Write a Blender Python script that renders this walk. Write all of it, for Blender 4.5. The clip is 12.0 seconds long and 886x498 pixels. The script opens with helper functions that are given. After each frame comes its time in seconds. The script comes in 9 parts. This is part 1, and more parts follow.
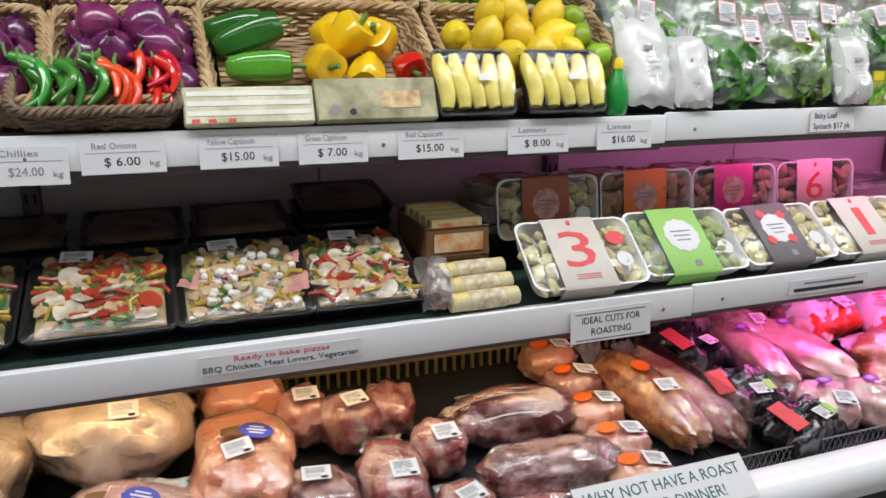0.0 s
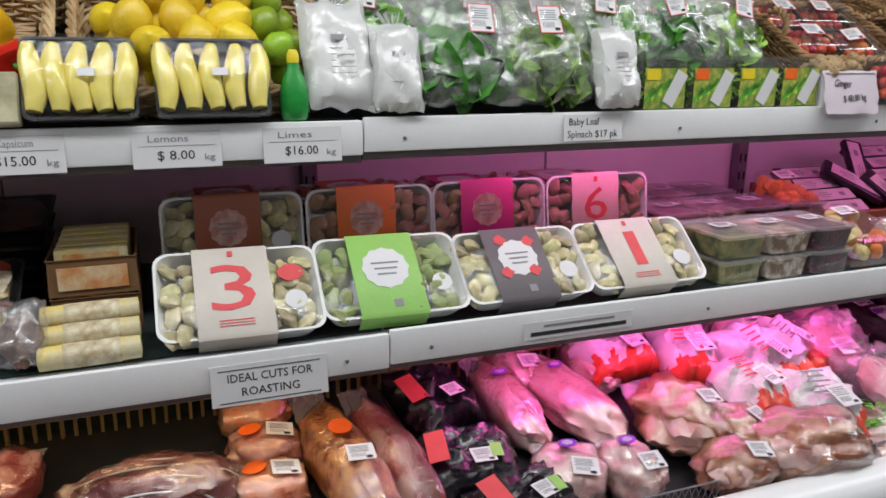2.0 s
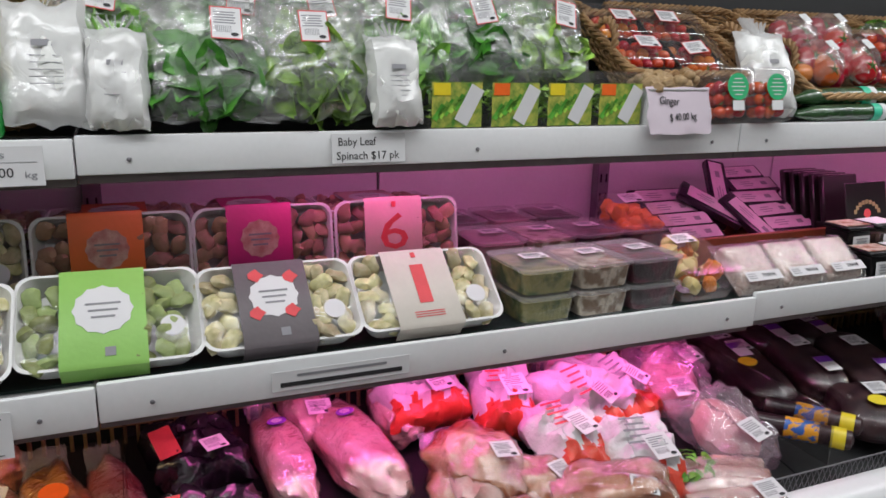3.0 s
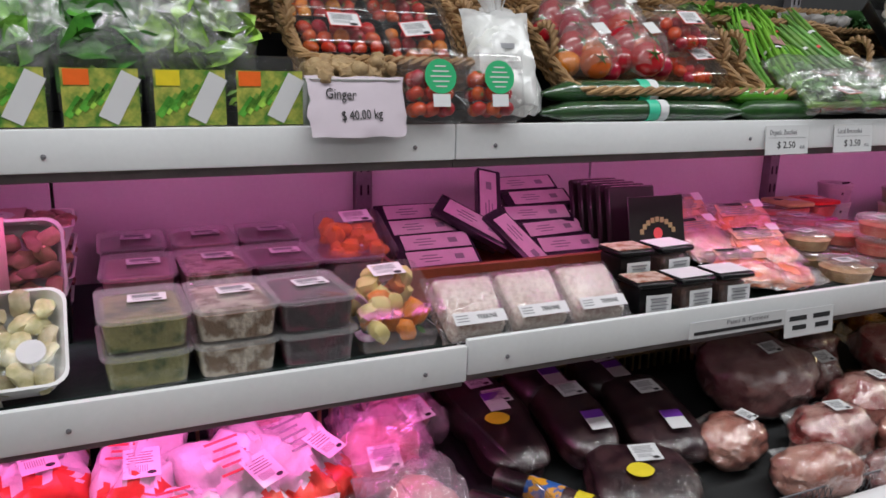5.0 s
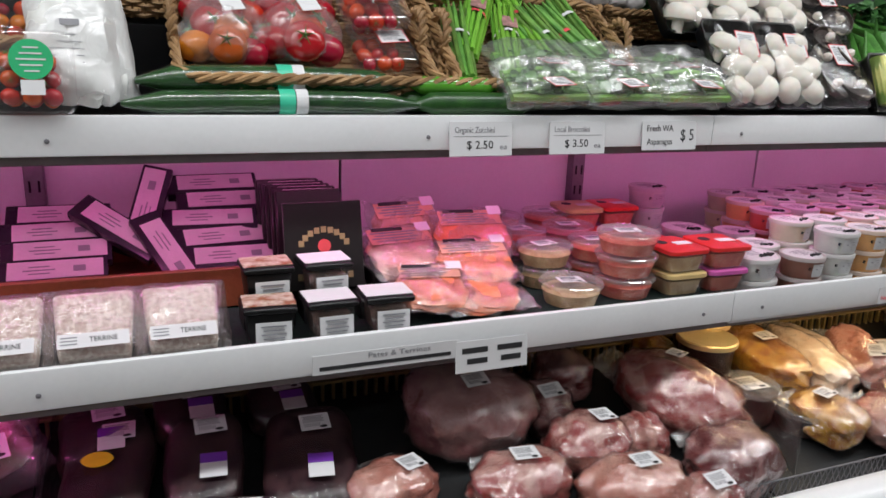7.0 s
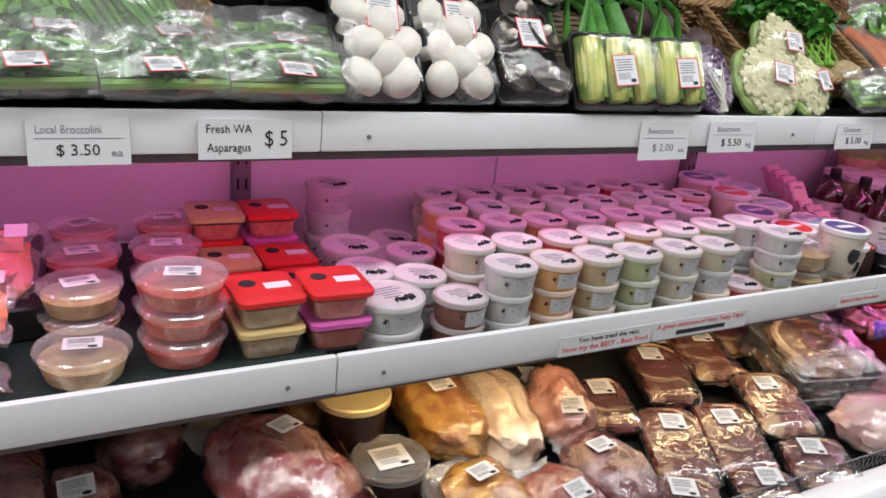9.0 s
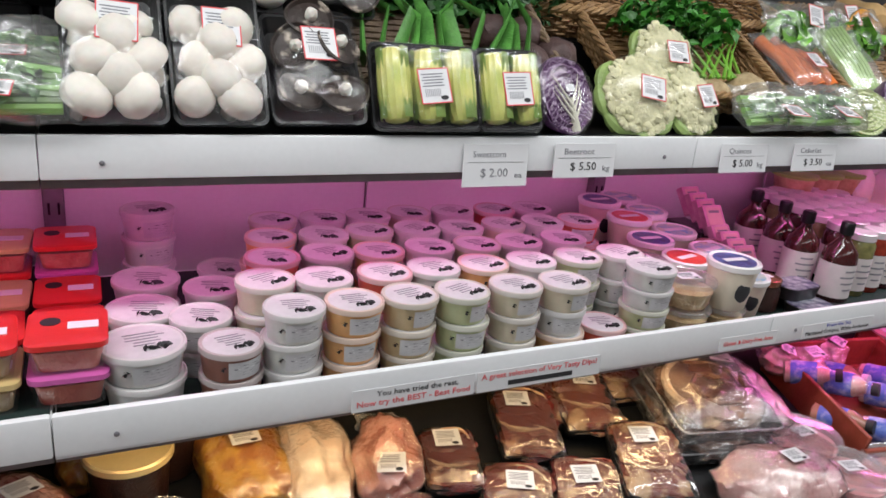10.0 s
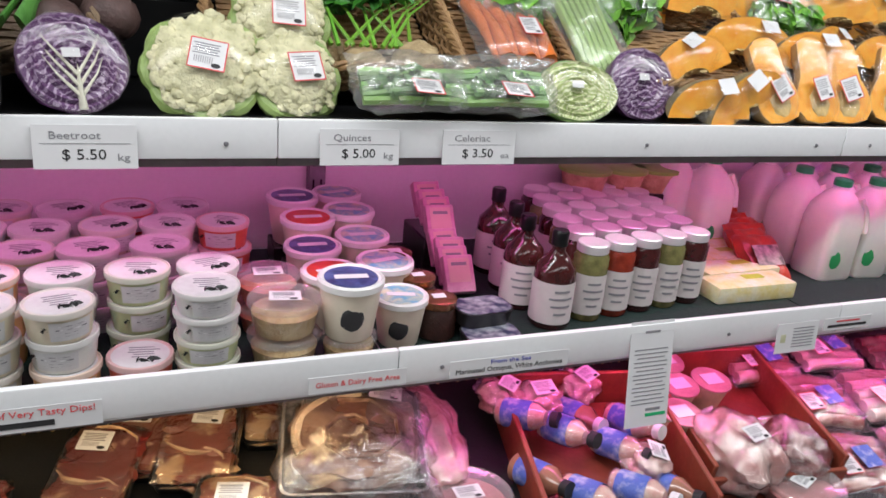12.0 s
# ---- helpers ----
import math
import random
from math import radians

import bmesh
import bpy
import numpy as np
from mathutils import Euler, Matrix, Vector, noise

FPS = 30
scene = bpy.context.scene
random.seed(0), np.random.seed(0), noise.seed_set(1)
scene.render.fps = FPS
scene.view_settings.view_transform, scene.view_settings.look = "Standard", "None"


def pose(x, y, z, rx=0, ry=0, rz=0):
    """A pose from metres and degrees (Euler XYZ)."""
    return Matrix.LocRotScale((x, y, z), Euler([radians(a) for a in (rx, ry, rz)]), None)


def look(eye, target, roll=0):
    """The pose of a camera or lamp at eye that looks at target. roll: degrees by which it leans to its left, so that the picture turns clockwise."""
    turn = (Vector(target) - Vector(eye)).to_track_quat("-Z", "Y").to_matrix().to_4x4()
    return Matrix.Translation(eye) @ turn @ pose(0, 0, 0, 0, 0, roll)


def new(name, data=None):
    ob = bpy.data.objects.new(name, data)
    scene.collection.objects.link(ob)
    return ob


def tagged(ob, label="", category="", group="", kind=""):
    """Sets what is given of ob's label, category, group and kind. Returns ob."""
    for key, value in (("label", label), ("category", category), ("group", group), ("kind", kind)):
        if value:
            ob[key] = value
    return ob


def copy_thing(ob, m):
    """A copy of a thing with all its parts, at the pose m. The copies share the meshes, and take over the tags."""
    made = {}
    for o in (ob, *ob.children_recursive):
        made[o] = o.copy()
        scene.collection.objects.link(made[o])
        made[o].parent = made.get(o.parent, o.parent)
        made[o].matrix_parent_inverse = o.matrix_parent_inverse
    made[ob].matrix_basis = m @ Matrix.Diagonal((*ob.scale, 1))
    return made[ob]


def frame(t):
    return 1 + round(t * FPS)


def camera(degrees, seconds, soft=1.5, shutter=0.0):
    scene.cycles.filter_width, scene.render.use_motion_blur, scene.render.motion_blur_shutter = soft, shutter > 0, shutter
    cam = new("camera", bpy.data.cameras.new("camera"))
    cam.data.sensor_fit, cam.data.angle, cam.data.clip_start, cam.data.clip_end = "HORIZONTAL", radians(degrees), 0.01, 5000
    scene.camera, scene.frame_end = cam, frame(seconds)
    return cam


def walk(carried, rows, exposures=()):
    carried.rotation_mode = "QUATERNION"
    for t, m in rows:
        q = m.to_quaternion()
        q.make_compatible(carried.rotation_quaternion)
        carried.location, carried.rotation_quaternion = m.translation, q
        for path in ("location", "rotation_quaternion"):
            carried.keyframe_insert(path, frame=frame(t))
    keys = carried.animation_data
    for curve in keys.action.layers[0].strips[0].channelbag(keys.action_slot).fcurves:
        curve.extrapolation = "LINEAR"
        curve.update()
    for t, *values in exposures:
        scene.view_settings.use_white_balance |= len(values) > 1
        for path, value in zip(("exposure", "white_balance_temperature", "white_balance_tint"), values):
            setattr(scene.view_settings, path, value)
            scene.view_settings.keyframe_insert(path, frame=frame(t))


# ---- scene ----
cam = camera(60.81, 12.0, soft=1.6)
ROWS = [
    (0, (-0.077, 0.024, 1.477), (0.595, 1.834, 0.956), 0.2),
    (0.5, (0.045, 0.008, 1.463), (0.708, 1.814, 0.917), 0.6),
    (1, (0.182, 0.052, 1.474), (0.883, 1.855, 0.967), 1.1),
    (1.5, (0.331, 0.079, 1.467), (1.094, 1.859, 0.966), 0.2),
    (2, (0.543, 0.097, 1.466), (1.238, 1.897, 0.941), 0.6),
    (2.5, (0.732, 0.075, 1.449), (1.458, 1.864, 0.926), 1.2),
    (3, (0.927, 0.12, 1.471), (1.685, 1.902, 0.971), 1.3),
    (3.5, (1.108, 0.124, 1.468), (1.878, 1.906, 0.988), 0.5),
    (5.5, (1.727, 0.221, 1.446), (2.541, 1.981, 0.955), 1.7),
    (6, (1.931, 0.181, 1.461), (2.639, 1.985, 0.965), 2.5),
    (6.5, (2.085, 0.13, 1.449), (2.812, 1.927, 0.957), 2.1),
    (8.5, (2.743, 0.268, 1.552), (3.58, 1.941, 0.844), 5.9),
    (9, (2.915, 0.302, 1.538), (3.84, 1.942, 0.864), 6.0),
    (9.5, (3.081, 0.318, 1.548), (4.063, 1.935, 0.898), 5.3),
    (10, (3.302, 0.283, 1.564), (4.162, 1.964, 0.904), 5.7),
    (10.5, (3.512, 0.2, 1.556), (4.365, 1.877, 0.879), 5.7),
    (11, (3.681, 0.247, 1.549), (4.646, 1.887, 0.934), 6.8),
    (11.5, (3.846, 0.263, 1.549), (4.705, 1.936, 0.867), 4.3),
    (12, (4.119, 0.243, 1.567), (4.855, 1.966, 0.869), 5.5),
]
walk(cam, [(t, look(eye, target, roll)) for t, eye, target, roll in ROWS],
     exposures=[(0.0, 0.02), (1.5, -0.18), (2.5, -0.34), (3.5, -0.44), (5.5, -0.38), (6.5, -0.28), (8.5, -0.12), (10.5, -0.08), (12.0, 0.0)])

# ---- world and lamps ----
world = bpy.data.worlds.new("store_air")
scene.world = world
world.use_nodes = True
world.node_tree.nodes["Background"].inputs[0].default_value = (0.85, 0.9, 1.0, 1)
world.node_tree.nodes["Background"].inputs[1].default_value = 0.02


def strip_lamp(name, x0, x1, y, z, watts, colour, width=0.03, tilt=0.0):
    """A long rectangular lamp along x that shines down; tilt turns it towards the back of the case."""
    data = bpy.data.lights.new(name, "AREA")
    data.shape, data.size, data.size_y = "RECTANGLE", x1 - x0, width
    data.energy, data.color = watts, colour
    ob = new(name, data)
    ob.matrix_world = pose((x0 + x1) / 2, y, z, tilt, 0, 0)
    return ob


PINK = (1.0, 0.12, 0.58)
WARM = (1.0, 0.70, 0.36)
strip_lamp("aisle_lamp_front", -2.0, 7.5, 0.84, 2.36, 92, (0.96, 0.98, 1.0), 0.16)
strip_lamp("aisle_lamp_rear", -2.0, 7.5, -0.9, 2.6, 42, (0.96, 0.98, 1.0), 0.25)
strip_lamp("shelf_lamp_pink", 1.16, 6.8, 1.335, 1.284, 7.2, PINK, 0.02, 33)
strip_lamp("deck_lamp_warm", -1.4, 0.82, 1.225, 0.962, 1.5, WARM, 0.02, 20)
strip_lamp("deck_lamp_pink", 1.02, 2.02, 1.225, 0.962, 1.7, PINK, 0.02, 20)
strip_lamp("deck_lamp_gold", 3.30, 4.40, 1.225, 0.962, 1.0, WARM, 0.02, 20)
strip_lamp("deck_lamp_rose", 4.62, 6.8, 1.225, 0.962, 2.7, PINK, 0.02, 20)


# ---- materials ----
MATS = {}


def mat(name, colour, rough=0.5, metal=0.0, vary=0.15, scale=30.0, bump=0.1, second=None, fine=6.0, spec=0.5, sub=0.0, coat=0.0, random=0.0, ramp=(0.35, 0.65), trans=0.0):
    """A principled material with two scales of noise in colour and relief; second: a colour that the noise mixes in."""
    if name in MATS:
        return MATS[name]
    m = bpy.data.materials.new(name)
    m.use_nodes = True
    nt = m.node_tree
    b = nt.nodes["Principled BSDF"]
    co = nt.nodes.new("ShaderNodeTexCoord")
    n1 = nt.nodes.new("ShaderNodeTexNoise")
    n1.inputs["Scale"].default_value, n1.inputs["Detail"].default_value = scale, 5
    n2 = nt.nodes.new("ShaderNodeTexNoise")
    n2.inputs["Scale"].default_value, n2.inputs["Detail"].default_value = scale * fine, 3
    for n in (n1, n2):
        nt.links.new(co.outputs["Object"], n.inputs["Vector"])
    cr = nt.nodes.new("ShaderNodeValToRGB")
    cr.color_ramp.elements[0].position, cr.color_ramp.elements[1].position = ramp
    other = second or [c * (1 - vary) for c in colour]
    cr.color_ramp.elements[0].color, cr.color_ramp.elements[1].color = (*other, 1), (*colour, 1)
    nt.links.new(n1.outputs["Fac"], cr.inputs["Fac"])
    mix = nt.nodes.new("ShaderNodeMix")
    mix.data_type, mix.blend_type = "RGBA", "MULTIPLY"
    mix.inputs["Factor"].default_value = min(1.0, vary * 2)
    nt.links.new(cr.outputs["Color"], mix.inputs["A"])
    nt.links.new(n2.outputs["Color"], mix.inputs["B"])
    bw = nt.nodes.new("ShaderNodeMapRange")
    bw.inputs["To Min"].default_value, bw.inputs["To Max"].default_value = 0.7, 1.25
    nt.links.new(n2.outputs["Fac"], bw.inputs["Value"])
    nt.links.new(bw.outputs["Result"], mix.inputs["B"])
    out = mix.outputs["Result"]
    if random:
        info = nt.nodes.new("ShaderNodeObjectInfo")
        hs = nt.nodes.new("ShaderNodeHueSaturation")
        mr = nt.nodes.new("ShaderNodeMapRange")
        mr.inputs["To Min"].default_value, mr.inputs["To Max"].default_value = 1 - random, 1 + random
        nt.links.new(info.outputs["Random"], mr.inputs["Value"])
        nt.links.new(mr.outputs["Result"], hs.inputs["Value"])
        mh = nt.nodes.new("ShaderNodeMapRange")
        mh.inputs["To Min"].default_value, mh.inputs["To Max"].default_value = 0.5 - random * 0.06, 0.5 + random * 0.06
        nt.links.new(info.outputs["Random"], mh.inputs["Value"])
        nt.links.new(mh.outputs["Result"], hs.inputs["Hue"])
        nt.links.new(out, hs.inputs["Color"])
        out = hs.outputs["Color"]
    nt.links.new(out, b.inputs["Base Color"])
    b.inputs["Roughness"].default_value, b.inputs["Metallic"].default_value = rough, metal
    b.inputs["Specular IOR Level"].default_value = spec
    b.inputs["Coat Weight"].default_value = coat
    b.inputs["Coat Roughness"].default_value = 0.12
    b.inputs["Transmission Weight"].default_value = trans
    if sub:
        b.inputs["Subsurface Weight"].default_value, b.inputs["Subsurface Scale"].default_value = sub, 0.01
    if bump:
        bm_ = nt.nodes.new("ShaderNodeBump")
        bm_.inputs["Strength"].default_value, bm_.inputs["Distance"].default_value = bump, 0.004
        add = nt.nodes.new("ShaderNodeMath")
        nt.links.new(n1.outputs["Fac"], add.inputs[0])
        nt.links.new(n2.outputs["Fac"], add.inputs[1])
        nt.links.new(add.outputs[0], bm_.inputs["Height"])
        nt.links.new(bm_.outputs["Normal"], b.inputs["Normal"])
    MATS[name] = m
    return m


def film(name, tint=(1, 1, 1), gloss=0.16, haze=0.06, rough=0.08, crinkle=0.6, scale=45.0):
    """Thin clear plastic: mostly clear, some gloss, some haze, with crinkles in its relief."""
    if name in MATS:
        return MATS[name]
    m = bpy.data.materials.new(name)
    m.use_nodes = True
    nt = m.node_tree
    nt.nodes.remove(nt.nodes["Principled BSDF"])
    clear, shine, milk = nt.nodes.new("ShaderNodeBsdfTransparent"), nt.nodes.new("ShaderNodeBsdfGlossy"), nt.nodes.new("ShaderNodeBsdfDiffuse")
    clear.inputs[0].default_value = (*tint, 1)
    milk.inputs[0].default_value = (*[0.85 * c for c in tint], 1)
    shine.inputs[1].default_value = rough
    fr = nt.nodes.new("ShaderNodeLayerWeight")
    fr.inputs[0].default_value = 0.35
    mr = nt.nodes.new("ShaderNodeMapRange")
    mr.inputs["To Min"].default_value, mr.inputs["To Max"].default_value = gloss * 0.45, min(0.9, gloss * 3)
    nt.links.new(fr.outputs["Facing"], mr.inputs["Value"])
    a, c = nt.nodes.new("ShaderNodeMixShader"), nt.nodes.new("ShaderNodeMixShader")
    a.inputs[0].default_value = haze
    nt.links.new(clear.outputs[0], a.inputs[1])
    nt.links.new(milk.outputs[0], a.inputs[2])
    nt.links.new(mr.outputs["Result"], c.inputs[0])
    nt.links.new(a.outputs[0], c.inputs[1])
    nt.links.new(shine.outputs[0], c.inputs[2])
    nt.links.new(c.outputs[0], nt.nodes["Material Output"].inputs[0])
    if crinkle:
        co = nt.nodes.new("ShaderNodeTexCoord")
        v = nt.nodes.new("ShaderNodeTexNoise")
        v.inputs["Scale"].default_value, v.inputs["Detail"].default_value = scale, 2
        v.inputs["Distortion"].default_value = 1.2
        nt.links.new(co.outputs["Object"], v.inputs["Vector"])
        bp = nt.nodes.new("ShaderNodeBump")
        bp.inputs["Strength"].default_value, bp.inputs["Distance"].default_value = crinkle, 0.006
        nt.links.new(v.outputs["Fac"], bp.inputs["Height"])
        for s in (shine, milk):
            nt.links.new(bp.outputs["Normal"], s.inputs["Normal"])
        nt.links.new(bp.outputs["Normal"], fr.inputs["Normal"])
    MATS[name] = m
    return m


def glow(name, colour, strength):
    m = bpy.data.materials.new(name)
    m.use_nodes = True
    b = m.node_tree.nodes["Principled BSDF"]
    b.inputs["Base Color"].default_value = (0.8, 0.8, 0.8, 1)
    b.inputs["Emission Color"].default_value, b.inputs["Emission Strength"].default_value = (*colour, 1), strength
    return m


SHELF_WHITE = mat("white_enamel", (0.86, 0.87, 0.88), 0.3, vary=0.06, scale=4, bump=0.02, fine=30)
PANEL_WHITE = mat("back_panel_enamel", (0.82, 0.82, 0.82), 0.4, vary=0.08, scale=3, bump=0.02, fine=40)
TRIM_GREY = mat("grey_trim", (0.16, 0.13, 0.13), 0.5, vary=0.2)
POST_GREY = mat("post_grey", (0.24, 0.23, 0.25), 0.45, metal=0.3, vary=0.2)
MAT_GREEN = mat("dark_green_mat", (0.008, 0.025, 0.021), 0.7, vary=0.3, scale=60, bump=0.4)
BLACK = mat("black_plastic", (0.007, 0.007, 0.008), 0.3, vary=0.2, bump=0.03, spec=0.3)
DARK_DECK = mat("dark_deck_metal", (0.012, 0.013, 0.014), 0.55, vary=0.3, bump=0.1)
PAPER = mat("white_paper", (0.70, 0.70, 0.71), 0.7, vary=0.04, scale=8, bump=0.02)
PAPER_LILAC = mat("lilac_paper", (0.66, 0.57, 0.64), 0.7, vary=0.06, scale=8, bump=0.05)
INK = mat("black_ink", (0.02, 0.02, 0.022), 0.6, vary=0.1, bump=0)
INK_RED = mat("red_ink", (0.72, 0.07, 0.08), 0.6, vary=0.1, bump=0)
INK_GREY = mat("grey_ink", (0.25, 0.25, 0.27), 0.6, vary=0.1, bump=0)
INK_TEAL = mat("teal_ink", (0.03, 0.12, 0.11), 0.6, vary=0.1, bump=0)
INK_BLUE = mat("blue_ink", (0.05, 0.07, 0.42), 0.4, vary=0.1, bump=0)
INK_GREEN = mat("green_ink", (0.02, 0.42, 0.16), 0.4, vary=0.1, bump=0)
INK_ORANGE = mat("orange_ink", (0.95, 0.16, 0.02), 0.4, vary=0.1, bump=0)
INK_YELLOW = mat("yellow_ink", (0.85, 0.68, 0.03), 0.4, vary=0.1, bump=0)
INK_PURPLE = mat("purple_ink", (0.22, 0.05, 0.5), 0.4, vary=0.1, bump=0)
FILM = film("clear_film", gloss=0.07, haze=0.02, crinkle=0.4)
FILM_SOFT = film("soft_clear_bag", gloss=0.15, haze=0.10, rough=0.24, crinkle=0.6, scale=30)
FILM_TIGHT = film("tight_film", gloss=0.06, haze=0.008, rough=0.1, crinkle=0.3, scale=45)
CLEAR_HARD = film("clear_tub", gloss=0.09, haze=0.025, rough=0.08, crinkle=0.05)
MILKY = film("milky_tub", gloss=0.12, haze=0.5, rough=0.25, crinkle=0.03)
LIDS = film("frosted_lid", gloss=0.16, haze=0.16, rough=0.12, crinkle=0.05)
WICKER = mat("wicker", (0.42, 0.25, 0.11), 0.6, vary=0.35, scale=22, bump=0.5, second=(0.22, 0.12, 0.05))
WICKER_PALE = mat("pale_wicker", (0.62, 0.45, 0.25), 0.6, vary=0.3, scale=22, bump=0.5, second=(0.36, 0.22, 0.1))
WICKER_DARK = mat("dark_wicker", (0.22, 0.15, 0.09), 0.6, vary=0.3, scale=22, bump=0.5, second=(0.1, 0.06, 0.035))
WOOD_RED = mat("red_brown_wood", (0.30, 0.075, 0.03), 0.5, vary=0.3, scale=14, bump=0.3)
FLOOR = mat("grey_vinyl_floor", (0.32, 0.31, 0.3), 0.35, vary=0.2, scale=6, bump=0.05)
CEIL = mat("ceiling_paint", (0.7, 0.7, 0.69), 0.7, vary=0.08, scale=2, bump=0.05)
WALL = mat("painted_wall", (0.36, 0.35, 0.34), 0.7, vary=0.08, scale=2, bump=0.05)

# ---- mesh helpers ----
RND = random.Random(7)


def done(bm, smooth=True):
    bmesh.ops.recalc_face_normals(bm, faces=bm.faces)
    me = bpy.data.meshes.new("mesh")
    bm.to_mesh(me)
    bm.free()
    if smooth:
        me.polygons.foreach_set("use_smooth", [True] * len(me.polygons))
        me.set_sharp_from_angle(angle=radians(40))
    return me


def put(name, bm, material, m=None, label="", category="", group="", kind=""):
    """One top-level mesh."""
    me = bm if isinstance(bm, bpy.types.Mesh) else done(bm)
    if not me.materials:
        for k in material if isinstance(material, (list, tuple)) else [material]:
            me.materials.append(k)
    ob = new(name, me)
    if m is not None:
        ob.matrix_world = m
    return tagged(ob, label, category, group, kind)


def part(name, bm, material, parent, label="", m=None):
    """One mesh under a thing or a part."""
    ob = put(name, bm, material, None, label)
    ob.parent = parent
    if m is not None:
        ob.matrix_basis = m
    return ob


def empty(name, m, label, category, group=""):
    ob = new(name)
    ob.empty_display_size = 0.02
    ob.matrix_basis = m
    return tagged(ob, label, category, group)


def box(w, d, h, bevel=0.0, taper=1.0, z0=0.0, bm=None, seg=1, at=(0, 0)):
    """A box on z0; taper scales its foot."""
    bm = bm or bmesh.new()
    r = bmesh.ops.create_cube(bm, size=1)
    for v in r["verts"]:
        k = taper if v.co.z < 0 else 1
        v.co = Vector((v.co.x * w * k + at[0], v.co.y * d * k + at[1], z0 + (v.co.z + 0.5) * h))
    if bevel:
        es = list({e for v in r["verts"] for e in v.link_edges})
        bmesh.ops.bevel(bm, geom=es, offset=bevel, segments=seg, affect="EDGES", profile=0.6)
    return bm


def lathe(profile, seg=28, bm=None, lobes=None, cap=True, centre=(0, 0)):
    """Turned shape from (radius, z) pairs; lobes(angle, i) scales the radius."""
    bm = bm or bmesh.new()
    rings = []
    for i, (r, z) in enumerate(profile):
        ring = []
        for k in range(seg):
            a = 2 * math.pi * k / seg
            q = r * (lobes(a, i) if lobes else 1)
            ring.append(bm.verts.new((centre[0] + q * math.cos(a), centre[1] + q * math.sin(a), z)))
        rings.append(ring)
    for p, q in zip(rings, rings[1:]):
        for k in range(seg):
            bm.faces.new((p[k], p[(k + 1) % seg], q[(k + 1) % seg], q[k]))
    if cap:
        bm.faces.new(rings[0][::-1])
        bm.faces.new(rings[-1])
    return bm


def sweep(points, radius, seg=6, bm=None, flat=1.0, close=False):
    """A tube along points; radius: a number or a function of 0..1; flat squeezes it along its second axis."""
    bm = bm or bmesh.new()
    pts = [Vector(p) for p in points]
    rings, side = [], Vector((0.13, 0.31, 0.94))
    n = len(pts)
    for i, p in enumerate(pts):
        d = (pts[(i + 1) % n] - pts[i - 1]) if close else (pts[min(i + 1, n - 1)] - pts[max(i - 1, 0)])
        d = d.normalized() if d.length > 1e-9 else Vector((0, 0, 1))
        side = side - d * side.dot(d)
        side = side.normalized() if side.length > 1e-4 else d.orthogonal().normalized()
        up = d.cross(side)
        r = radius(i / max(1, n - 1)) if callable(radius) else radius
        rings.append([bm.verts.new(p + r * (math.cos(a) * side + flat * math.sin(a) * up)) for a in [2 * math.pi * k / seg for k in range(seg)]])
    for p, q in list(zip(rings, rings[1:])) + ([(rings[-1], rings[0])] if close else []):
        for k in range(seg):
            bm.faces.new((p[k], p[(k + 1) % seg], q[(k + 1) % seg], q[k]))
    if not close:
        bm.faces.new(rings[0][::-1])
        bm.faces.new(rings[-1])
    return bm


def lump(sx, sy, sz, seed=0, rough=0.12, freq=3.0, sub=3, bm=None, at=(0, 0, 0), power=2.0, flat=0.0, fine=0.0):
    """An uneven rounded body with half sizes sx, sy, sz; power over 2 makes it boxier; flat cuts its foot level."""
    bm = bm or bmesh.new()
    r = bmesh.ops.create_icosphere(bm, subdivisions=sub, radius=1)
    off = Vector((seed * 7.31, seed * 3.17, seed * 1.7))
    for v in r["verts"]:
        c = v.co.normalized()
        if power != 2.0:
            k = (abs(c.x) ** power + abs(c.y) ** power + abs(c.z) ** power) ** (-1 / power)
        else:
            k = 1
        k *= 1 + rough * noise.noise(c * freq + off) + fine * noise.noise(c * freq * 4 + off)
        z = c.z * k * sz
        if flat:
            z = max(z, -sz * flat)
        v.co = Vector((c.x * k * sx + at[0], c.y * k * sy + at[1], z + at[2]))
    return bm


def cushion(w, d, h, seed=0, nx=16, ny=20, rough=0.1, bm=None, ruffle=0.0):
    """A filled bag lying flat: a closed pillow w by d by h with crumpled edges."""
    bm = bm or bmesh.new()
    off = Vector((seed * 5.1, seed * 2.3, 0.7))
    sheets = []
    for s in (1, -1):
        g = []
        for j in range(ny + 1):
            row = []
            for i in range(nx + 1):
                u, v = 2 * i / nx - 1, 2 * j / ny - 1
                edge = abs(u) == 1 or abs(v) == 1
                if s < 0 and edge:
                    row.append(sheets[0][j][i])
                    continue
                e = max(0.0, (1 - u ** 4) * (1 - v ** 4)) ** 0.5
                nn = noise.noise(Vector((u * 2.2, v * 2.2, s)) + off) + 0.5 * noise.noise(Vector((u * 6, v * 6, s)) + off)
                z = s * h / 2 * e * (1 + rough * 3 * nn) + (ruffle * nn if edge else 0)
                k = 1 + rough * noise.noise(Vector((u * 3, v * 3, 9)) + off)
                row.append(bm.verts.new((u * w / 2 * k, v * d / 2 * k, z)))
            g.append(row)
        sheets.append(g)
    for s, g in zip((1, -1), sheets):
        for j in range(ny):
            for i in range(nx):
                q = (g[j][i], g[j][i + 1], g[j + 1][i + 1], g[j + 1][i])
                bm.faces.new(q if s > 0 else q[::-1])
    return bm


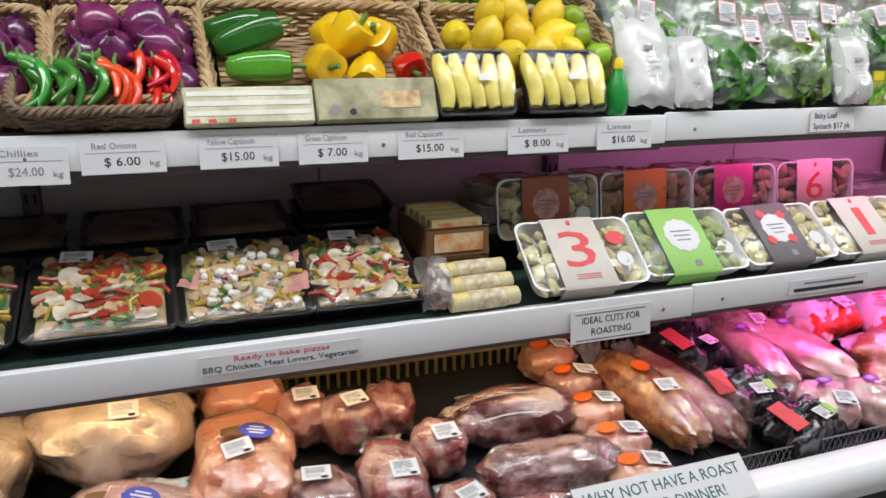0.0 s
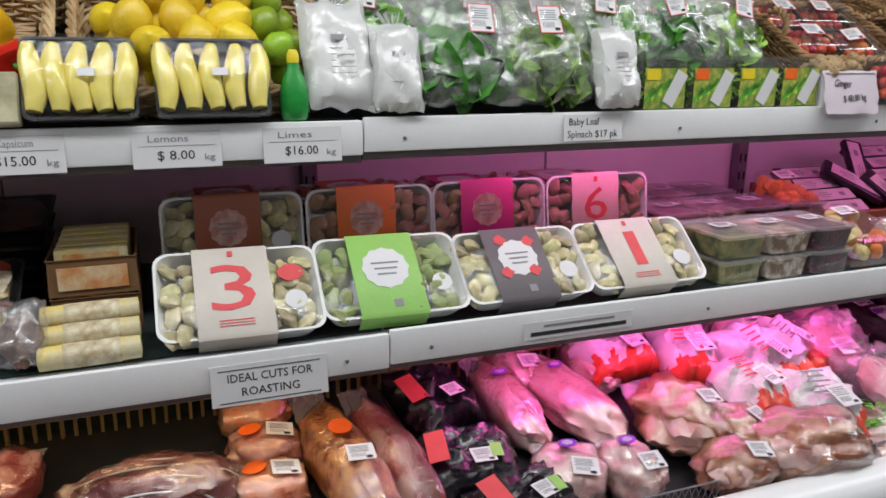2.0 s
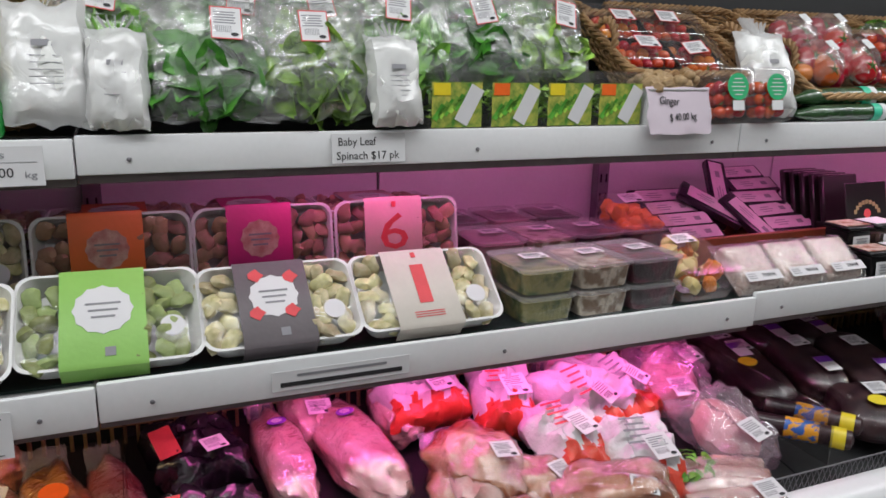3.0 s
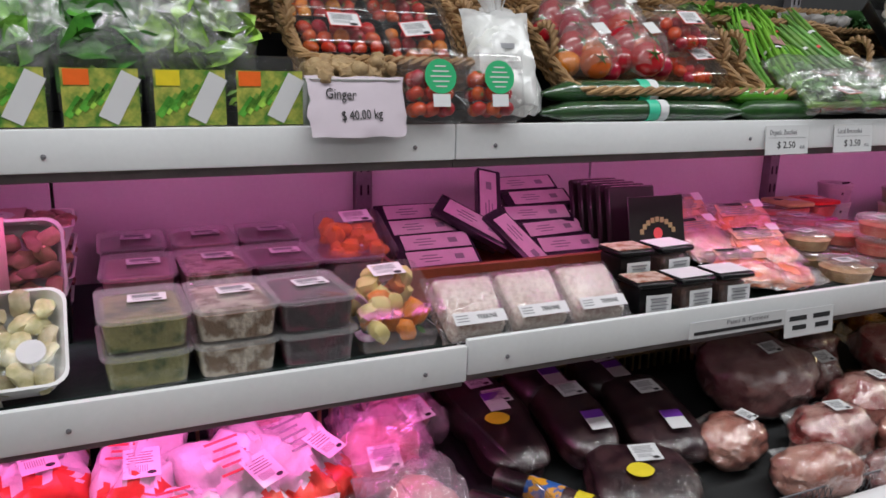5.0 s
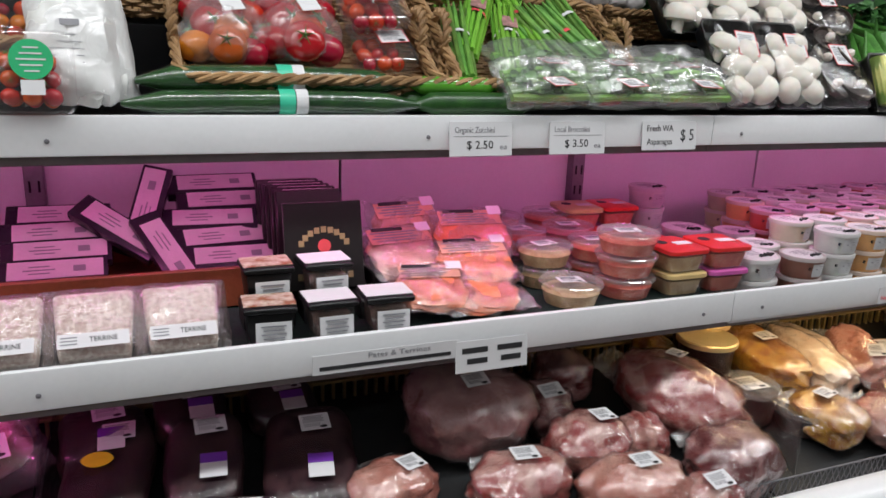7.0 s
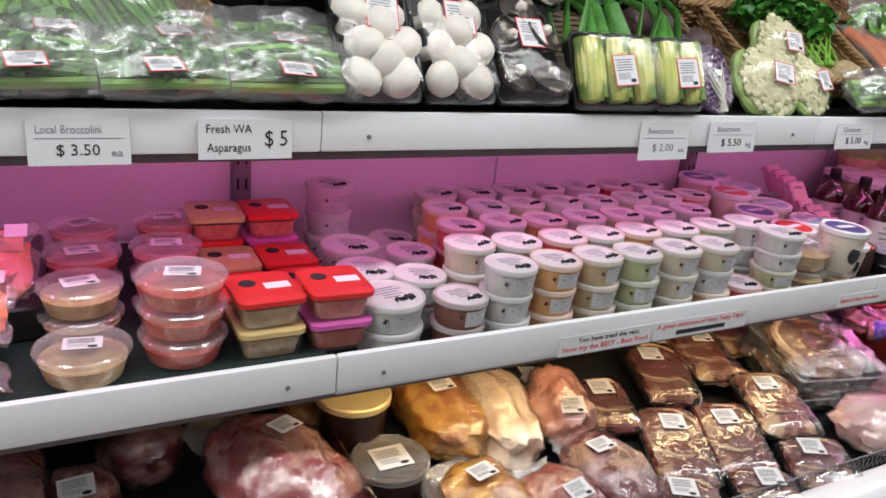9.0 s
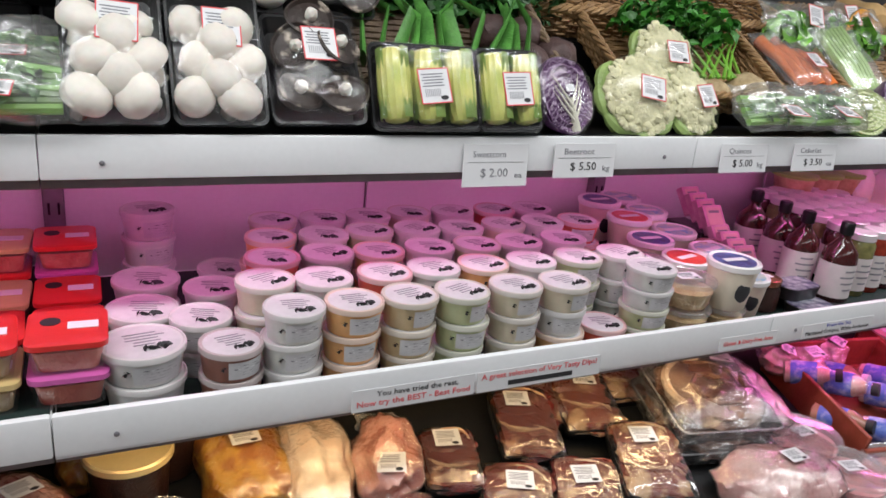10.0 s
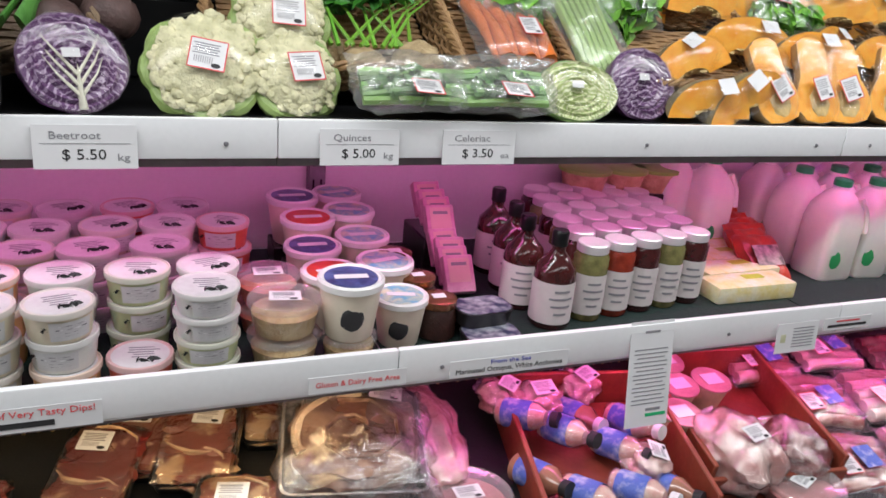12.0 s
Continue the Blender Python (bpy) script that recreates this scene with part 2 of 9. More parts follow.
def plate(w, h, t=0.0006, bm=None, at=(0, 0), z=0.0, round_=0.0):
    """A thin card in the x-y plane."""
    bm = bm or bmesh.new()
    if round_:
        n = 5
        pts = []
        for cx, cy, a0 in ((w / 2 - round_, h / 2 - round_, 0), (-w / 2 + round_, h / 2 - round_, 90), (-w / 2 + round_, -h / 2 + round_, 180), (w / 2 - round_, -h / 2 + round_, 270)):
            for k in range(n):
                a = radians(a0 + 90 * k / (n - 1))
                pts.append((cx + round_ * math.cos(a) + at[0], cy + round_ * math.sin(a) + at[1]))
        lo, hi = [bm.verts.new((x, y, z)) for x, y in pts], [bm.verts.new((x, y, z + t)) for x, y in pts]
        bm.faces.new(lo[::-1])
        bm.faces.new(hi)
        for k in range(len(pts)):
            bm.faces.new((lo[k], lo[(k + 1) % len(pts)], hi[(k + 1) % len(pts)], hi[k]))
        return bm
    r = bmesh.ops.create_cube(bm, size=1)
    for v in r["verts"]:
        v.co = Vector((v.co.x * w + at[0], v.co.y * h + at[1], z + (v.co.z + 0.5) * t))
    return bm


def ink(bm, first, index):
    """Gives the faces made since there were `first` of them a material slot."""
    bm.faces.ensure_lookup_table()
    for f in bm.faces[first:]:
        f.material_index = index


def joined(*pieces):
    """One mesh from (bmesh, slot) pairs."""
    out = bmesh.new()
    for bm, slot in pieces:
        for f in bm.faces:
            f.material_index = slot
        me = bpy.data.meshes.new("tmp")
        bm.to_mesh(me)
        bm.free()
        out.from_mesh(me)
        bpy.data.meshes.remove(me)
    return out


def words(text, size, parent, material, m, name="lettering", width=None):
    """Flat lettering as a mesh part, centred, in the parent's x-y plane moved by m."""
    cu = bpy.data.curves.new("text", "FONT")
    cu.body, cu.size, cu.align_x, cu.align_y = text, size, "CENTER", "CENTER"
    cu.resolution_u, cu.extrude = 2, 0.0003
    ob = bpy.data.objects.new("text", cu)
    me = bpy.data.meshes.new_from_object(ob)
    bpy.data.objects.remove(ob)
    if width:
        span = max(v.co.x for v in me.vertices) - min(v.co.x for v in me.vertices)
        for v in me.vertices:
            v.co.x *= width / span
    me.materials.clear()
    return part(name, me, material, parent, "", m)


STICKER = {}


def sticker_mesh(w=0.042, h=0.05, border=True):
    """A white price sticker: red border, printed bars and a dark oval stamp."""
    key = (w, h, border)
    if key not in STICKER:
        bm = plate(w, h, 0.0005)
        n = len(bm.faces)
        if border:
            for bw_, bh, ax, ay in ((w, 0.0016, 0, h / 2), (w, 0.0016, 0, -h / 2), (0.0016, h, w / 2, 0), (0.0016, h, -w / 2, 0)):
                plate(bw_, bh, 0.0008, bm, (ax, ay))
            ink(bm, n, 1)
        n = len(bm.faces)
        for k in range(5):
            plate(w * (0.72 - 0.1 * (k % 2)), h * 0.035, 0.0009, bm, (-w * 0.05, h * (0.34 - 0.085 * k)))
        for k in range(9):
            plate(w * 0.022, h * 0.22, 0.0009, bm, (-w * 0.34 + w * 0.06 * k, -h * 0.2))
        ink(bm, n, 2)
        n = len(bm.faces)
        bmesh.ops.create_circle(bm, cap_ends=True, segments=14, radius=w * 0.10, matrix=pose(w * 0.26, -h * 0.36, 0.001) @ Matrix.Diagonal((1.3, 0.7, 1, 1)))
        ink(bm, n, 3)
        me = done(bm, False)
        for k in (PAPER, INK_RED, INK_GREY, INK):
            me.materials.append(k)
        STICKER[key] = me
    return STICKER[key]


def sticker(parent, m, w=0.042, h=0.05, border=True):
    return part("price_label", sticker_mesh(w, h, border), None, parent, "", m)

# ---- room and refrigerated case ----
BAYS = [-1.54 + 1.2 * k for k in range(8)]  # uprights
put("floor", plate(13, 6.5, 0.1, at=(2.5, -0.6), z=-0.1), FLOOR, None, "grey speckled vinyl floor of the shop aisle", "floor", kind="structure")
put("ceiling", plate(13, 6.5, 0.1, at=(2.5, -0.6), z=3.0), CEIL, None, "plain white ceiling", "ceiling", kind="structure")
for nm, w, d, x, y in (("wall_north", 13, 0.12, 2.5, 2.5), ("wall_south", 13, 0.12, 2.5, -2.9), ("wall_west", 0.12, 5.3, -3.9, -0.2), ("wall_east", 0.12, 5.3, 8.9, -0.2)):
    put(nm, box(w, d, 3.0, at=(x, y)), WALL, None, "plain painted shop wall", "wall", kind="structure")

BACK_Y = 1.765
TOP_Y, TOP_Z = 1.285, 1.344
MID_Y, MID_Z = 1.165, 1.025


def perforated(name, rough=0.4):
    """Enamelled sheet with rows of small punched holes, drawn as relief and dark dots."""
    m = mat(name, (0.80, 0.80, 0.81), rough, vary=0.08, scale=3, bump=0.02, fine=40)
    nt = m.node_tree
    b = nt.nodes["Principled BSDF"]
    co = nt.nodes.new("ShaderNodeTexCoord")
    vo = nt.nodes.new("ShaderNodeTexVoronoi")
    vo.inputs["Scale"].default_value, vo.inputs["Randomness"].default_value = 190, 0.0
    nt.links.new(co.outputs["Object"], vo.inputs["Vector"])
    lt = nt.nodes.new("ShaderNodeMath")
    lt.operation = "LESS_THAN"
    lt.inputs[1].default_value = 0.28
    nt.links.new(vo.outputs["Distance"], lt.inputs[0])
    src = b.inputs["Base Color"].links[0].from_socket
    mx = nt.nodes.new("ShaderNodeMix")
    mx.data_type = "RGBA"
    mx.inputs["B"].default_value = (0.10, 0.09, 0.10, 1)
    sc = nt.nodes.new("ShaderNodeMath")
    sc.operation = "MULTIPLY"
    sc.inputs[1].default_value = 0.4
    nt.links.new(lt.outputs[0], sc.inputs[0])
    nt.links.new(sc.outputs[0], mx.inputs["Factor"])
    nt.links.new(src, mx.inputs["A"])
    nt.links.new(mx.outputs["Result"], b.inputs["Base Color"])
    return m


PERF = perforated("perforated_panel")
case = empty("refrigerated_case", pose(0, 0, 0), "long open white refrigerated multideck case with lit shelves", "display case")
for k, x in enumerate(BAYS[:-1]):
    for half in (0, 1):
        part("back_panel", box(0.594, 0.012, 0.715, 0.001, z0=0.62, at=(x + 0.3 + 0.6 * half, BACK_Y + 0.006)), PERF if half == 0 or k % 2 else PANEL_WHITE, case, "perforated white back panel")
for x in BAYS[:-1]:
    part("upper_back_panel", box(1.194, 0.012, 0.83, 0.001, z0=1.337, at=(x + 0.6, BACK_Y + 0.006)), mat("dark_back_panel", (0.035, 0.035, 0.037), 0.4, vary=0.2, scale=4), case, "dark upper back panel")
for x in BAYS:
    bm = box(0.035, 0.028, 1.5, 0.002, z0=0.62, at=(x, BACK_Y - 0.014))
    post = part("upright", bm, POST_GREY, case, "slotted grey steel upright")
    sl = bmesh.new()
    for j in range(28):
        box(0.004, 0.002, 0.022, z0=0.66 + 0.05 * j, bm=sl, at=(x - 0.008, BACK_Y - 0.0285))
        box(0.004, 0.002, 0.022, z0=0.66 + 0.05 * j, bm=sl, at=(x + 0.008, BACK_Y - 0.0285))
    tagged(part("slotting", sl, BLACK, post), kind="stuff")


def shelf(x0, x1, y, z, lip, name, mat_top, drop=0.0, out=0.0, sunk=0.0, gap=0.003):
    """One bay of shelving: board, rolled front lip with two screws, and the dark channel beneath it; sunk lowers the board behind its lip."""
    w, c = x1 - x0 - gap, (x0 + x1) / 2
    s = part(name, box(w, BACK_Y - 0.03 - y, 0.014, 0.001, z0=z - 0.016 - sunk, at=(c, (BACK_Y - 0.03 + y) / 2)), SHELF_WHITE, case, "white enamelled shelf board")
    part("shelf_lip", box(w, 0.012, lip + 0.004, 0.0035, z0=z - lip - drop + 0.002, at=(c, y - out), seg=2), SHELF_WHITE, s, "white enamelled front lip")
    part("lip_channel", box(w, 0.02, 0.014, 0.001, z0=z - lip - drop - 0.012, at=(c, y + 0.016)), TRIM_GREY, s, "dark channel under the lip")
    for sx in (x0 + 0.07, x0 + 0.62, x1 - 0.07):
        part("screw", lathe([(0.0035, 0), (0.0035, 0.0015), (0.002, 0.0025)], 8), POST_GREY, s, "", pose(sx, y - out - 0.006, z - lip * 0.55 - drop, 90))
    if mat_top:
        part("shelf_mat", box(w - 0.004, BACK_Y - 0.075 - y, 0.004, z0=z - 0.001 - sunk, at=(c, (BACK_Y - 0.025 + y) / 2)), mat_top, s, "dark green rubber shelf mat")


TOP_JOINTS = (-1.54, -0.34, 0.862, 2.06, 3.26, 4.30, 5.375, 6.86)
MID_JOINTS = (-1.54, -0.43, 0.866, 2.032, 3.256, 4.46, 5.345, 6.86)
for k, (x0, x1) in enumerate(zip(TOP_JOINTS, TOP_JOINTS[1:])):
    shelf(x0, x1, TOP_Y + 0.006, TOP_Z, 0.052, "top_shelf", BLACK, 0.004 if k < 2 else 0.0, 0.003 if k < 2 else 0.0, gap=0.0006 if k in (3, 4, 5) else 0.002)
for k, (x0, x1) in enumerate(zip(MID_JOINTS, MID_JOINTS[1:])):
    shelf(x0, x1, MID_Y + 0.006, MID_Z, 0.054, "middle_shelf", MAT_GREEN, (0.0, 0.006, 0.002, -0.006)[min(k, 3)], (0.002, 0.005, 0.003, 0.0)[min(k, 3)], 0.006 if k < 4 else 0.036, 0.0006 if k > 3 else 0.002)

TUBE_PINK = glow("pink_tube_glow", (1.0, 0.45, 0.8), 4.0)
TUBE_WARM = glow("warm_tube_glow", (1.0, 0.75, 0.45), 2.5)
for k, x in enumerate(BAYS[:-1]):
    if k >= 2:
        tube = part("shelf_tube", lathe([(0.0065, -0.57), (0.0065, 0.57)], 10), TUBE_PINK, case, "pink fluorescent tube under the top shelf", pose(x + 0.6, 1.333, 1.2885, 0, 90, 0))
        for s in (-1, 1):
            part("tube_cap", lathe([(0.008, -0.012), (0.008, 0.012)], 10), TRIM_GREY, tube, "", pose(0, 0, 0.575 * s))
    if k not in (3,):
        part("deck_tube", lathe([(0.0065, -0.55), (0.0065, 0.55)], 10), TUBE_WARM if k in (0, 1, 4) else TUBE_PINK, case, "tube lamp under the middle shelf", pose(x + 0.6, 1.225, 0.9695, 0, 90, 0))

# bottom well: sloping deck, front rim, wire guard, riser grille at the back
DECK_F, DECK_B = 0.700, 0.815  # deck height at y 0.98 and y 1.60


def deck_z(y):
    return DECK_F + (DECK_B - DECK_F) * (y - 0.98) / 0.62


for x0, x1 in zip(BAYS, BAYS[1:]):
    bm = bmesh.new()
    q = [bm.verts.new((x0 + 0.002 if i in (0, 3) else x1 - 0.002, y, deck_z(y) - dz)) for dz in (0, 0.02) for i, y in enumerate((0.97, 0.97, 1.47, 1.47))]
    bm.faces.new(q[:4])
    bm.faces.new(q[4:][::-1])
    for i in range(4):
        bm.faces.new((q[i], q[(i + 1) % 4], q[4 + (i + 1) % 4], q[4 + i]))
    part("deck", bm, DARK_DECK, case, "dark sloping bottom deck")
L0, L1 = BAYS[0], BAYS[-1]
prof = [(0.975, 0.70), (0.972, 0.732), (0.962, 0.742), (0.945, 0.744), (0.918, 0.738), (0.902, 0.722), (0.897, 0.70), (0.900, 0.68), (0.915, 0.668), (0.94, 0.664), (0.975, 0.66)]
bm = bmesh.new()
ends = [[bm.verts.new((x, y, z)) for y, z in prof] for x in (L0, L1)]
for i in range(len(prof)):
    j = (i + 1) % len(prof)
    bm.faces.new((ends[0][i], ends[0][j], ends[1][j], ends[1][i]))
bm.faces.new(ends[0])
bm.faces.new(ends[1][::-1])
part("front_rim", bm, SHELF_WHITE, case, "rounded white front rim")
part("kick_panel", box(L1 - L0, 0.75, 0.62, 0.003, z0=0.04, at=((L0 + L1) / 2, 1.33)), BLACK, case, "dark lower panel")
part("well_back", box(L1 - L0, 0.02, 0.30, 0.001, z0=0.66, at=((L0 + L1) / 2, 1.50)), MAT_GREEN, case, "dark green back of the well")
guard = part("wire_guard", sweep([(L0, 0.985, 0.755), (L1, 0.985, 0.755)], 0.0018, 6), POST_GREY, case, "thin wire guard along the rim")
bm = bmesh.new()
n = int((L1 - L0) / 0.014)
vs, fs = [], []
for k in range(n):
    x = L0 + 0.014 * k
    for dx, a, b in ((0.014, 0.722, 0.755), (-0.014, 0.722, 0.755)):
        i = len(vs)
        vs += [(x, 0.985, a), (x + 0.001, 0.984, a), (x + dx, 0.985, b), (x + dx + 0.001, 0.984, b)]
        fs.append((i, i + 1, i + 3, i + 2))
me = bpy.data.meshes.new("mesh")
me.from_pydata(vs, [], fs)
tagged(part("guard_mesh", me, POST_GREY, guard), kind="stuff")
GOLD = mat("brass_slat", (0.42, 0.31, 0.14), 0.35, metal=0.7, vary=0.2, bump=0.05)
grille = part("air_grille", box(L1 - L0, 0.012, 0.006, 0.001, z0=0.822, at=((L0 + L1) / 2, 1.455)), GOLD, case, "return air grille of upright slats")
slat = done(box(0.006, 0.01, 0.042, 0.001, z0=0.782))
slat.materials.append(GOLD)
for k in range(int((L1 - L0) / 0.0215)):
    part("slat", slat, None, grille, "", pose(L0 + 0.0215 * k, 1.455 + 0.002 * (k % 2), 0, 0, 0, RND.uniform(-6, 6)))
for x in BAYS:
    part("divider", box(0.006, 0.44, 0.11, 0.002, z0=0.745, at=(x + 0.03, 1.22)), film("smoked_divider", tint=(0.85, 0.85, 0.85), gloss=0.08, haze=0.0, crinkle=0), case, "clear plastic divider")

# ---- shared shapes of goods: local x across, local y up or away, local z towards the viewer ----


def ring(w, d, r, z, y0=0.0, n=4):
    pts = []
    r = min(r, w / 2 - 1e-4, d / 2 - 1e-4)
    for cx, cy, a0 in ((w / 2 - r, d / 2 - r, 0), (-w / 2 + r, d / 2 - r, 90), (-w / 2 + r, -d / 2 + r, 180), (w / 2 - r, -d / 2 + r, 270)):
        for k in range(n + 1):
            a = radians(a0 + 90 * k / n)
            pts.append((cx + r * math.cos(a), y0 + cy + r * math.sin(a), z))
    return pts


def shell(loops, y0=0.0, cap0=True, cap1=True, bm=None, n=4):
    """A skin over rounded rectangles (w, d, r, z)."""
    bm = bm or bmesh.new()
    rings = [[bm.verts.new(p) for p in ring(*q, y0=y0, n=n)] for q in loops]
    m = len(rings[0])
    for p, q in zip(rings, rings[1:]):
        for k in range(m):
            bm.faces.new((p[k], p[(k + 1) % m], q[(k + 1) % m], q[k]))
    if cap0:
        bm.faces.new(rings[0][::-1])
    if cap1:
        bm.faces.new(rings[-1])
    return bm


def tray_bm(w, d, h, r=0.012, t=0.004, taper=0.9):
    """An open moulded tray with a rolled lip, its near edge at y 0."""
    return shell([(w * taper, d * taper, r, 0), (w - 0.004, d - 0.004, r, h - 0.003), (w, d, r, h - 0.001), (w, d, r, h), (w - 2 * t, d - 2 * t, r, h), (w * taper - 2 * t, d * taper - 2 * t, r, t)], d / 2)


LEAF_MATS = {}


def leaf_mat(name, light, dark, rough=0.4, gloss=0.5):
    if name in MATS:
        return MATS[name]
    m = mat(name, light, rough, vary=0.2, scale=40, bump=0.3, second=dark, spec=gloss)
    nt = m.node_tree
    b = nt.nodes["Principled BSDF"]
    geo = nt.nodes.new("ShaderNodeNewGeometry")
    hs = nt.nodes.new("ShaderNodeHueSaturation")
    mr = nt.nodes.new("ShaderNodeMapRange")
    mr.inputs["To Min"].default_value, mr.inputs["To Max"].default_value = 0.55, 1.45
    nt.links.new(geo.outputs["Random Per Island"], mr.inputs["Value"])
    nt.links.new(mr.outputs["Result"], hs.inputs["Value"])
    nt.links.new(b.inputs["Base Color"].links[0].from_socket, hs.inputs["Color"])
    nt.links.new(hs.outputs["Color"], b.inputs["Base Color"])
    return m


def leaves(n, ex, ey, ez, size, seed=0, slim=0.55, curl=0.35, centre=(0, 0, 0)):
    """Many separate bent leaves spread through an ellipsoid."""
    r = random.Random(seed)
    vs, fs = [], []
    for _ in range(n):
        while True:
            p = Vector((r.uniform(-1, 1), r.uniform(-1, 1), r.uniform(-1, 1)))
            if 0.25 < p.length < 1:
                break
        c = Vector((p.x * ex + centre[0], p.y * ey + centre[1], p.z * ez + centre[2]))
        q = Euler((r.uniform(-0.9, 0.9), r.uniform(-0.9, 0.9), r.uniform(0, 6.28))).to_matrix()
        L = size * r.uniform(0.6, 1.25)
        W = L * slim * r.uniform(0.8, 1.2)
        i = len(vs)
        k = curl * r.uniform(0.4, 1.6)
        for v, wd in ((-0.5, 0.12), (-0.25, 0.85), (0.05, 1.0), (0.32, 0.7), (0.5, 0.08)):
            for s in (-1, 0, 1):
                vs.append(c + q @ Vector((s * W * 0.5 * wd, v * L, k * L * (0.35 * s * s * wd - v * v) + L * 0.06 * math.sin(9 * v + 4 * s))))
        for a in range(4):
            for b in range(2):
                fs.append((i + a * 3 + b, i + a * 3 + b + 1, i + a * 3 + b + 4, i + a * 3 + b + 3))
    me = bpy.data.meshes.new("mesh")
    me.from_pydata(vs, [], fs)
    me.polygons.foreach_set("use_smooth", [True] * len(me.polygons))
    return me


GREEN_LEAF = leaf_mat("salad_leaf", (0.26, 0.56, 0.08), (0.09, 0.30, 0.03))
SPINACH = leaf_mat("spinach_leaf", (0.10, 0.36, 0.04), (0.03, 0.16, 0.015))
MIXED_LEAF = leaf_mat("mixed_leaf", (0.32, 0.56, 0.07), (0.08, 0.18, 0.03))
PARSLEY = leaf_mat("parsley_leaf", (0.06, 0.26, 0.03), (0.02, 0.11, 0.012))
ROCKET = leaf_mat("dark_leek_leaf", (0.08, 0.22, 0.06), (0.03, 0.1, 0.03))


def lean(x, y, z, angle, turn=0.0, side=0.0):
    return pose(x, y, z, 0, 0, turn) @ pose(0, 0, 0, angle, 0, 0) @ pose(0, 0, 0, 0, 0, side)


BASKETS = {}


def basket_meshes(w, d, h, kind):
    key = (round(w, 2), round(d, 2), round(h, 2), kind)
    if key in BASKETS:
        return BASKETS[key]
    rows = max(5, int(h / 0.0085))
    stakes = 2 * int((w + d) / 0.024) + 1
    loop = ring(w, d, 0.03, 0, 0, 6)
    # even points round the foot
    seg = [(Vector(a), Vector(b)) for a, b in zip(loop, loop[1:] + loop[:1])]
    total = sum((b - a).length for a, b in seg)

    def at(s):
        s = (s % 1.0) * total
        for a, b in seg:
            L = (b - a).length
            if s <= L and L > 0:
                p = a + (b - a) * (s / L)
                t = (b - a).normalized()
                return p, Vector((t.y, -t.x, 0))
            s -= L
        return seg[0][0], Vector((1, 0, 0))

    def wall(s, z):
        p, nrm = at(s)
        return Vector((p.x, p.y, 0)) * (0.9 + 0.1 * z / h) + Vector((0, 0, z)), nrm

    weave = bmesh.new()
    rnd = random.Random(int(w * 1000))
    for j in range(rows):
        z = 0.006 + (h - 0.012) * j / (rows - 1)
        pts = []
        for k in range(stakes * 2):
            s = k / (stakes * 2)
            p, nrm = wall(s, z)
            ph = 1 if ((k // 2 + j) % 2) else -1
            amp = 0.0035 if k % 2 == 0 else 0.0
            pts.append(p + nrm * ph * amp + Vector((0, 0, rnd.uniform(-0.0012, 0.0012))))
        sweep(pts, 0.0036, 5, weave, 1.0, True)
    floor_ = bmesh.new()
    for k in range(int(d * 0.86 / 0.008)):
        y = -d * 0.43 + 0.008 * k
        sweep([(-w * 0.43 + w * 0.86 * i / 8, y, 0.004 + 0.002 * (-1) ** (i + k)) for i in range(9)], 0.004, 5, floor_)
    sk = bmesh.new()
    for k in range(stakes):
        s = k / stakes
        sweep([wall(s, 0.0)[0], wall(s, h * 0.5)[0], wall(s, h)[0]], 0.0026, 5, sk)
    rim = bmesh.new()
    for ph in (0, 2.1, 4.2):
        pts = []
        for k in range(120):
            p, nrm = wall(k / 120, h)
            a = k * 2 * math.pi * 18 / 120 + ph
            pts.append(p + nrm * 0.0052 * math.cos(a) + Vector((0, 0, 0.003 + 0.0052 * math.sin(a))))
        sweep(pts, 0.0044, 6, rim, 1.0, True)
    hd = bmesh.new()
    for ph in (0, 3.14):
        pts = []
        for k in range(25):
            a = math.pi * k / 24
            q = 26 * k / 24 + ph
            pts.append((0.005 * math.cos(q), 0.04 * math.cos(a), 0.045 * math.sin(a) + 0.005 * math.sin(q)))
        sweep(pts, 0.0046, 6, hd)
    tone = {"mid": WICKER, "pale": WICKER_PALE, "dark": WICKER_DARK}[kind]
    BASKETS[key] = [done(b) for b in (weave, floor_, sk, rim, hd)]
    for me in BASKETS[key]:
        me.materials.append(tone)
    return BASKETS[key]


def basket(x, y, z, w, d, h, tilt=30, turn=0, kind="mid", handles=False, label="woven wicker basket tilted towards the aisle"):
    """A wicker basket whose front foot rests at y, z."""
    m = pose(x, y, z, 0, 0, turn) @ pose(0, 0, 0, tilt) @ pose(0, d * 0.45, 0.003)
    b = empty("wicker_basket", m, label, "basket", "wicker baskets on the top shelf")
    weave, fl, sk, rim, hd = basket_meshes(w, d, h, kind)
    part("weave", weave, None, b)
    tagged(part("basket_floor", fl, None, b), kind="stuff")
    tagged(part("staking", sk, None, b), kind="stuff")
    part("braided_rim", rim, None, b, "thick braided rim")
    if handles:
        for s in (-1, 1):
            part("rope_handle", hd, None, b, "twisted rope handle", pose(s * w / 2, 0, h))
    return m


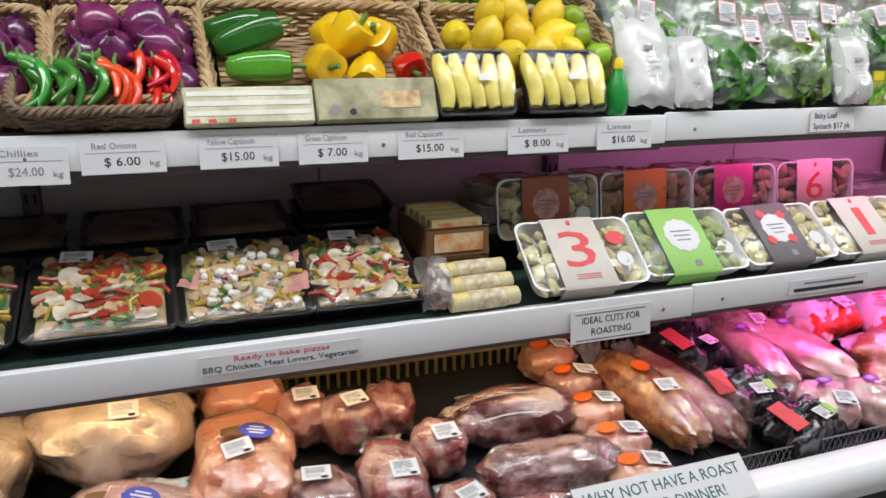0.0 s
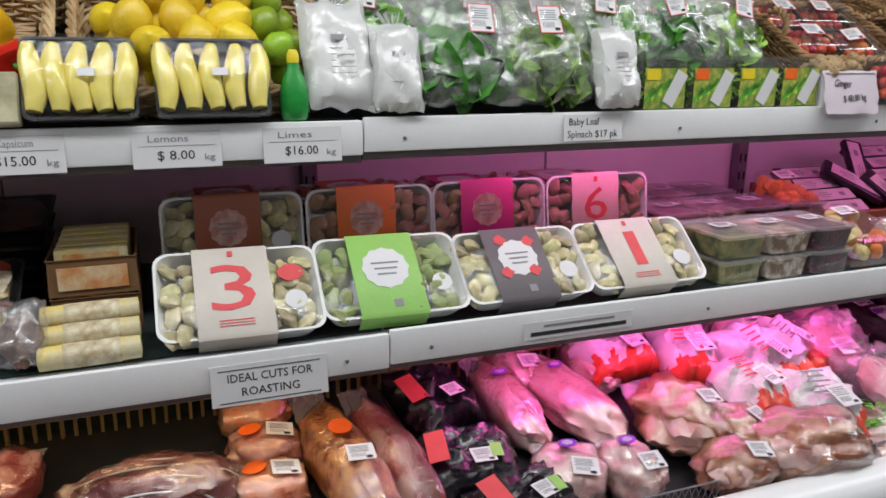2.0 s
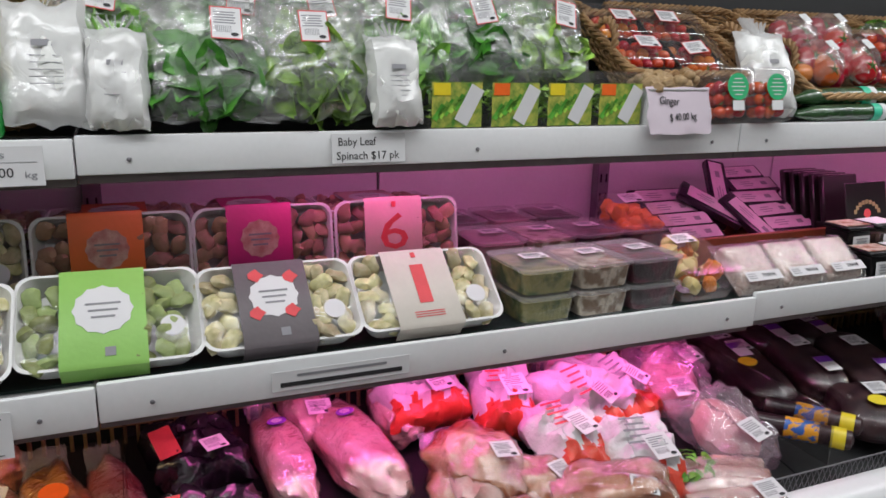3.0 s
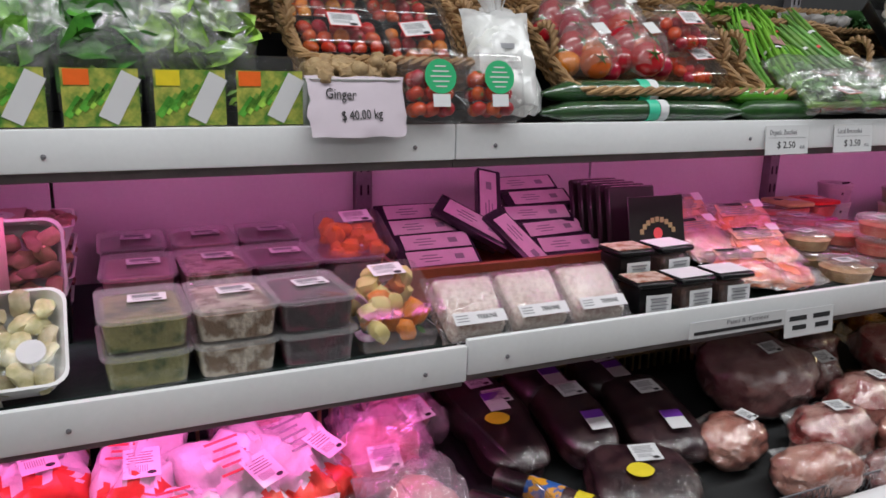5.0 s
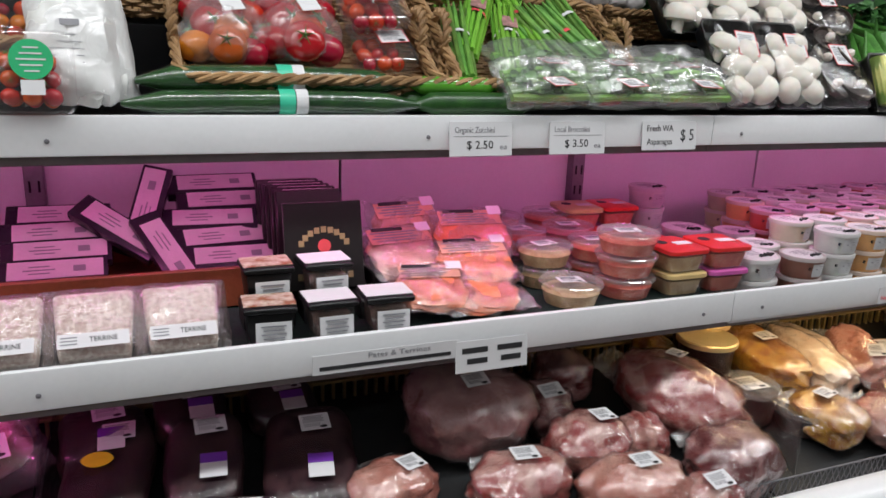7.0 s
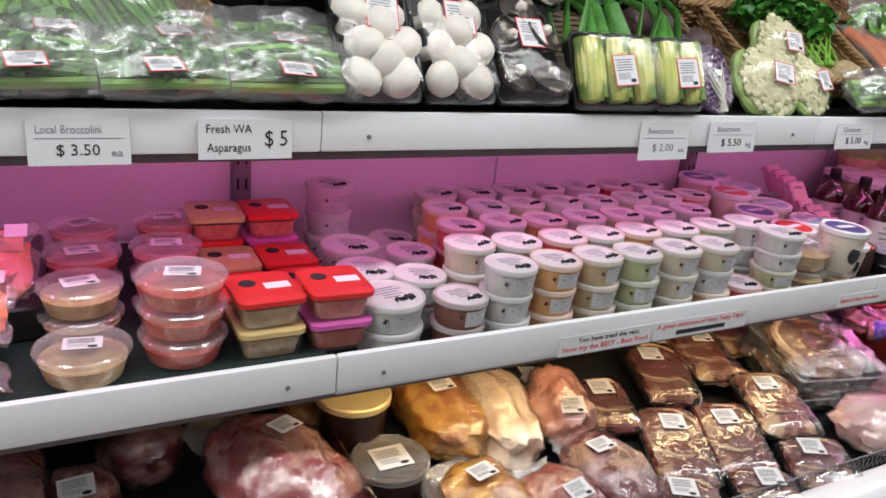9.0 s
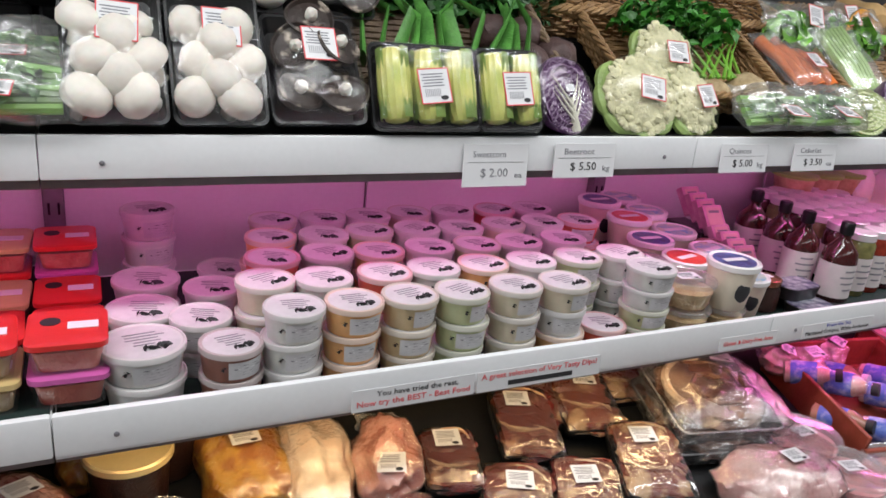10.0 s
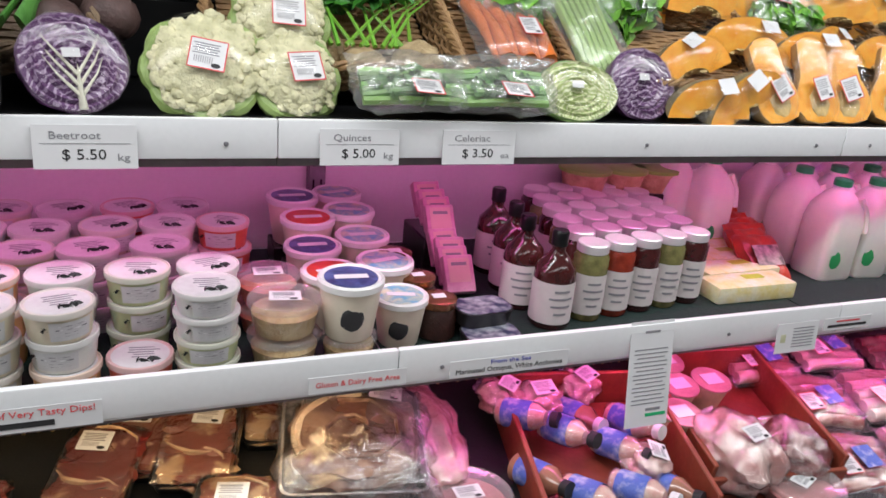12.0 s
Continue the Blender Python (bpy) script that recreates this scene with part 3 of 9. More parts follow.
def heap(m, w, d, z0, size, layers, maker, seed=1, jitter=0.25, pile=0.55):
    """Puts round goods in layers into a basket of pose m; maker(pose, k) makes one."""
    r = random.Random(seed)
    k = 0
    for L in range(layers):
        ww, dd = w - size - L * size * 0.7, d - size - L * size * 0.7
        nx, ny = max(1, int(ww / size) + 1), max(1, int(dd / size) + 1)
        for j in range(ny):
            for i in range(nx):
                px = (i - (nx - 1) / 2) * size + r.uniform(-jitter, jitter) * size * 0.5 + (size / 2 if (j + L) % 2 and nx > 1 else 0) * 0.5
                py = (j - (ny - 1) / 2) * size + r.uniform(-jitter, jitter) * size * 0.4
                if abs(px) > w / 2 - size * 0.42:
                    continue
                maker(m @ pose(px, py, z0 + size / 2 + L * size * pile * 1.3, r.uniform(-40, 40), r.uniform(-40, 40), r.uniform(0, 360)), k)
                k += 1

# ---- produce on the top shelf ----
TZ = TOP_Z + 0.0032
BEFORE = set(scene.objects)
for x0 in BAYS[:-1]:
    put("riser_step", box(1.19, 0.13, 0.13, 0.004, z0=TZ, at=(x0 + 0.6, 1.68)), BLACK, None, "black plastic riser step at the back of the shelf", "riser")

ONION = mat("red_onion_skin", (0.20, 0.03, 0.13), 0.22, vary=0.3, scale=30, bump=0.08, second=(0.07, 0.006, 0.05), coat=0.5, random=0.5)
onion_me = done(lathe([(0.004, -0.036), (0.018, -0.034), (0.033, -0.02), (0.038, 0), (0.033, 0.02), (0.018, 0.033), (0.007, 0.04), (0.004, 0.052)], 22))
onion_me.materials.append(ONION)


def onion(m, k):
    put("red_onion", onion_me, None, m @ Matrix.Scale(RND.uniform(0.85, 1.15), 4), "glossy dark red onion in a wicker basket", "onion", "red onions")


for bx, bw in ((-0.365, 0.235), (-0.12, 0.235)):
    m = basket(bx, 1.385, TZ, bw, 0.24, 0.06, 36, kind="pale")
    heap(m, bw - 0.03, 0.22, 0.012, 0.066, 2, onion, 3)
for bx, bw in ((-0.38, 0.25), (-0.115, 0.26)):
    m = basket(bx, 1.60, TZ + 0.135, bw, 0.2, 0.075, 22, kind="pale")
    heap(m, bw - 0.04, 0.17, 0.012, 0.075, 2, onion, 5)

YELLOW_CAP = mat("yellow_capsicum_skin", (0.85, 0.50, 0.01), 0.18, vary=0.12, scale=18, bump=0.03, coat=0.6, random=0.15)
GREEN_CAP = mat("green_capsicum_skin", (0.025, 0.14, 0.018), 0.16, vary=0.25, scale=18, bump=0.03, coat=0.6)
LIGHT_CAP = mat("light_green_capsicum_skin", (0.10, 0.36, 0.03), 0.16, vary=0.2, scale=18, bump=0.03, coat=0.6)
RED_CAP = mat("red_capsicum_skin", (0.62, 0.02, 0.012), 0.16, vary=0.15, scale=18, bump=0.03, coat=0.6)
STALK = mat("green_stalk", (0.13, 0.27, 0.05), 0.5, vary=0.2)


def capsicum(m, skin, long=1.0, label="yellow capsicum", s=1.0):
    pr = [(0.008, 0.030), (0.020, 0.036), (0.034, 0.034), (0.041, 0.02), (0.041, 0), (0.036, -0.025), (0.028, -0.042), (0.015, -0.047), (0.006, -0.043)]
    bm = lathe([(r * s, z * long * s) for r, z in pr], 30, lobes=lambda a, i: 1 + 0.09 * math.cos(4 * a) * min(1, i / 3) + 0.03 * math.cos(3 * a + 1))
    c = put("capsicum", bm, skin, m, f"glossy {label} in a wicker basket", "capsicum", "capsicums in the basket")
    part("stalk", sweep([(0, 0, 0.028 * long * s), (0.001, 0.002, 0.042 * long * s), (0.005, 0.004, 0.055 * long * s)], 0.006 * s, 7), STALK, c, "cut green stalk")


m = basket(0.205, 1.375, TZ, 0.41, 0.27, 0.06, 36, kind="pale")
capsicum(m @ pose(-0.115, 0.055, 0.05, 10, 78, 30), GREEN_CAP, 1.9, "dark green capsicum", 0.8)
capsicum(m @ pose(-0.135, 0.075, 0.05, 20, 70, 10), GREEN_CAP, 1.7, "dark green capsicum", 0.78)
capsicum(m @ pose(-0.105, -0.04, 0.052, 0, 82, -8), LIGHT_CAP, 1.9, "light green capsicum", 0.72)
for px, py, pz, a, b, c in ((0.0, -0.035, 0.05, 60, 0, 20), (0.06, 0.025, 0.075, 30, 20, 60), (0.075, -0.06, 0.05, 95, 0, -20), (0.115, 0.03, 0.06, 20, -30, 0), (0.03, 0.06, 0.05, 50, 20, 0)):
    capsicum(m @ pose(px, py, pz, a, b, c), YELLOW_CAP, 1.0, "yellow capsicum", 0.88 if py > -0.05 else 0.8)
capsicum(m @ pose(0.158, -0.045, 0.05, 70, 30, 0), RED_CAP, 0.9, "red capsicum", 0.75)

LEMON = mat("lemon_peel", (0.84, 0.60, 0.03), 0.35, vary=0.12, scale=14, bump=0.25, fine=14, random=0.15)
LIME = mat("lime_peel", (0.30, 0.46, 0.03), 0.3, vary=0.2, scale=20, bump=0.2, fine=14, random=0.35)
lemon_me = done(lathe([(0.003, -0.046), (0.009, -0.042), (0.021, -0.034), (0.031, -0.016), (0.033, 0), (0.031, 0.016), (0.021, 0.032), (0.010, 0.040), (0.006, 0.044), (0.003, 0.046)], 22))
lemon_me.materials.append(LEMON)
lime_me = done(lathe([(0.003, -0.030), (0.013, -0.026), (0.025, -0.012), (0.027, 0), (0.025, 0.012), (0.013, 0.026), (0.005, 0.031)], 20))
lime_me.materials.append(LIME)


def lemon(m, k):
    x = m.translation.x
    if x > 0.70:
        put("lime", lime_me, None, m, "yellow-green lime in a wicker basket", "lime", "limes in the basket")
    else:
        put("lemon", lemon_me, None, m @ Matrix.Scale(RND.uniform(0.9, 1.05), 4), "bright yellow lemon in a wicker basket", "lemon", "lemons in the basket")


m = basket(0.635, 1.39, TZ, 0.39, 0.27, 0.06, 36, kind="pale")
heap(m, 0.37, 0.25, 0.012, 0.066, 2, lemon, 11)
for bx, bw in ((0.23, 0.41), (0.65, 0.40)):
    m = basket(bx, 1.60, TZ + 0.135, bw, 0.2, 0.075, 22, kind="pale")
    if bx < 0.5:
        for i, px in enumerate((-0.12, -0.03, 0.06, 0.14)):
            capsicum(m @ pose(px, 0, 0.055, 60, 20 * i, 40 * i), (GREEN_CAP, LIGHT_CAP, RED_CAP, YELLOW_CAP)[i], 1.0, ("green", "light green", "red", "yellow")[i] + " capsicum", 0.9)
    else:
        heap(m, 0.36, 0.17, 0.012, 0.062, 2, lambda q, k: put("lime", lime_me, None, q, "yellow-green lime in a wicker basket", "lime", "limes in the rear basket"), 6)

# chillies in a low dark tray basket
CHILLI_R = mat("red_chilli_skin", (0.70, 0.025, 0.012), 0.2, vary=0.15, bump=0.03, coat=0.4, random=0.2)
CHILLI_G = mat("green_chilli_skin", (0.06, 0.26, 0.035), 0.2, vary=0.2, bump=0.03, coat=0.4, random=0.3)
ch_me, st_me = [], None
for k in range(3):
    b = 0.012 + 0.01 * k
    ch_me.append(done(sweep([(b * math.sin(3 * t), 0, -0.034 + 0.072 * t) for t in [i / 9 for i in range(10)]], lambda t: 0.0025 + 0.0068 * (t ** 0.5) * (1 if t < 0.93 else 0.7), 9)))
st_me = done(sweep([(0, 0, 0.036), (0.002, 0, 0.048), (0.006, 0, 0.057)], 0.0024, 6))
st_me.materials.append(STALK)
m = basket(-0.165, 1.312, TZ, 0.24, 0.115, 0.036, 30, kind="dark", label="low dark wicker tray basket at the shelf edge")
for me in ch_me:
    me.materials.append(CHILLI_G)
ch_red = [me.copy() for me in ch_me]
for me in ch_red:
    me.materials.clear()
    me.materials.append(CHILLI_R)
for k in range(34):
    red = k % 2
    px = (RND.uniform(0.01, 0.105) if red else RND.uniform(-0.105, 0.0))
    c = put("chilli", (ch_red if red else ch_me)[k % 3], None, m @ pose(px, RND.uniform(-0.02, 0.03), 0.025 + 0.0011 * k, -62 + RND.uniform(-16, 16), RND.uniform(-20, 20), RND.uniform(-25, 25)), ("shiny red chilli" if red else "shiny green chilli") + " in a low dark basket", "chilli", "chillies in the tray basket")
    part("chilli_stalk", st_me, None, c, "green stalk", pose(0.012 * math.sin(3), 0, 0.002))

# flat packets along the shelf edge
CREAM = mat("cream_print", (0.70, 0.68, 0.50), 0.35, vary=0.25, scale=25, bump=0.02, second=(0.42, 0.44, 0.26))
SEED = mat("packet_print", (0.50, 0.46, 0.30), 0.35, vary=0.3, scale=20, bump=0.02, second=(0.20, 0.19, 0.10))
for x, w, h, mt, lab in ((0.06, 0.205, 0.062, CREAM, "cream packet of flat crackers standing at the shelf edge"), (0.272, 0.212, 0.074, SEED, "olive printed carton standing at the shelf edge")):
    m = lean(x, 1.302, TZ, 68)
    p = put("food_packet", box(w, h, 0.022, 0.003, at=(0, h / 2)), mt, m, lab, "packet")
    if x < 0.2:
        for k in range(3):
            part("printed_band", plate(w * 0.94, 0.008, 0.0006, at=(0, 0.018 + 0.016 * k), z=0.0222), mat("pale_band", (0.78, 0.76, 0.66), 0.4, vary=0.1), p)
        for dx in (-0.085, -0.06, -0.03):
            part("printed_mark", plate(0.012, 0.006, 0.0006, at=(dx, 0.006), z=0.0222), INK_RED, p)
    else:
        part("printed_picture", plate(0.07, 0.03, 0.0006, at=(0.04, 0.035), z=0.0222), mat("picture_brown", (0.45, 0.25, 0.12), 0.4, vary=0.5, scale=60, second=(0.7, 0.55, 0.3)), p)
        part("printed_seal", lathe([(0.009, 0.0222), (0.009, 0.0228)], 14, centre=(-0.075, 0.018)), INK_GREY, p)
        part("printed_seal", lathe([(0.006, 0.0222), (0.006, 0.0228)], 14, centre=(-0.045, 0.015)), INK, p)

# yellow squash on black trays under film
SQUASH = mat("yellow_squash_skin", (0.82, 0.70, 0.16), 0.3, vary=0.12, scale=30, bump=0.05, coat=0.3)


def wrapped_tray(x, y, z, w, d, h, angle, name, label, category, group="", turn=0.0, tray=BLACK, side=0.0, bulge=0.02):
    th = empty(name, lean(x, y, z, angle, turn, side), label, category, group)
    part("tray", tray_bm(w, d, h), tray, th, "black plastic tray" if tray is BLACK else "white foam tray")
    part("cling_film", shell([(w + 0.002, d + 0.002, 0.014, h - 0.006), (w + 0.002, d + 0.002, 0.014, h + 0.001), (w * 0.93, d * 0.94, 0.02, h + bulge * 0.8), (w * 0.72, d * 0.76, 0.02, h + bulge)], d / 2, False, True), FILM_TIGHT, th, "tight clear cling film")
    return th


for x, n, w in ((0.455, 5, 0.15), (0.635, 5, 0.165)):
    th = wrapped_tray(x, 1.305, TZ, w, 0.125, 0.026, 62, "squash_tray", "yellow squash in a black tray under film", "vegetable tray", "squash trays", bulge=0.022)
    for k in range(n):
        px = (k - (n - 1) / 2) * (w - 0.03) / (n - 1)
        bm = sweep([(px + 0.004 * math.sin(5 * t + k), 0.012 + 0.1 * t, 0.026 + 0.004 * math.sin(3 * t)) for t in [i / 8 for i in range(9)]], lambda t: 0.004 + 0.0125 * math.sin(math.pi * min(1, 0.12 + 0.82 * t)) ** 0.6, 12)
        part("yellow_squash", bm, SQUASH, th)
    part("price_label", plate(0.022, 0.012, 0.0006, at=(0.01, 0.06), z=0.0495), PAPER, th, "small white sticker")

b = put("lime_juice_bottle", lathe([(0.017, 0), (0.021, 0.004), (0.023, 0.02), (0.022, 0.045), (0.017, 0.066), (0.010, 0.078), (0.009, 0.088)], 24, lobes=lambda a, i: 1 + 0.02 * math.cos(9 * a)), mat("green_bottle_plastic", (0.02, 0.30, 0.05), 0.25, vary=0.1, bump=0.15, scale=120), pose(0.757, 1.318, TZ), "dimpled green plastic lime juice bottle", "bottle")
part("bottle_cap", lathe([(0.0095, 0.088), (0.0095, 0.1), (0.006, 0.108)], 16), INK_YELLOW, b, "yellow screw cap")

# bagged leaves and white packets
WHITE_BAG = film("white_bag", gloss=0.09, haze=0.5, rough=0.22, crinkle=0.5, scale=30)
WHITE_ROOT = mat("white_packet", (0.78, 0.79, 0.76), 0.45, vary=0.06, scale=12, bump=0.2)


def white_packet(x, y, w, h, t, angle, turn=0, seed=0, mark=True):
    th = empty("white_packet", lean(x, y, TZ + 0.004, angle, turn), "white paper-like packet inside a clear crinkled bag", "packet", "white packets")
    part("white_filling", cushion(w * 0.92, h * 0.94, t * 0.95, seed + 300, 14, 18, 0.16, ruffle=0.004), WHITE_ROOT, th, "", pose(0, h * 0.48, t * 0.5))
    bm = cushion(w, h, t * 1.15, seed, 10, 14, 0.12, ruffle=0.004)
    bmesh.ops.translate(bm, verts=bm.verts, vec=(0, h / 2, t * 0.52))
    part("clear_bag", bm, WHITE_BAG, th, "crinkled clear bag")
    nk = bmesh.new()
    for k in range(5):
        sweep([(0.004 * k - 0.008, h * 0.96, t * 0.5), (0.008 * k - 0.016, h * 1.05, t * 0.5 + 0.003 * (k % 2)), (0.012 * k - 0.024, h * 1.14, t * 0.5)], 0.005, 5, nk, 0.2)
    part("bag_neck", nk, WHITE_BAG, th, "gathered bag neck")
    if mark:
        g = plate(w * 0.26, h * 0.05, 0.0006, at=(0, h * 0.6), z=t * 1.08)
        for k in range(5):
            plate(w * 0.36, 0.001, 0.0006, g, (0, h * (0.5 - 0.055 * k)), t * 1.08)
        ink(g, 0, 0)
        part("printed_text", g, INK_GREY, th)
    return th


white_packet(0.835, 1.335, 0.115, 0.185, 0.05, 66, 4, 1)
white_packet(0.925, 1.315, 0.082, 0.145, 0.045, 68, -6, 2)
white_packet(1.336, 1.312, 0.09, 0.145, 0.05, 72, 0, 3)
white_packet(2.165, 1.345, 0.12, 0.18, 0.05, 66, -5, 4)
white_packet(2.215, 1.37, 0.07, 0.2, 0.045, 60, 12, 9, False)


def salad_bag(x, y, w, h, t, angle, leaf, seed, turn=0, zoff=0.0, size=0.066, n=110):
    th = empty("salad_bag", lean(x, y, TZ + 0.004 + zoff, angle, turn), "puffed clear bag of green salad leaves with a white price sticker", "salad bag", "bags of salad leaves")
    part("salad_leaves", leaves(n, w * 0.44, h * 0.35, t * 0.5, size, seed, centre=(0, h * 0.36, t * 0.52)), leaf, th)
    bm = cushion(w, h, t * 1.2, seed, 16, 20, 0.12, ruffle=0.008)
    bmesh.ops.translate(bm, verts=bm.verts, vec=(0, h / 2, t * 0.5))
    part("clear_bag", bm, FILM_SOFT, th, "crinkled clear bag")
    sticker(th, pose(RND.uniform(-0.2, 0.25) * w, h * 0.70, t * 1.13, 0, 0, RND.uniform(-12, 12)), 0.044, 0.05)
    return th


salad_bag(1.055, 1.345, 0.185, 0.195, 0.07, 64, SPINACH, 21)
salad_bag(1.215, 1.345, 0.185, 0.195, 0.07, 64, MIXED_LEAF, 22)
for k, x in enumerate((0.92, 1.08, 1.24, 1.40, 1.55, 1.69)):
    salad_bag(x, 1.47 - 0.03 * (k > 2), 0.18, 0.19, 0.06, 66, (GREEN_LEAF, SPINACH, MIXED_LEAF)[k % 3], 30 + k, RND.uniform(-5, 5), 0.05, n=80)
for k, x in enumerate((0.98, 1.16, 1.34, 1.52, 1.70)):
    salad_bag(x, 1.62, 0.2, 0.17, 0.06, 72, (GREEN_LEAF, SPINACH)[k % 2], 50 + k, RND.uniform(-5, 5), 0.132, n=70)

# clear clamshells of sprouts with printed cards
CARD_Y = mat("printed_card", (0.55, 0.52, 0.10), 0.4, vary=0.4, scale=50, second=(0.06, 0.22, 0.03))
for k, x in enumerate((1.445, 1.555, 1.665, 1.772)):
    th = empty("sprout_punnet", pose(x, 1.305, TZ, 0, 0, RND.uniform(-2, 2)), "clear plastic punnet of sprouts with a printed card", "punnet", "punnets of sprouts")
    part("clear_punnet", shell([(0.098, 0.10, 0.01, 0.001), (0.104, 0.106, 0.012, 0.085), (0.108, 0.11, 0.012, 0.088), (0.108, 0.11, 0.012, 0.096), (0.09, 0.09, 0.012, 0.099)], 0.053), CLEAR_HARD, th, "clear hinged punnet")
    part("sprouts", leaves(60, 0.042, 0.04, 0.035, 0.028, 70 + k, 0.3, centre=(0, 0.055, 0.042)), MIXED_LEAF, th)
    cd = part("printed_card", plate(0.092, 0.074, 0.0008), CARD_Y, th, "yellow and green printed card", pose(0, -0.0015, 0.042, 90))
    for q in range(6):
        part("printed_stripe", plate(0.010, 0.03, 0.0006, z=0.0009), (SPINACH, MIXED_LEAF)[q % 2], cd, "", pose(-0.033 + 0.009 * q, -0.012 + 0.004 * q, 0, 0, 0, -35))
    part("white_flash", plate(0.026, 0.066, 0.0006, z=0.0012), PAPER, cd, "white diagonal panel", pose(0.022, 0.0, 0, 0, 0, -28))
    part("orange_corner", plate(0.03, 0.02, 0.0006, at=(-0.028, 0.026), z=0.0012), INK_ORANGE if k % 2 else INK_YELLOW, cd)

# ginger in a paper-fronted box
gb = put("ginger_box", tray_bm(0.14, 0.09, 0.07, 0.006, 0.003, 0.92), mat("white_carton", (0.74, 0.74, 0.74), 0.6, vary=0.06), pose(1.895, 1.292, TZ), "white carton of ginger root", "box")
pg = part("paper_sign", cushion(0.146, 0.088, 0.003, 4, 14, 8, 0.09, ruffle=0.004), PAPER_LILAC, gb, "creased lilac-white paper with a handwritten price", pose(0, -0.006, 0.030, 76))
words("Ginger", 0.022, pg, INK, pose(-0.025, 0.018, 0.003, 0, 0, -3), width=0.045)
words("$ 40.00 kg", 0.02, pg, INK, pose(0.005, -0.012, 0.003, 0, 0, 3), width=0.062)
GINGER = mat("ginger_skin", (0.50, 0.35, 0.18), 0.6, vary=0.3, scale=40, bump=0.5, second=(0.30, 0.19, 0.09))
for k, (px, py, pz) in enumerate(((-0.045, 0.03, 0.082), (-0.01, 0.05, 0.09), (0.03, 0.03, 0.08), (0.05, 0.055, 0.085), (-0.04, 0.06, 0.08), (0.008, 0.025, 0.078))):
    bm = lump(0.026, 0.018, 0.016, k, 0.3, 2.5)
    for q in range(3):
        lump(0.014, 0.012, 0.011, k * 5 + q, 0.3, 2.5, 2, bm, (RND.uniform(-0.022, 0.022), RND.uniform(-0.016, 0.016), RND.uniform(0, 0.016)))
    put("ginger_root", bm, GINGER, pose(1.895 + px, 1.292 + py, TZ + pz - 0.004, RND.uniform(-30, 30), RND.uniform(-30, 30), RND.uniform(0, 180)), "knobbly pale brown ginger root", "ginger", "ginger roots")

# tomatoes
TOM = mat("tomato_skin", (0.55, 0.026, 0.012), 0.16, vary=0.12, scale=25, bump=0.02, coat=0.6, random=0.3)
TOM_O = mat("orange_tomato_skin", (0.75, 0.20, 0.02), 0.16, vary=0.12, scale=25, bump=0.02, coat=0.6, random=0.3)
CALYX = mat("tomato_stem", (0.10, 0.24, 0.05), 0.6, vary=0.2)
tom_me = done(lump(1, 1, 0.85, 2, 0.05, 2, 3))
tom_me.materials.append(TOM)
tomo_me = tom_me.copy()
tomo_me.materials.clear()
tomo_me.materials.append(TOM_O)
cal = bmesh.new()
for k in range(5):
    a = k * 1.257
    sweep([(0, 0, 0.86), (0.3 * math.cos(a), 0.3 * math.sin(a), 0.9), (0.55 * math.cos(a), 0.55 * math.sin(a), 0.84)], lambda t: 0.09 * (1.05 - t), 5, cal, 0.4)
sweep([(0, 0, 0.82), (0.03, 0, 1.1)], 0.06, 5, cal)
cal_me = done(cal)
cal_me.materials.append(CALYX)


def tomato(th, m, r, stem=True, orange=False, name="tomato"):
    t = part(name, tomo_me if orange else tom_me, None, th, "", m @ Matrix.Scale(r, 4))
    if stem:
        part("tomato_calyx", cal_me, None, t, "green calyx")


def tomato_punnet(x, y, z, w, d, h, angle, label, tray=None, round_label=False, mixed=False, seed=0, turn=0, top_sticker=False, r=0.0135):
    th = empty("tomato_punnet", lean(x, y, z, angle, turn), label, "punnet", "tomato punnets")
    if tray:
        part("tray", tray_bm(w, d, h * 0.55), tray, th, "black plastic tray")
    rr = random.Random(seed)
    for L in range(max(1, int(h / (r * 1.7)))):
        for j in range(int((d - 0.012) / (2 * r))):
            for i in range(int((w - 0.012) / (2 * r))):
                tomato(th, pose(-w / 2 + 0.008 + r + 2 * r * i + rr.uniform(-0.002, 0.002), 0.008 + r + 2 * r * j, 0.006 + r + 1.75 * r * L + rr.uniform(-0.002, 0.002), rr.uniform(-60, 60), rr.uniform(-60, 60), 0), r * rr.uniform(0.9, 1.08), rr.random() < 0.35, mixed and rr.random() < 0.35, "cherry_tomato")
    part("clear_lid", shell([(w - 0.006, d - 0.006, 0.012, 0.002), (w, d, 0.014, h * 0.6), (w + 0.003, d + 0.003, 0.014, h * 0.62), (w, d, 0.014, h), (w * 0.9, d * 0.9, 0.014, h + 0.004)], d / 2), CLEAR_HARD, th, "clear plastic punnet")
    if round_label:
        part("round_label", lathe([(0.026, 0), (0.026, 0.0008)], 26), INK_GREEN, th, "round green label", pose(0, d * 0.62, h + 0.0088))
        g = bmesh.new()
        for k in range(5):
            plate(0.034 - 0.008 * abs(k - 2), 0.0018, 0.0006, g, (0, d * 0.62 + 0.0075 * (2 - k)), h + 0.0098)
        part("printed_text", g, PAPER, th)
        part("price_label", plate(0.028, 0.019, 0.0006, at=(0, d * 0.28), z=h + 0.0085), PAPER, th, "white price sticker")
    if top_sticker:
        sticker(th, pose(rr.uniform(-0.02, 0.02), d * 0.55, h + 0.006, 0, 0, rr.uniform(-12, 12)), 0.052, 0.036)
    return th


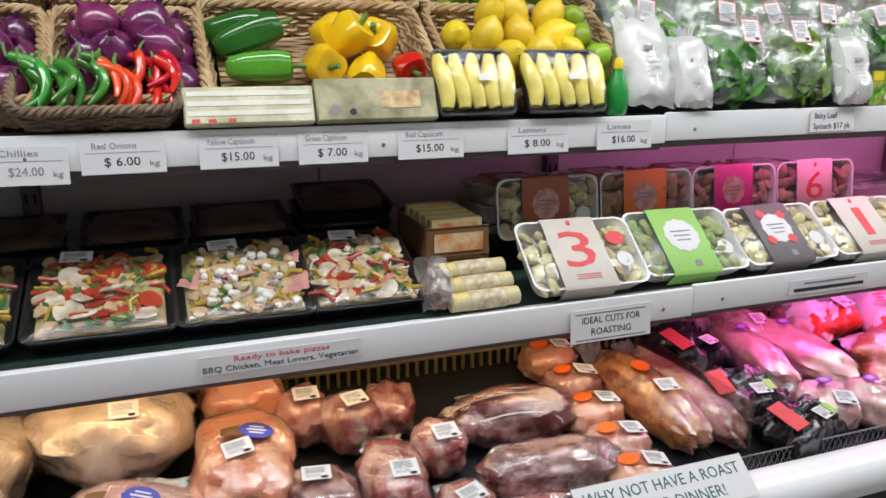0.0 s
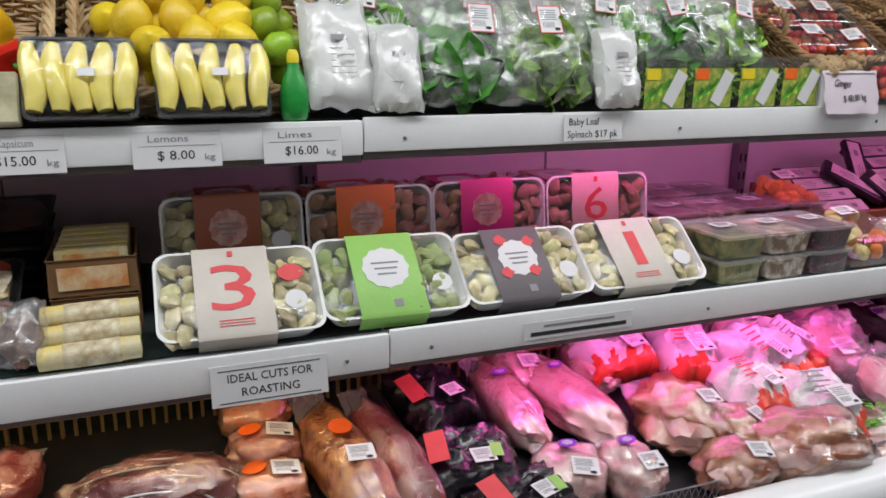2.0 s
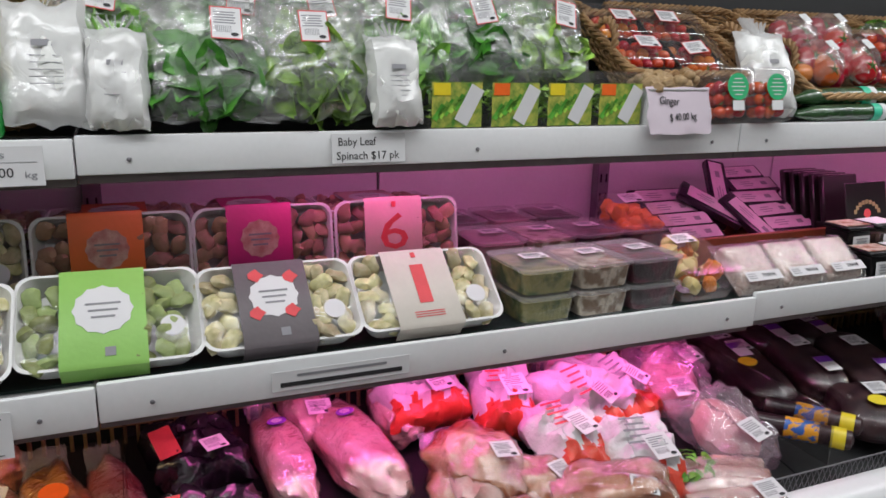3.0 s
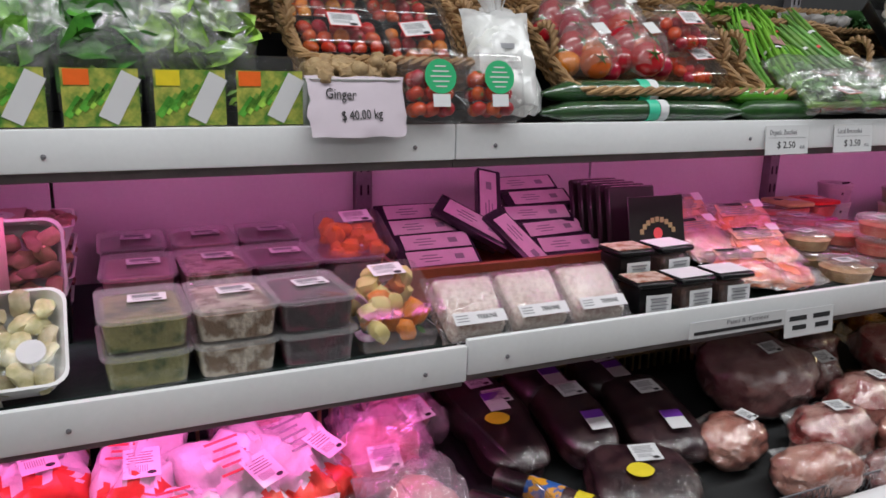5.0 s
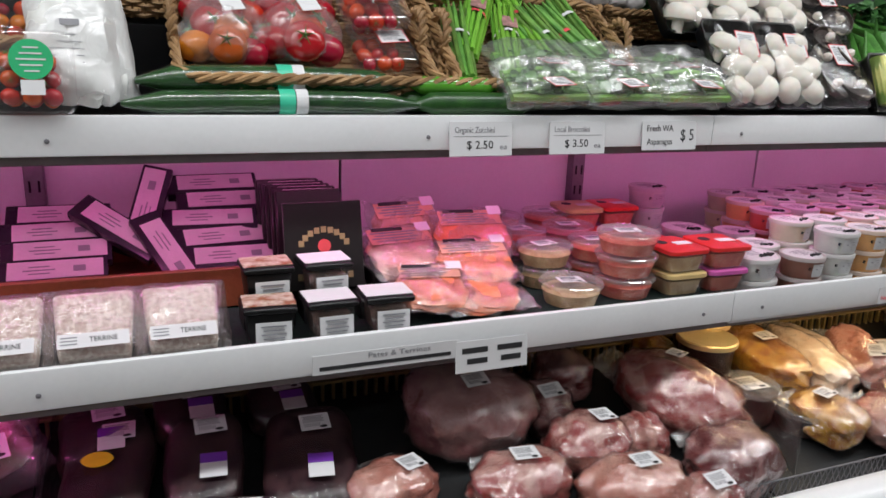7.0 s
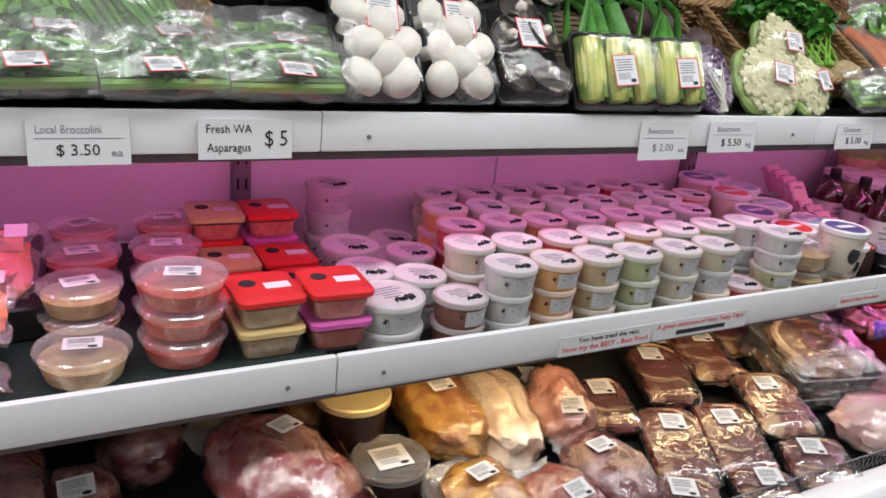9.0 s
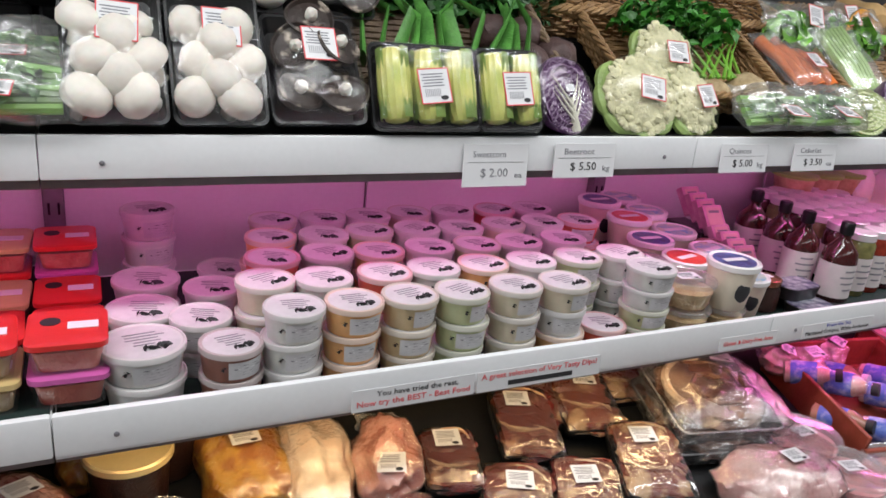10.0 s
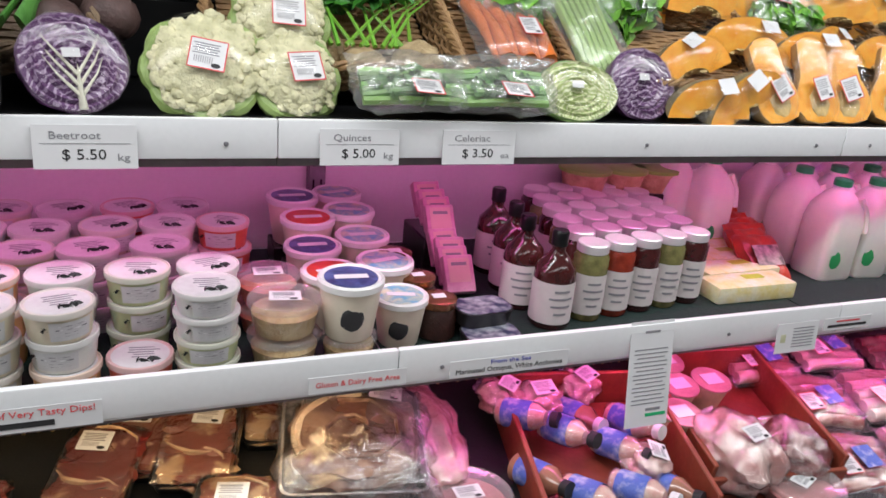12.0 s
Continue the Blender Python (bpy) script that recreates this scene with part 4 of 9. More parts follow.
tomato_punnet(2.022, 1.322, TZ, 0.1, 0.105, 0.05, 78, "clear punnet of red cherry tomatoes with a round green label", round_label=True, seed=1, r=0.0118)
tomato_punnet(2.123, 1.324, TZ, 0.096, 0.105, 0.05, 78, "clear punnet of red cherry tomatoes with a round green label", round_label=True, seed=2, r=0.0118)
m = basket(1.985, 1.395, TZ + 0.045, 0.31, 0.24, 0.06, 30, kind="mid", handles=True)
mm = m.translation
tomato_punnet(1.92, 1.42, TZ + 0.085, 0.155, 0.10, 0.045, 36, "black tray of mixed cherry tomatoes under film", BLACK, mixed=True, seed=3, top_sticker=True)
tomato_punnet(2.05, 1.43, TZ + 0.075, 0.12, 0.10, 0.045, 40, "black tray of mixed cherry tomatoes under film", BLACK, mixed=True, seed=4, top_sticker=True, turn=-8)
tomato_punnet(1.91, 1.515, TZ + 0.14, 0.16, 0.10, 0.045, 36, "black tray of mixed cherry tomatoes under film", BLACK, mixed=True, seed=5, top_sticker=True)
tomato_punnet(2.06, 1.525, TZ + 0.14, 0.14, 0.10, 0.045, 40, "black tray of red cherry tomatoes under film", BLACK, seed=6, top_sticker=True)

m = basket(2.53, 1.385, TZ + 0.01, 0.45, 0.27, 0.055, 33, kind="mid", handles=True)
for px, py, n, orange, s in ((-0.15, -0.03, 6, True, 0.030), (-0.03, -0.02, 7, False, 0.034), (-0.14, 0.08, 6, False, 0.03), (-0.02, 0.09, 6, False, 0.033)):
    th = empty("tomato_bag", m @ pose(px, py, 0.016), "clear plastic bag of ripe red tomatoes", "tomato bag", "bags of tomatoes")
    for k in range(n):
        a = k * 2.4
        q = 0.012 + 0.021 * math.sqrt(k) * 0.72
        tomato(th, pose(q * math.cos(a), q * math.sin(a), s + 0.022 * (k < 3), 40 * math.sin(k), 30 * math.cos(k), 0), s, True, orange and k % 2 == 0)
    part("clear_bag", lump(0.066, 0.058, 0.052, 5 + n, 0.22, 3, 3, at=(0, 0, 0.05), fine=0.05), FILM_SOFT, th, "crinkled clear bag")
    part("price_label", plate(0.035, 0.028, 0.0006), PAPER, th, "white price sticker", pose(0.01, 0.0, 0.103, 12, 5, 20))
for k, (px, py, pz) in enumerate(((0.115, -0.035, 0.02), (0.12, 0.06, 0.03), (0.105, 0.02, 0.065))):
    tomato_punnet(0, 0, 0, 0.105, 0.11, 0.042, 0, "small clear punnet of dark red plum tomatoes", seed=20 + k, top_sticker=True).matrix_basis = m @ pose(px, py - 0.05, pz, 4 * k, 0, 6)

# cucumbers and zucchini lying along the edge
CUKE = mat("cucumber_skin", (0.010, 0.050, 0.013), 0.25, vary=0.3, scale=30, bump=0.15, second=(0.022, 0.08, 0.018), coat=0.3)
ZUKE = mat("zucchini_skin", (0.012, 0.055, 0.012), 0.3, vary=0.3, scale=40, bump=0.05, second=(0.03, 0.1, 0.02))


def cucumber(x0, x1, y, z, r, name, skin, label, wrap=True, bow=0.01):
    L = x1 - x0
    c = put(name, sweep([(L * (t - 0.5), bow * math.sin(math.pi * t), 0.3 * bow * math.sin(math.pi * t)) for t in [i / 16 for i in range(17)]], lambda t: r * min(1, (0.22 + 6 * t) if t < 0.14 else 1, (0.22 + 6 * (1 - t)) if t > 0.86 else 1), 16), skin, pose((x0 + x1) / 2, y, z + r), label, name, name + "s at the shelf edge")
    if wrap:
        part("shrink_wrap", sweep([(L * 1.01 * (t - 0.5), bow * math.sin(math.pi * t), 0.3 * bow * math.sin(math.pi * t)) for t in [i / 16 for i in range(17)]], lambda t: (r + 0.001) * min(1, (0.25 + 6 * t) if t < 0.14 else 1, (0.25 + 6 * (1 - t)) if t > 0.86 else 1), 16), FILM_TIGHT, c, "tight clear shrink wrap")
        part("paper_band", lathe([(r + 0.0016, -0.012), (r + 0.0016, 0.012)], 20, cap=False), mat("mint_green_band", (0.05, 0.55, 0.34), 0.4, vary=0.05), c, "mint green band", pose(L * 0.02, bow, 0.3 * bow, 0, 90, 0))
        part("paper_band", lathe([(r + 0.0016, -0.009), (r + 0.0016, 0.009)], 20, cap=False), PAPER, c, "white band", pose(L * 0.07, bow, 0.3 * bow, 0, 90, 0))
    else:
        part("stalk", sweep([(L / 2 - 0.004, 0, 0), (L / 2 + 0.012, 0.002, 0.002)], 0.008, 7), STALK, c)


cucumber(2.225, 2.672, 1.318, TZ, 0.0175, "cucumber", CUKE, "long dark green cucumber in shrink wrap")
cucumber(2.245, 2.66, 1.349, TZ + 0.026, 0.021, "cucumber", CUKE, "long dark green cucumber in shrink wrap", bow=0.016)
cucumber(2.25, 2.62, 1.362, TZ, 0.017, "cucumber", CUKE, "long dark green cucumber in shrink wrap")
cucumber(2.665, 2.885, 1.322, TZ, 0.019, "zucchini", ZUKE, "smooth dark green zucchini", False, 0.003)
cucumber(2.64, 2.85, 1.356, TZ, 0.019, "zucchini", ZUKE, "smooth dark green zucchini", False, 0.004)
cucumber(2.665, 2.82, 1.345, TZ + 0.03, 0.016, "zucchini", LIGHT_CAP, "smooth light green zucchini", False, 0.003)

# asparagus, beans and celery greens in a basket
ASPAR = mat("asparagus_stem", (0.16, 0.33, 0.06), 0.35, vary=0.3, scale=30, bump=0.1, second=(0.08, 0.2, 0.04), random=0.25)
BRIGHT_STEM = mat("bright_green_stem", (0.20, 0.46, 0.05), 0.35, vary=0.2, scale=30, bump=0.1, random=0.2)
m = basket(2.92, 1.385, TZ + 0.01, 0.42, 0.27, 0.055, 34, kind="mid", handles=True)
for b, (px, py, tone, n, sl) in enumerate(((-0.13, -0.02, ASPAR, 16, -10), (-0.08, 0.05, BRIGHT_STEM, 16, -25), (-0.03, -0.01, BRIGHT_STEM, 16, -14), (0.02, 0.05, BRIGHT_STEM, 14, 8), (0.06, -0.01, ASPAR, 18, 22), (0.11, 0.0, ASPAR, 18, 26), (0.14, 0.06, ASPAR, 14, 12))):
    th = empty("asparagus_bunch", m @ pose(px, py, 0.045, 0, 0, sl), "tied bunch of fresh green asparagus", "asparagus", "green bunches in the basket")
    for k in range(n):
        a, q = k * 2.4, 0.0052 * math.sqrt(k)
        bm = sweep([(q * math.cos(a) * (1 + 0.5 * t), -0.1 + 0.2 * t, q * math.sin(a) + 0.02 * t * t) for t in [i / 6 for i in range(7)]], lambda t: 0.0048 if t < 0.75 else 0.0048 * (1.05 - t) / 0.3 + 0.001, 6)
        part("spear", bm, tone, th)
    part("rubber_band", lathe([(0.024, -0.004), (0.024, 0.004)], 14, cap=False), INK_RED if b % 2 else PAPER, th, "red band", pose(0, 0.02, 0.004, 90))
    if b in (1, 2):
        part("bunch_label", plate(0.03, 0.035, 0.0006), mat("pink_card", (0.5, 0.25, 0.25), 0.5, vary=0.5, scale=90, second=(0.2, 0.12, 0.1)), th, "printed bunch label", pose(0, 0.04, 0.03))
put("celery_leaves", leaves(220, 0.19, 0.05, 0.035, 0.035, 91, 0.5), GREEN_LEAF, pose(2.88, 1.60, 1.55), "loose green celery leaves above a basket", "leaves", kind="stuff")

# bagged broccolini
BROC = leaf_mat("broccolini_green", (0.16, 0.32, 0.10), (0.06, 0.17, 0.05))


def green_bag(x, y, w, d, h, angle, seed, lab="clear bag of green broccolini with a price sticker", turn=0, z=0.0):
    th = empty("broccolini_bag", lean(x, y, TZ + z, angle, turn), lab, "vegetable bag", "bagged green vegetables")
    r = random.Random(seed)
    for k in range(7):
        py = d * (0.2 + 0.09 * k)
        part("stem", sweep([(-w * 0.4, py, h * 0.4), (0, py + r.uniform(-0.01, 0.01), h * r.uniform(0.4, 0.62)), (w * 0.4, py, h * 0.45)], 0.007, 7), BRIGHT_STEM if k % 3 == 0 else ASPAR, th)
    part("florets", leaves(110, w * 0.35, d * 0.32, h * 0.3, 0.022, seed, 0.7, centre=(0, d * 0.5, h * 0.5)), BROC, th)
    bm = cushion(w, d, h * 1.1, seed, 16, 12, 0.13, ruffle=0.006)
    bmesh.ops.translate(bm, verts=bm.verts, vec=(0, d / 2, h * 0.52))
    part("clear_bag", bm, FILM_SOFT, th, "crinkled clear bag")
    sticker(th, pose(r.uniform(-0.01, 0.03), d * 0.24, h * 0.98, -25, 0, r.uniform(-8, 8)), 0.042, 0.038)


for k, x in enumerate((2.905, 3.06, 3.215)):
    green_bag(x, 1.306, 0.19, 0.10, 0.062, 42, 100 + k, turn=RND.uniform(-4, 4))
    green_bag(x + 0.02, 1.38, 0.19, 0.10, 0.055, 36, 110 + k, turn=RND.uniform(-6, 6), z=0.035)

# mushrooms on black trays, leaning back in two tiers
MUSH = mat("white_mushroom", (0.76, 0.71, 0.64), 0.5, vary=0.12, scale=25, bump=0.1, sub=0.1, random=0.08)
MUSH_B = mat("brown_mushroom_gill", (0.030, 0.018, 0.014), 0.5, vary=0.4, scale=26, bump=0.5, second=(0.55, 0.47, 0.38), ramp=(0.36, 0.44))
cap_me = done(lathe([(0.002, 0.016), (0.012, 0.0155), (0.020, 0.010), (0.0235, 0.001), (0.022, -0.006), (0.016, -0.009), (0.009, -0.008), (0.008, -0.02), (0.0085, -0.026)], 20))
cap_me.materials.append(MUSH)
flat_me = done(lathe([(0.003, 0.004), (0.03, 0.0), (0.033, 0.006), (0.036, 0.004), (0.03, -0.01), (0.01, -0.014)], 24, lobes=lambda a, i: 1 + 0.05 * math.cos(3 * a + 1)))
flat_me.materials.append(MUSH_B)
stem_me = done(lump(0.009, 0.009, 0.012, 3, 0.2))
stem_me.materials.append(MUSH)


def mushroom_tray(x, y, z, w, d, angle, dark, seed, turn=0):
    th = wrapped_tray(x, y, z, w, d, 0.03, angle, "mushroom_tray", "black tray of dark flat mushrooms under film" if dark else "black tray of white button mushrooms under film", "mushroom tray", "mushroom trays", turn, bulge=0.03)
    r = random.Random(seed)
    if dark:
        for k, (px, py) in enumerate(((-0.03, 0.045), (0.035, 0.04), (-0.025, 0.11), (0.035, 0.115), (0.0, 0.155))):
            q = part("flat_mushroom", flat_me, None, th, "", pose(px, py, 0.04 + 0.003 * k, r.uniform(-20, 20), r.uniform(-20, 20), k * 50))
            part("mushroom_stem", stem_me, None, q, "pale stem", pose(0, 0, 0.008))
    else:
        n = 2
        for j in range(int((d - 0.02) / 0.05)):
            for i in range(n):
                part("button_mushroom", cap_me, None, th, "", pose((i - (n - 1) / 2) * 0.056 + (0.006 if j % 2 else -0.006), 0.032 + 0.05 * j, 0.040 + r.uniform(-0.004, 0.006), r.uniform(-45, 45), r.uniform(-45, 45), r.uniform(0, 90)) @ Matrix.Scale(r.uniform(1.15, 1.4), 4))
        for j in range(2):
            part("button_mushroom", cap_me, None, th, "", pose(r.uniform(-0.006, 0.006), 0.055 + 0.055 * j, 0.048, r.uniform(-30, 30), r.uniform(-30, 30), 0) @ Matrix.Scale(1.25, 4))
    sticker(th, pose(0.005, d * 0.62, 0.0615, 0, 0, r.uniform(-8, 8)), 0.048, 0.052)


for k, x in enumerate((3.352, 3.478)):
    mushroom_tray(x, 1.325, TZ, 0.122, 0.20, 56, False, 5 + k)
mushroom_tray(3.612, 1.325, TZ, 0.135, 0.175, 50, True, 8)
for k, x in enumerate((3.30, 3.42, 3.545, 3.67)):
    mushroom_tray(x, 1.455, TZ + 0.135, 0.12, 0.15, 50, k == 3, 15 + k)

# corn cobs on trays
CORN = mat("corn_kernel", (0.66, 0.64, 0.20), 0.3, vary=0.2, second=(0.46, 0.52, 0.13), scale=26, bump=0.2, coat=0.3)
HUSK = mat("corn_husk", (0.36, 0.50, 0.13), 0.5, vary=0.25, scale=14, bump=0.4, second=(0.22, 0.38, 0.07))


def corn_tray(x, w, n, seed):
    th = wrapped_tray(x, 1.318, TZ, w, 0.13, 0.028, 66, "corn_tray", "trimmed corn cobs in a black tray under film", "corn tray", "corn trays", bulge=0.028)
    for k in range(n):
        px = (k - (n - 1) / 2) * 0.052
        bm = lathe([(0.008, -0.054), (0.017, -0.051), (0.0225, -0.038), (0.0245, -0.015), (0.0245, 0.018), (0.022, 0.040), (0.016, 0.052), (0.008, 0.055)], 48, lobes=lambda a, i: 1 + 0.03 * math.cos(16 * a))
        c = part("corn_cob", bm, CORN, th, "", pose(px, 0.066, 0.032, 90, 0, 0))
        for s in range(3):
            a = radians((-20, 40, 190)[s] + 9 * k)
            hb = bmesh.new()
            vs = [[hb.verts.new(((0.0236 + 0.001 * (abs(u) < 0.5)) * math.cos(a + 0.75 * u), (0.0236 + 0.001 * (abs(u) < 0.5)) * math.sin(a + 0.75 * u), z)) for u in (-1, -0.5, 0, 0.5, 1)] for z in (-0.052, -0.03, 0, 0.03, 0.05)]
            for j in range(4):
                for i in range(4):
                    hb.faces.new((vs[j][i], vs[j][i + 1], vs[j + 1][i + 1], vs[j + 1][i]))
            bmesh.ops.solidify(hb, geom=hb.faces[:], thickness=0.0008)
            part("husk", hb, HUSK, c, "pale green husk strip")
    sticker(th, pose(0.0, 0.06, 0.0575, 0, 0, RND.uniform(-6, 6)), 0.048, 0.05)


corn_tray(3.772, 0.175, 3, 1)
corn_tray(3.912, 0.112, 2, 2)

# cut cabbages, cauliflower, celeriac


def cut_mat(name, base, vein, scale=38.0, width=0.55, rough=0.35):
    if name in MATS:
        return MATS[name]
    m = mat(name, base, rough, vary=0.2, scale=40, bump=0.4, coat=0.25)
    nt = m.node_tree
    b = nt.nodes["Principled BSDF"]
    co = nt.nodes.new("ShaderNodeTexCoord")
    wv = nt.nodes.new("ShaderNodeTexWave")
    wv.wave_type, wv.rings_direction = "RINGS", "Z"
    wv.inputs["Scale"].default_value, wv.inputs["Distortion"].default_value = scale, 9
    wv.inputs["Detail"].default_value, wv.inputs["Detail Scale"].default_value = 3, 2.2
    nt.links.new(co.outputs["Object"], wv.inputs["Vector"])
    cr = nt.nodes.new("ShaderNodeValToRGB")
    cr.color_ramp.elements[0].position, cr.color_ramp.elements[1].position = width, width + 0.2
    nt.links.new(wv.outputs["Fac"], cr.inputs["Fac"])
    mx = nt.nodes.new("ShaderNodeMix")
    mx.data_type = "RGBA"
    nt.links.new(cr.outputs["Color"], mx.inputs["Factor"])
    nt.links.new(b.inputs["Base Color"].links[0].from_socket, mx.inputs["A"])
    mx.inputs["B"].default_value = (*vein, 1)
    nt.links.new(mx.outputs["Result"], b.inputs["Base Color"])
    return m


PCAB_CUT = cut_mat("purple_cabbage_cut", (0.11, 0.035, 0.13), (0.40, 0.30, 0.42), 34, 0.66)
PCAB = mat("purple_cabbage_skin", (0.07, 0.02, 0.08), 0.35, vary=0.3, scale=20, bump=0.3, second=(0.15, 0.07, 0.16))
GCAB_CUT = cut_mat("green_cabbage_cut", (0.42, 0.52, 0.20), (0.72, 0.74, 0.48), 42, 0.5)
GCAB = mat("green_cabbage_skin", (0.28, 0.45, 0.14), 0.4, vary=0.25, scale=20, bump=0.4)
CORE = mat("cabbage_core", (0.72, 0.70, 0.58), 0.4, vary=0.15, scale=20, bump=0.1)


def half_head(x, y, z, rx, ry, rz, skin, cut, angle, turn, label, seed, core=True, lab=True):
    """Half a cabbage with its ruffled cut face towards local z."""
    th = empty("cut_cabbage", lean(x, y, z, angle, turn), label, "cabbage", "cut cabbages")
    bm = lump(rx, ry, rz, seed, 0.06, 3, 4, at=(0, ry, 0))
    for v in bm.verts:
        v.co.z = min(v.co.z, 0)
    part("outer_leaves", bm, skin, th)
    f = bmesh.new()
    rows = [[f.verts.new((0, ry, 0.006))]]
    for j in range(1, 15):
        q = j / 14
        rows.append([f.verts.new((rx * 0.97 * q * math.cos(a), ry + ry * 0.97 * q * math.sin(a), 0.002 + 0.0035 * math.sin(q * 34 + 3 * noise.noise(Vector((math.cos(a) * 2, math.sin(a) * 2, seed)))) + 0.004 * (1 - q))) for a in [2 * math.pi * k / 40 for k in range(40)]])
    for k in range(40):
        f.faces.new((rows[0][0], rows[1][k], rows[1][(k + 1) % 40]))
    for p, q in zip(rows[1:], rows[2:]):
        for k in range(40):
            f.faces.new((p[k], q[k], q[(k + 1) % 40], p[(k + 1) % 40]))
    part("cut_face", f, cut, th, "layered cut face")
    if core:
        cb = sweep([(0, 0.004, 0.004), (0, ry * 0.5, 0.008), (0.002, ry * 0.95, 0.007)], lambda t: rx * 0.16 * (1.1 - t), 8, None, 0.4)
        for s in (-1, 1):
            for k in range(3):
                sweep([(0, ry * (0.3 + 0.22 * k), 0.008), (s * rx * 0.35, ry * (0.75 + 0.25 * k), 0.008), (s * rx * 0.55, ry * (1.15 + 0.22 * k), 0.004)], lambda t: 0.0026 * (1.1 - t), 6, cb)
        part("core", cb, CORE, th, "white branching core")
    if lab:
        part("price_label", plate(0.022, 0.012, 0.0006), PAPER, th, "small white sticker", pose(-0.005, ry * 1.15, 0.014))
    part("cling_film", lump(rx * 1.02, ry * 1.02, 0.012, seed, 0.03, 3, 3, at=(0, ry, 0.006)), FILM_TIGHT, th, "tight clear cling film")


half_head(4.055, 1.33, TZ, 0.068, 0.066, 0.06, PCAB, PCAB_CUT, 66, 18, "half a purple cabbage with its veined cut face showing", 3)
half_head(4.80, 1.325, TZ, 0.08, 0.052, 0.06, GCAB, GCAB_CUT, 62, 0, "half a pale green cabbage wrapped in film", 4, False)
half_head(4.945, 1.345, TZ, 0.072, 0.064, 0.06, PCAB, PCAB_CUT, 66, 6, "half a purple cabbage wrapped in film", 5, False)

CAULI = mat("cauliflower_curd", (0.80, 0.76, 0.50), 0.6, vary=0.2, scale=45, bump=0.6, second=(0.56, 0.54, 0.32))
CAULI_LEAF = mat("cauliflower_leaf", (0.34, 0.47, 0.15), 0.45, vary=0.25, scale=20, bump=0.3)


def cauliflower(x, y, z, r, angle, turn, seed, lab=True):
    th = empty("cut_cauliflower", lean(x, y, z, angle, turn), "half a creamy cauliflower wrapped in film with a price label", "cauliflower", "cut cauliflowers")
    bm = bmesh.new()
    rr = random.Random(seed)
    for k in range(240):
        a = k * 2.399
        q = r * 0.9 * math.sqrt(k / 240)
        e = rr.uniform(0.7, 1.5)
        lump(r * 0.092 * e, r * 0.092 * e, r * 0.055 * e, seed + k, 0.4, 5, 2, bm, (q * math.cos(a) + rr.uniform(-0.09, 0.09) * r, r + q * math.sin(a) + rr.uniform(-0.09, 0.09) * r, r * 0.36 * (1 - (q / r) ** 2) + rr.uniform(-0.0025, 0.0025)))
    tagged(part("curd", bm, CAULI, th, "bumpy creamy curd"), kind="stuff")
    part("curd_base", lump(r * 0.92, r * 0.92, r * 0.55, seed, 0.06, 2, 3, at=(0, r, -r * 0.1)), CAULI, th)
    for k in range(7):
        a = radians(-215 + 42 * k)
        pts = [(r * 0.97 * math.cos(a + e), r + r * 0.96 * math.sin(a + e), -r * 0.08) for e in (-0.42, -0.2, 0, 0.2, 0.42)]
        part("outer_leaf", sweep(pts, lambda t: r * 0.17 * (0.45 + 0.55 * math.sin(math.pi * t)), 8), CAULI_LEAF, th, "pale green outer leaf")
    part("cling_film", lump(r * 1.04, r * 1.02, r * 0.5, seed, 0.05, 3, 3, at=(0, r, 0.004)), FILM_TIGHT, th, "tight clear cling film")
    if lab:
        sticker(th, pose(0.006, r * 0.98, r * 0.53, 0, 0, RND.uniform(-10, 10)), 0.048, 0.042)


cauliflower(4.205, 1.33, TZ - 0.004, 0.077, 58, -6, 1)
cauliflower(4.342, 1.336, TZ - 0.004, 0.067, 58, 12, 2)
cauliflower(4.33, 1.425, TZ + 0.06, 0.07, 60, 0, 3)
for k, x in enumerate((4.495, 4.645)):
    green_bag(x, 1.308, 0.185, 0.095, 0.06, 46, 130 + k, "clear bag of green broccoli with a price sticker")

CELERIAC = mat("celeriac_skin", (0.55, 0.42, 0.24), 0.7, vary=0.3, scale=45, bump=0.8, second=(0.34, 0.24, 0.12))
for x, y, z, r in ((4.46, 1.45, 0.055, 0.04), (4.55, 1.45, 0.065, 0.044), (4.40, 1.50, 0.075, 0.04)):
    put("celeriac", lump(r, r, r * 0.85, int(x * 100), 0.22, 3, 3, fine=0.06), CELERIAC, pose(x, y, TZ + z), "rough pale brown celeriac root in a basket", "celeriac", "celeriac roots")
m = basket(4.42, 1.44, TZ + 0.02, 0.40, 0.26, 0.055, 32, kind="mid")
put("celeriac_tops", leaves(380, 0.16, 0.075, 0.05, 0.034, 141, 0.5), PARSLEY, pose(4.42, 1.545, 1.53), "fresh bright green celeriac tops", "leaves", kind="stuff")
for k in range(16):
    a = RND.uniform(-0.1, 0.14)
    put("celery_stalk", sweep([(0, 0, 0), (a * 0.5, 0.05, 0.05), (a, 0.09, 0.075)], lambda t: 0.0035 * (1.2 - t), 6), BRIGHT_STEM, pose(4.40 + 0.012 * k - 0.04, 1.455, TZ + 0.09), "thin green leaf stalk above a celeriac", "stalk", "celeriac stalks")

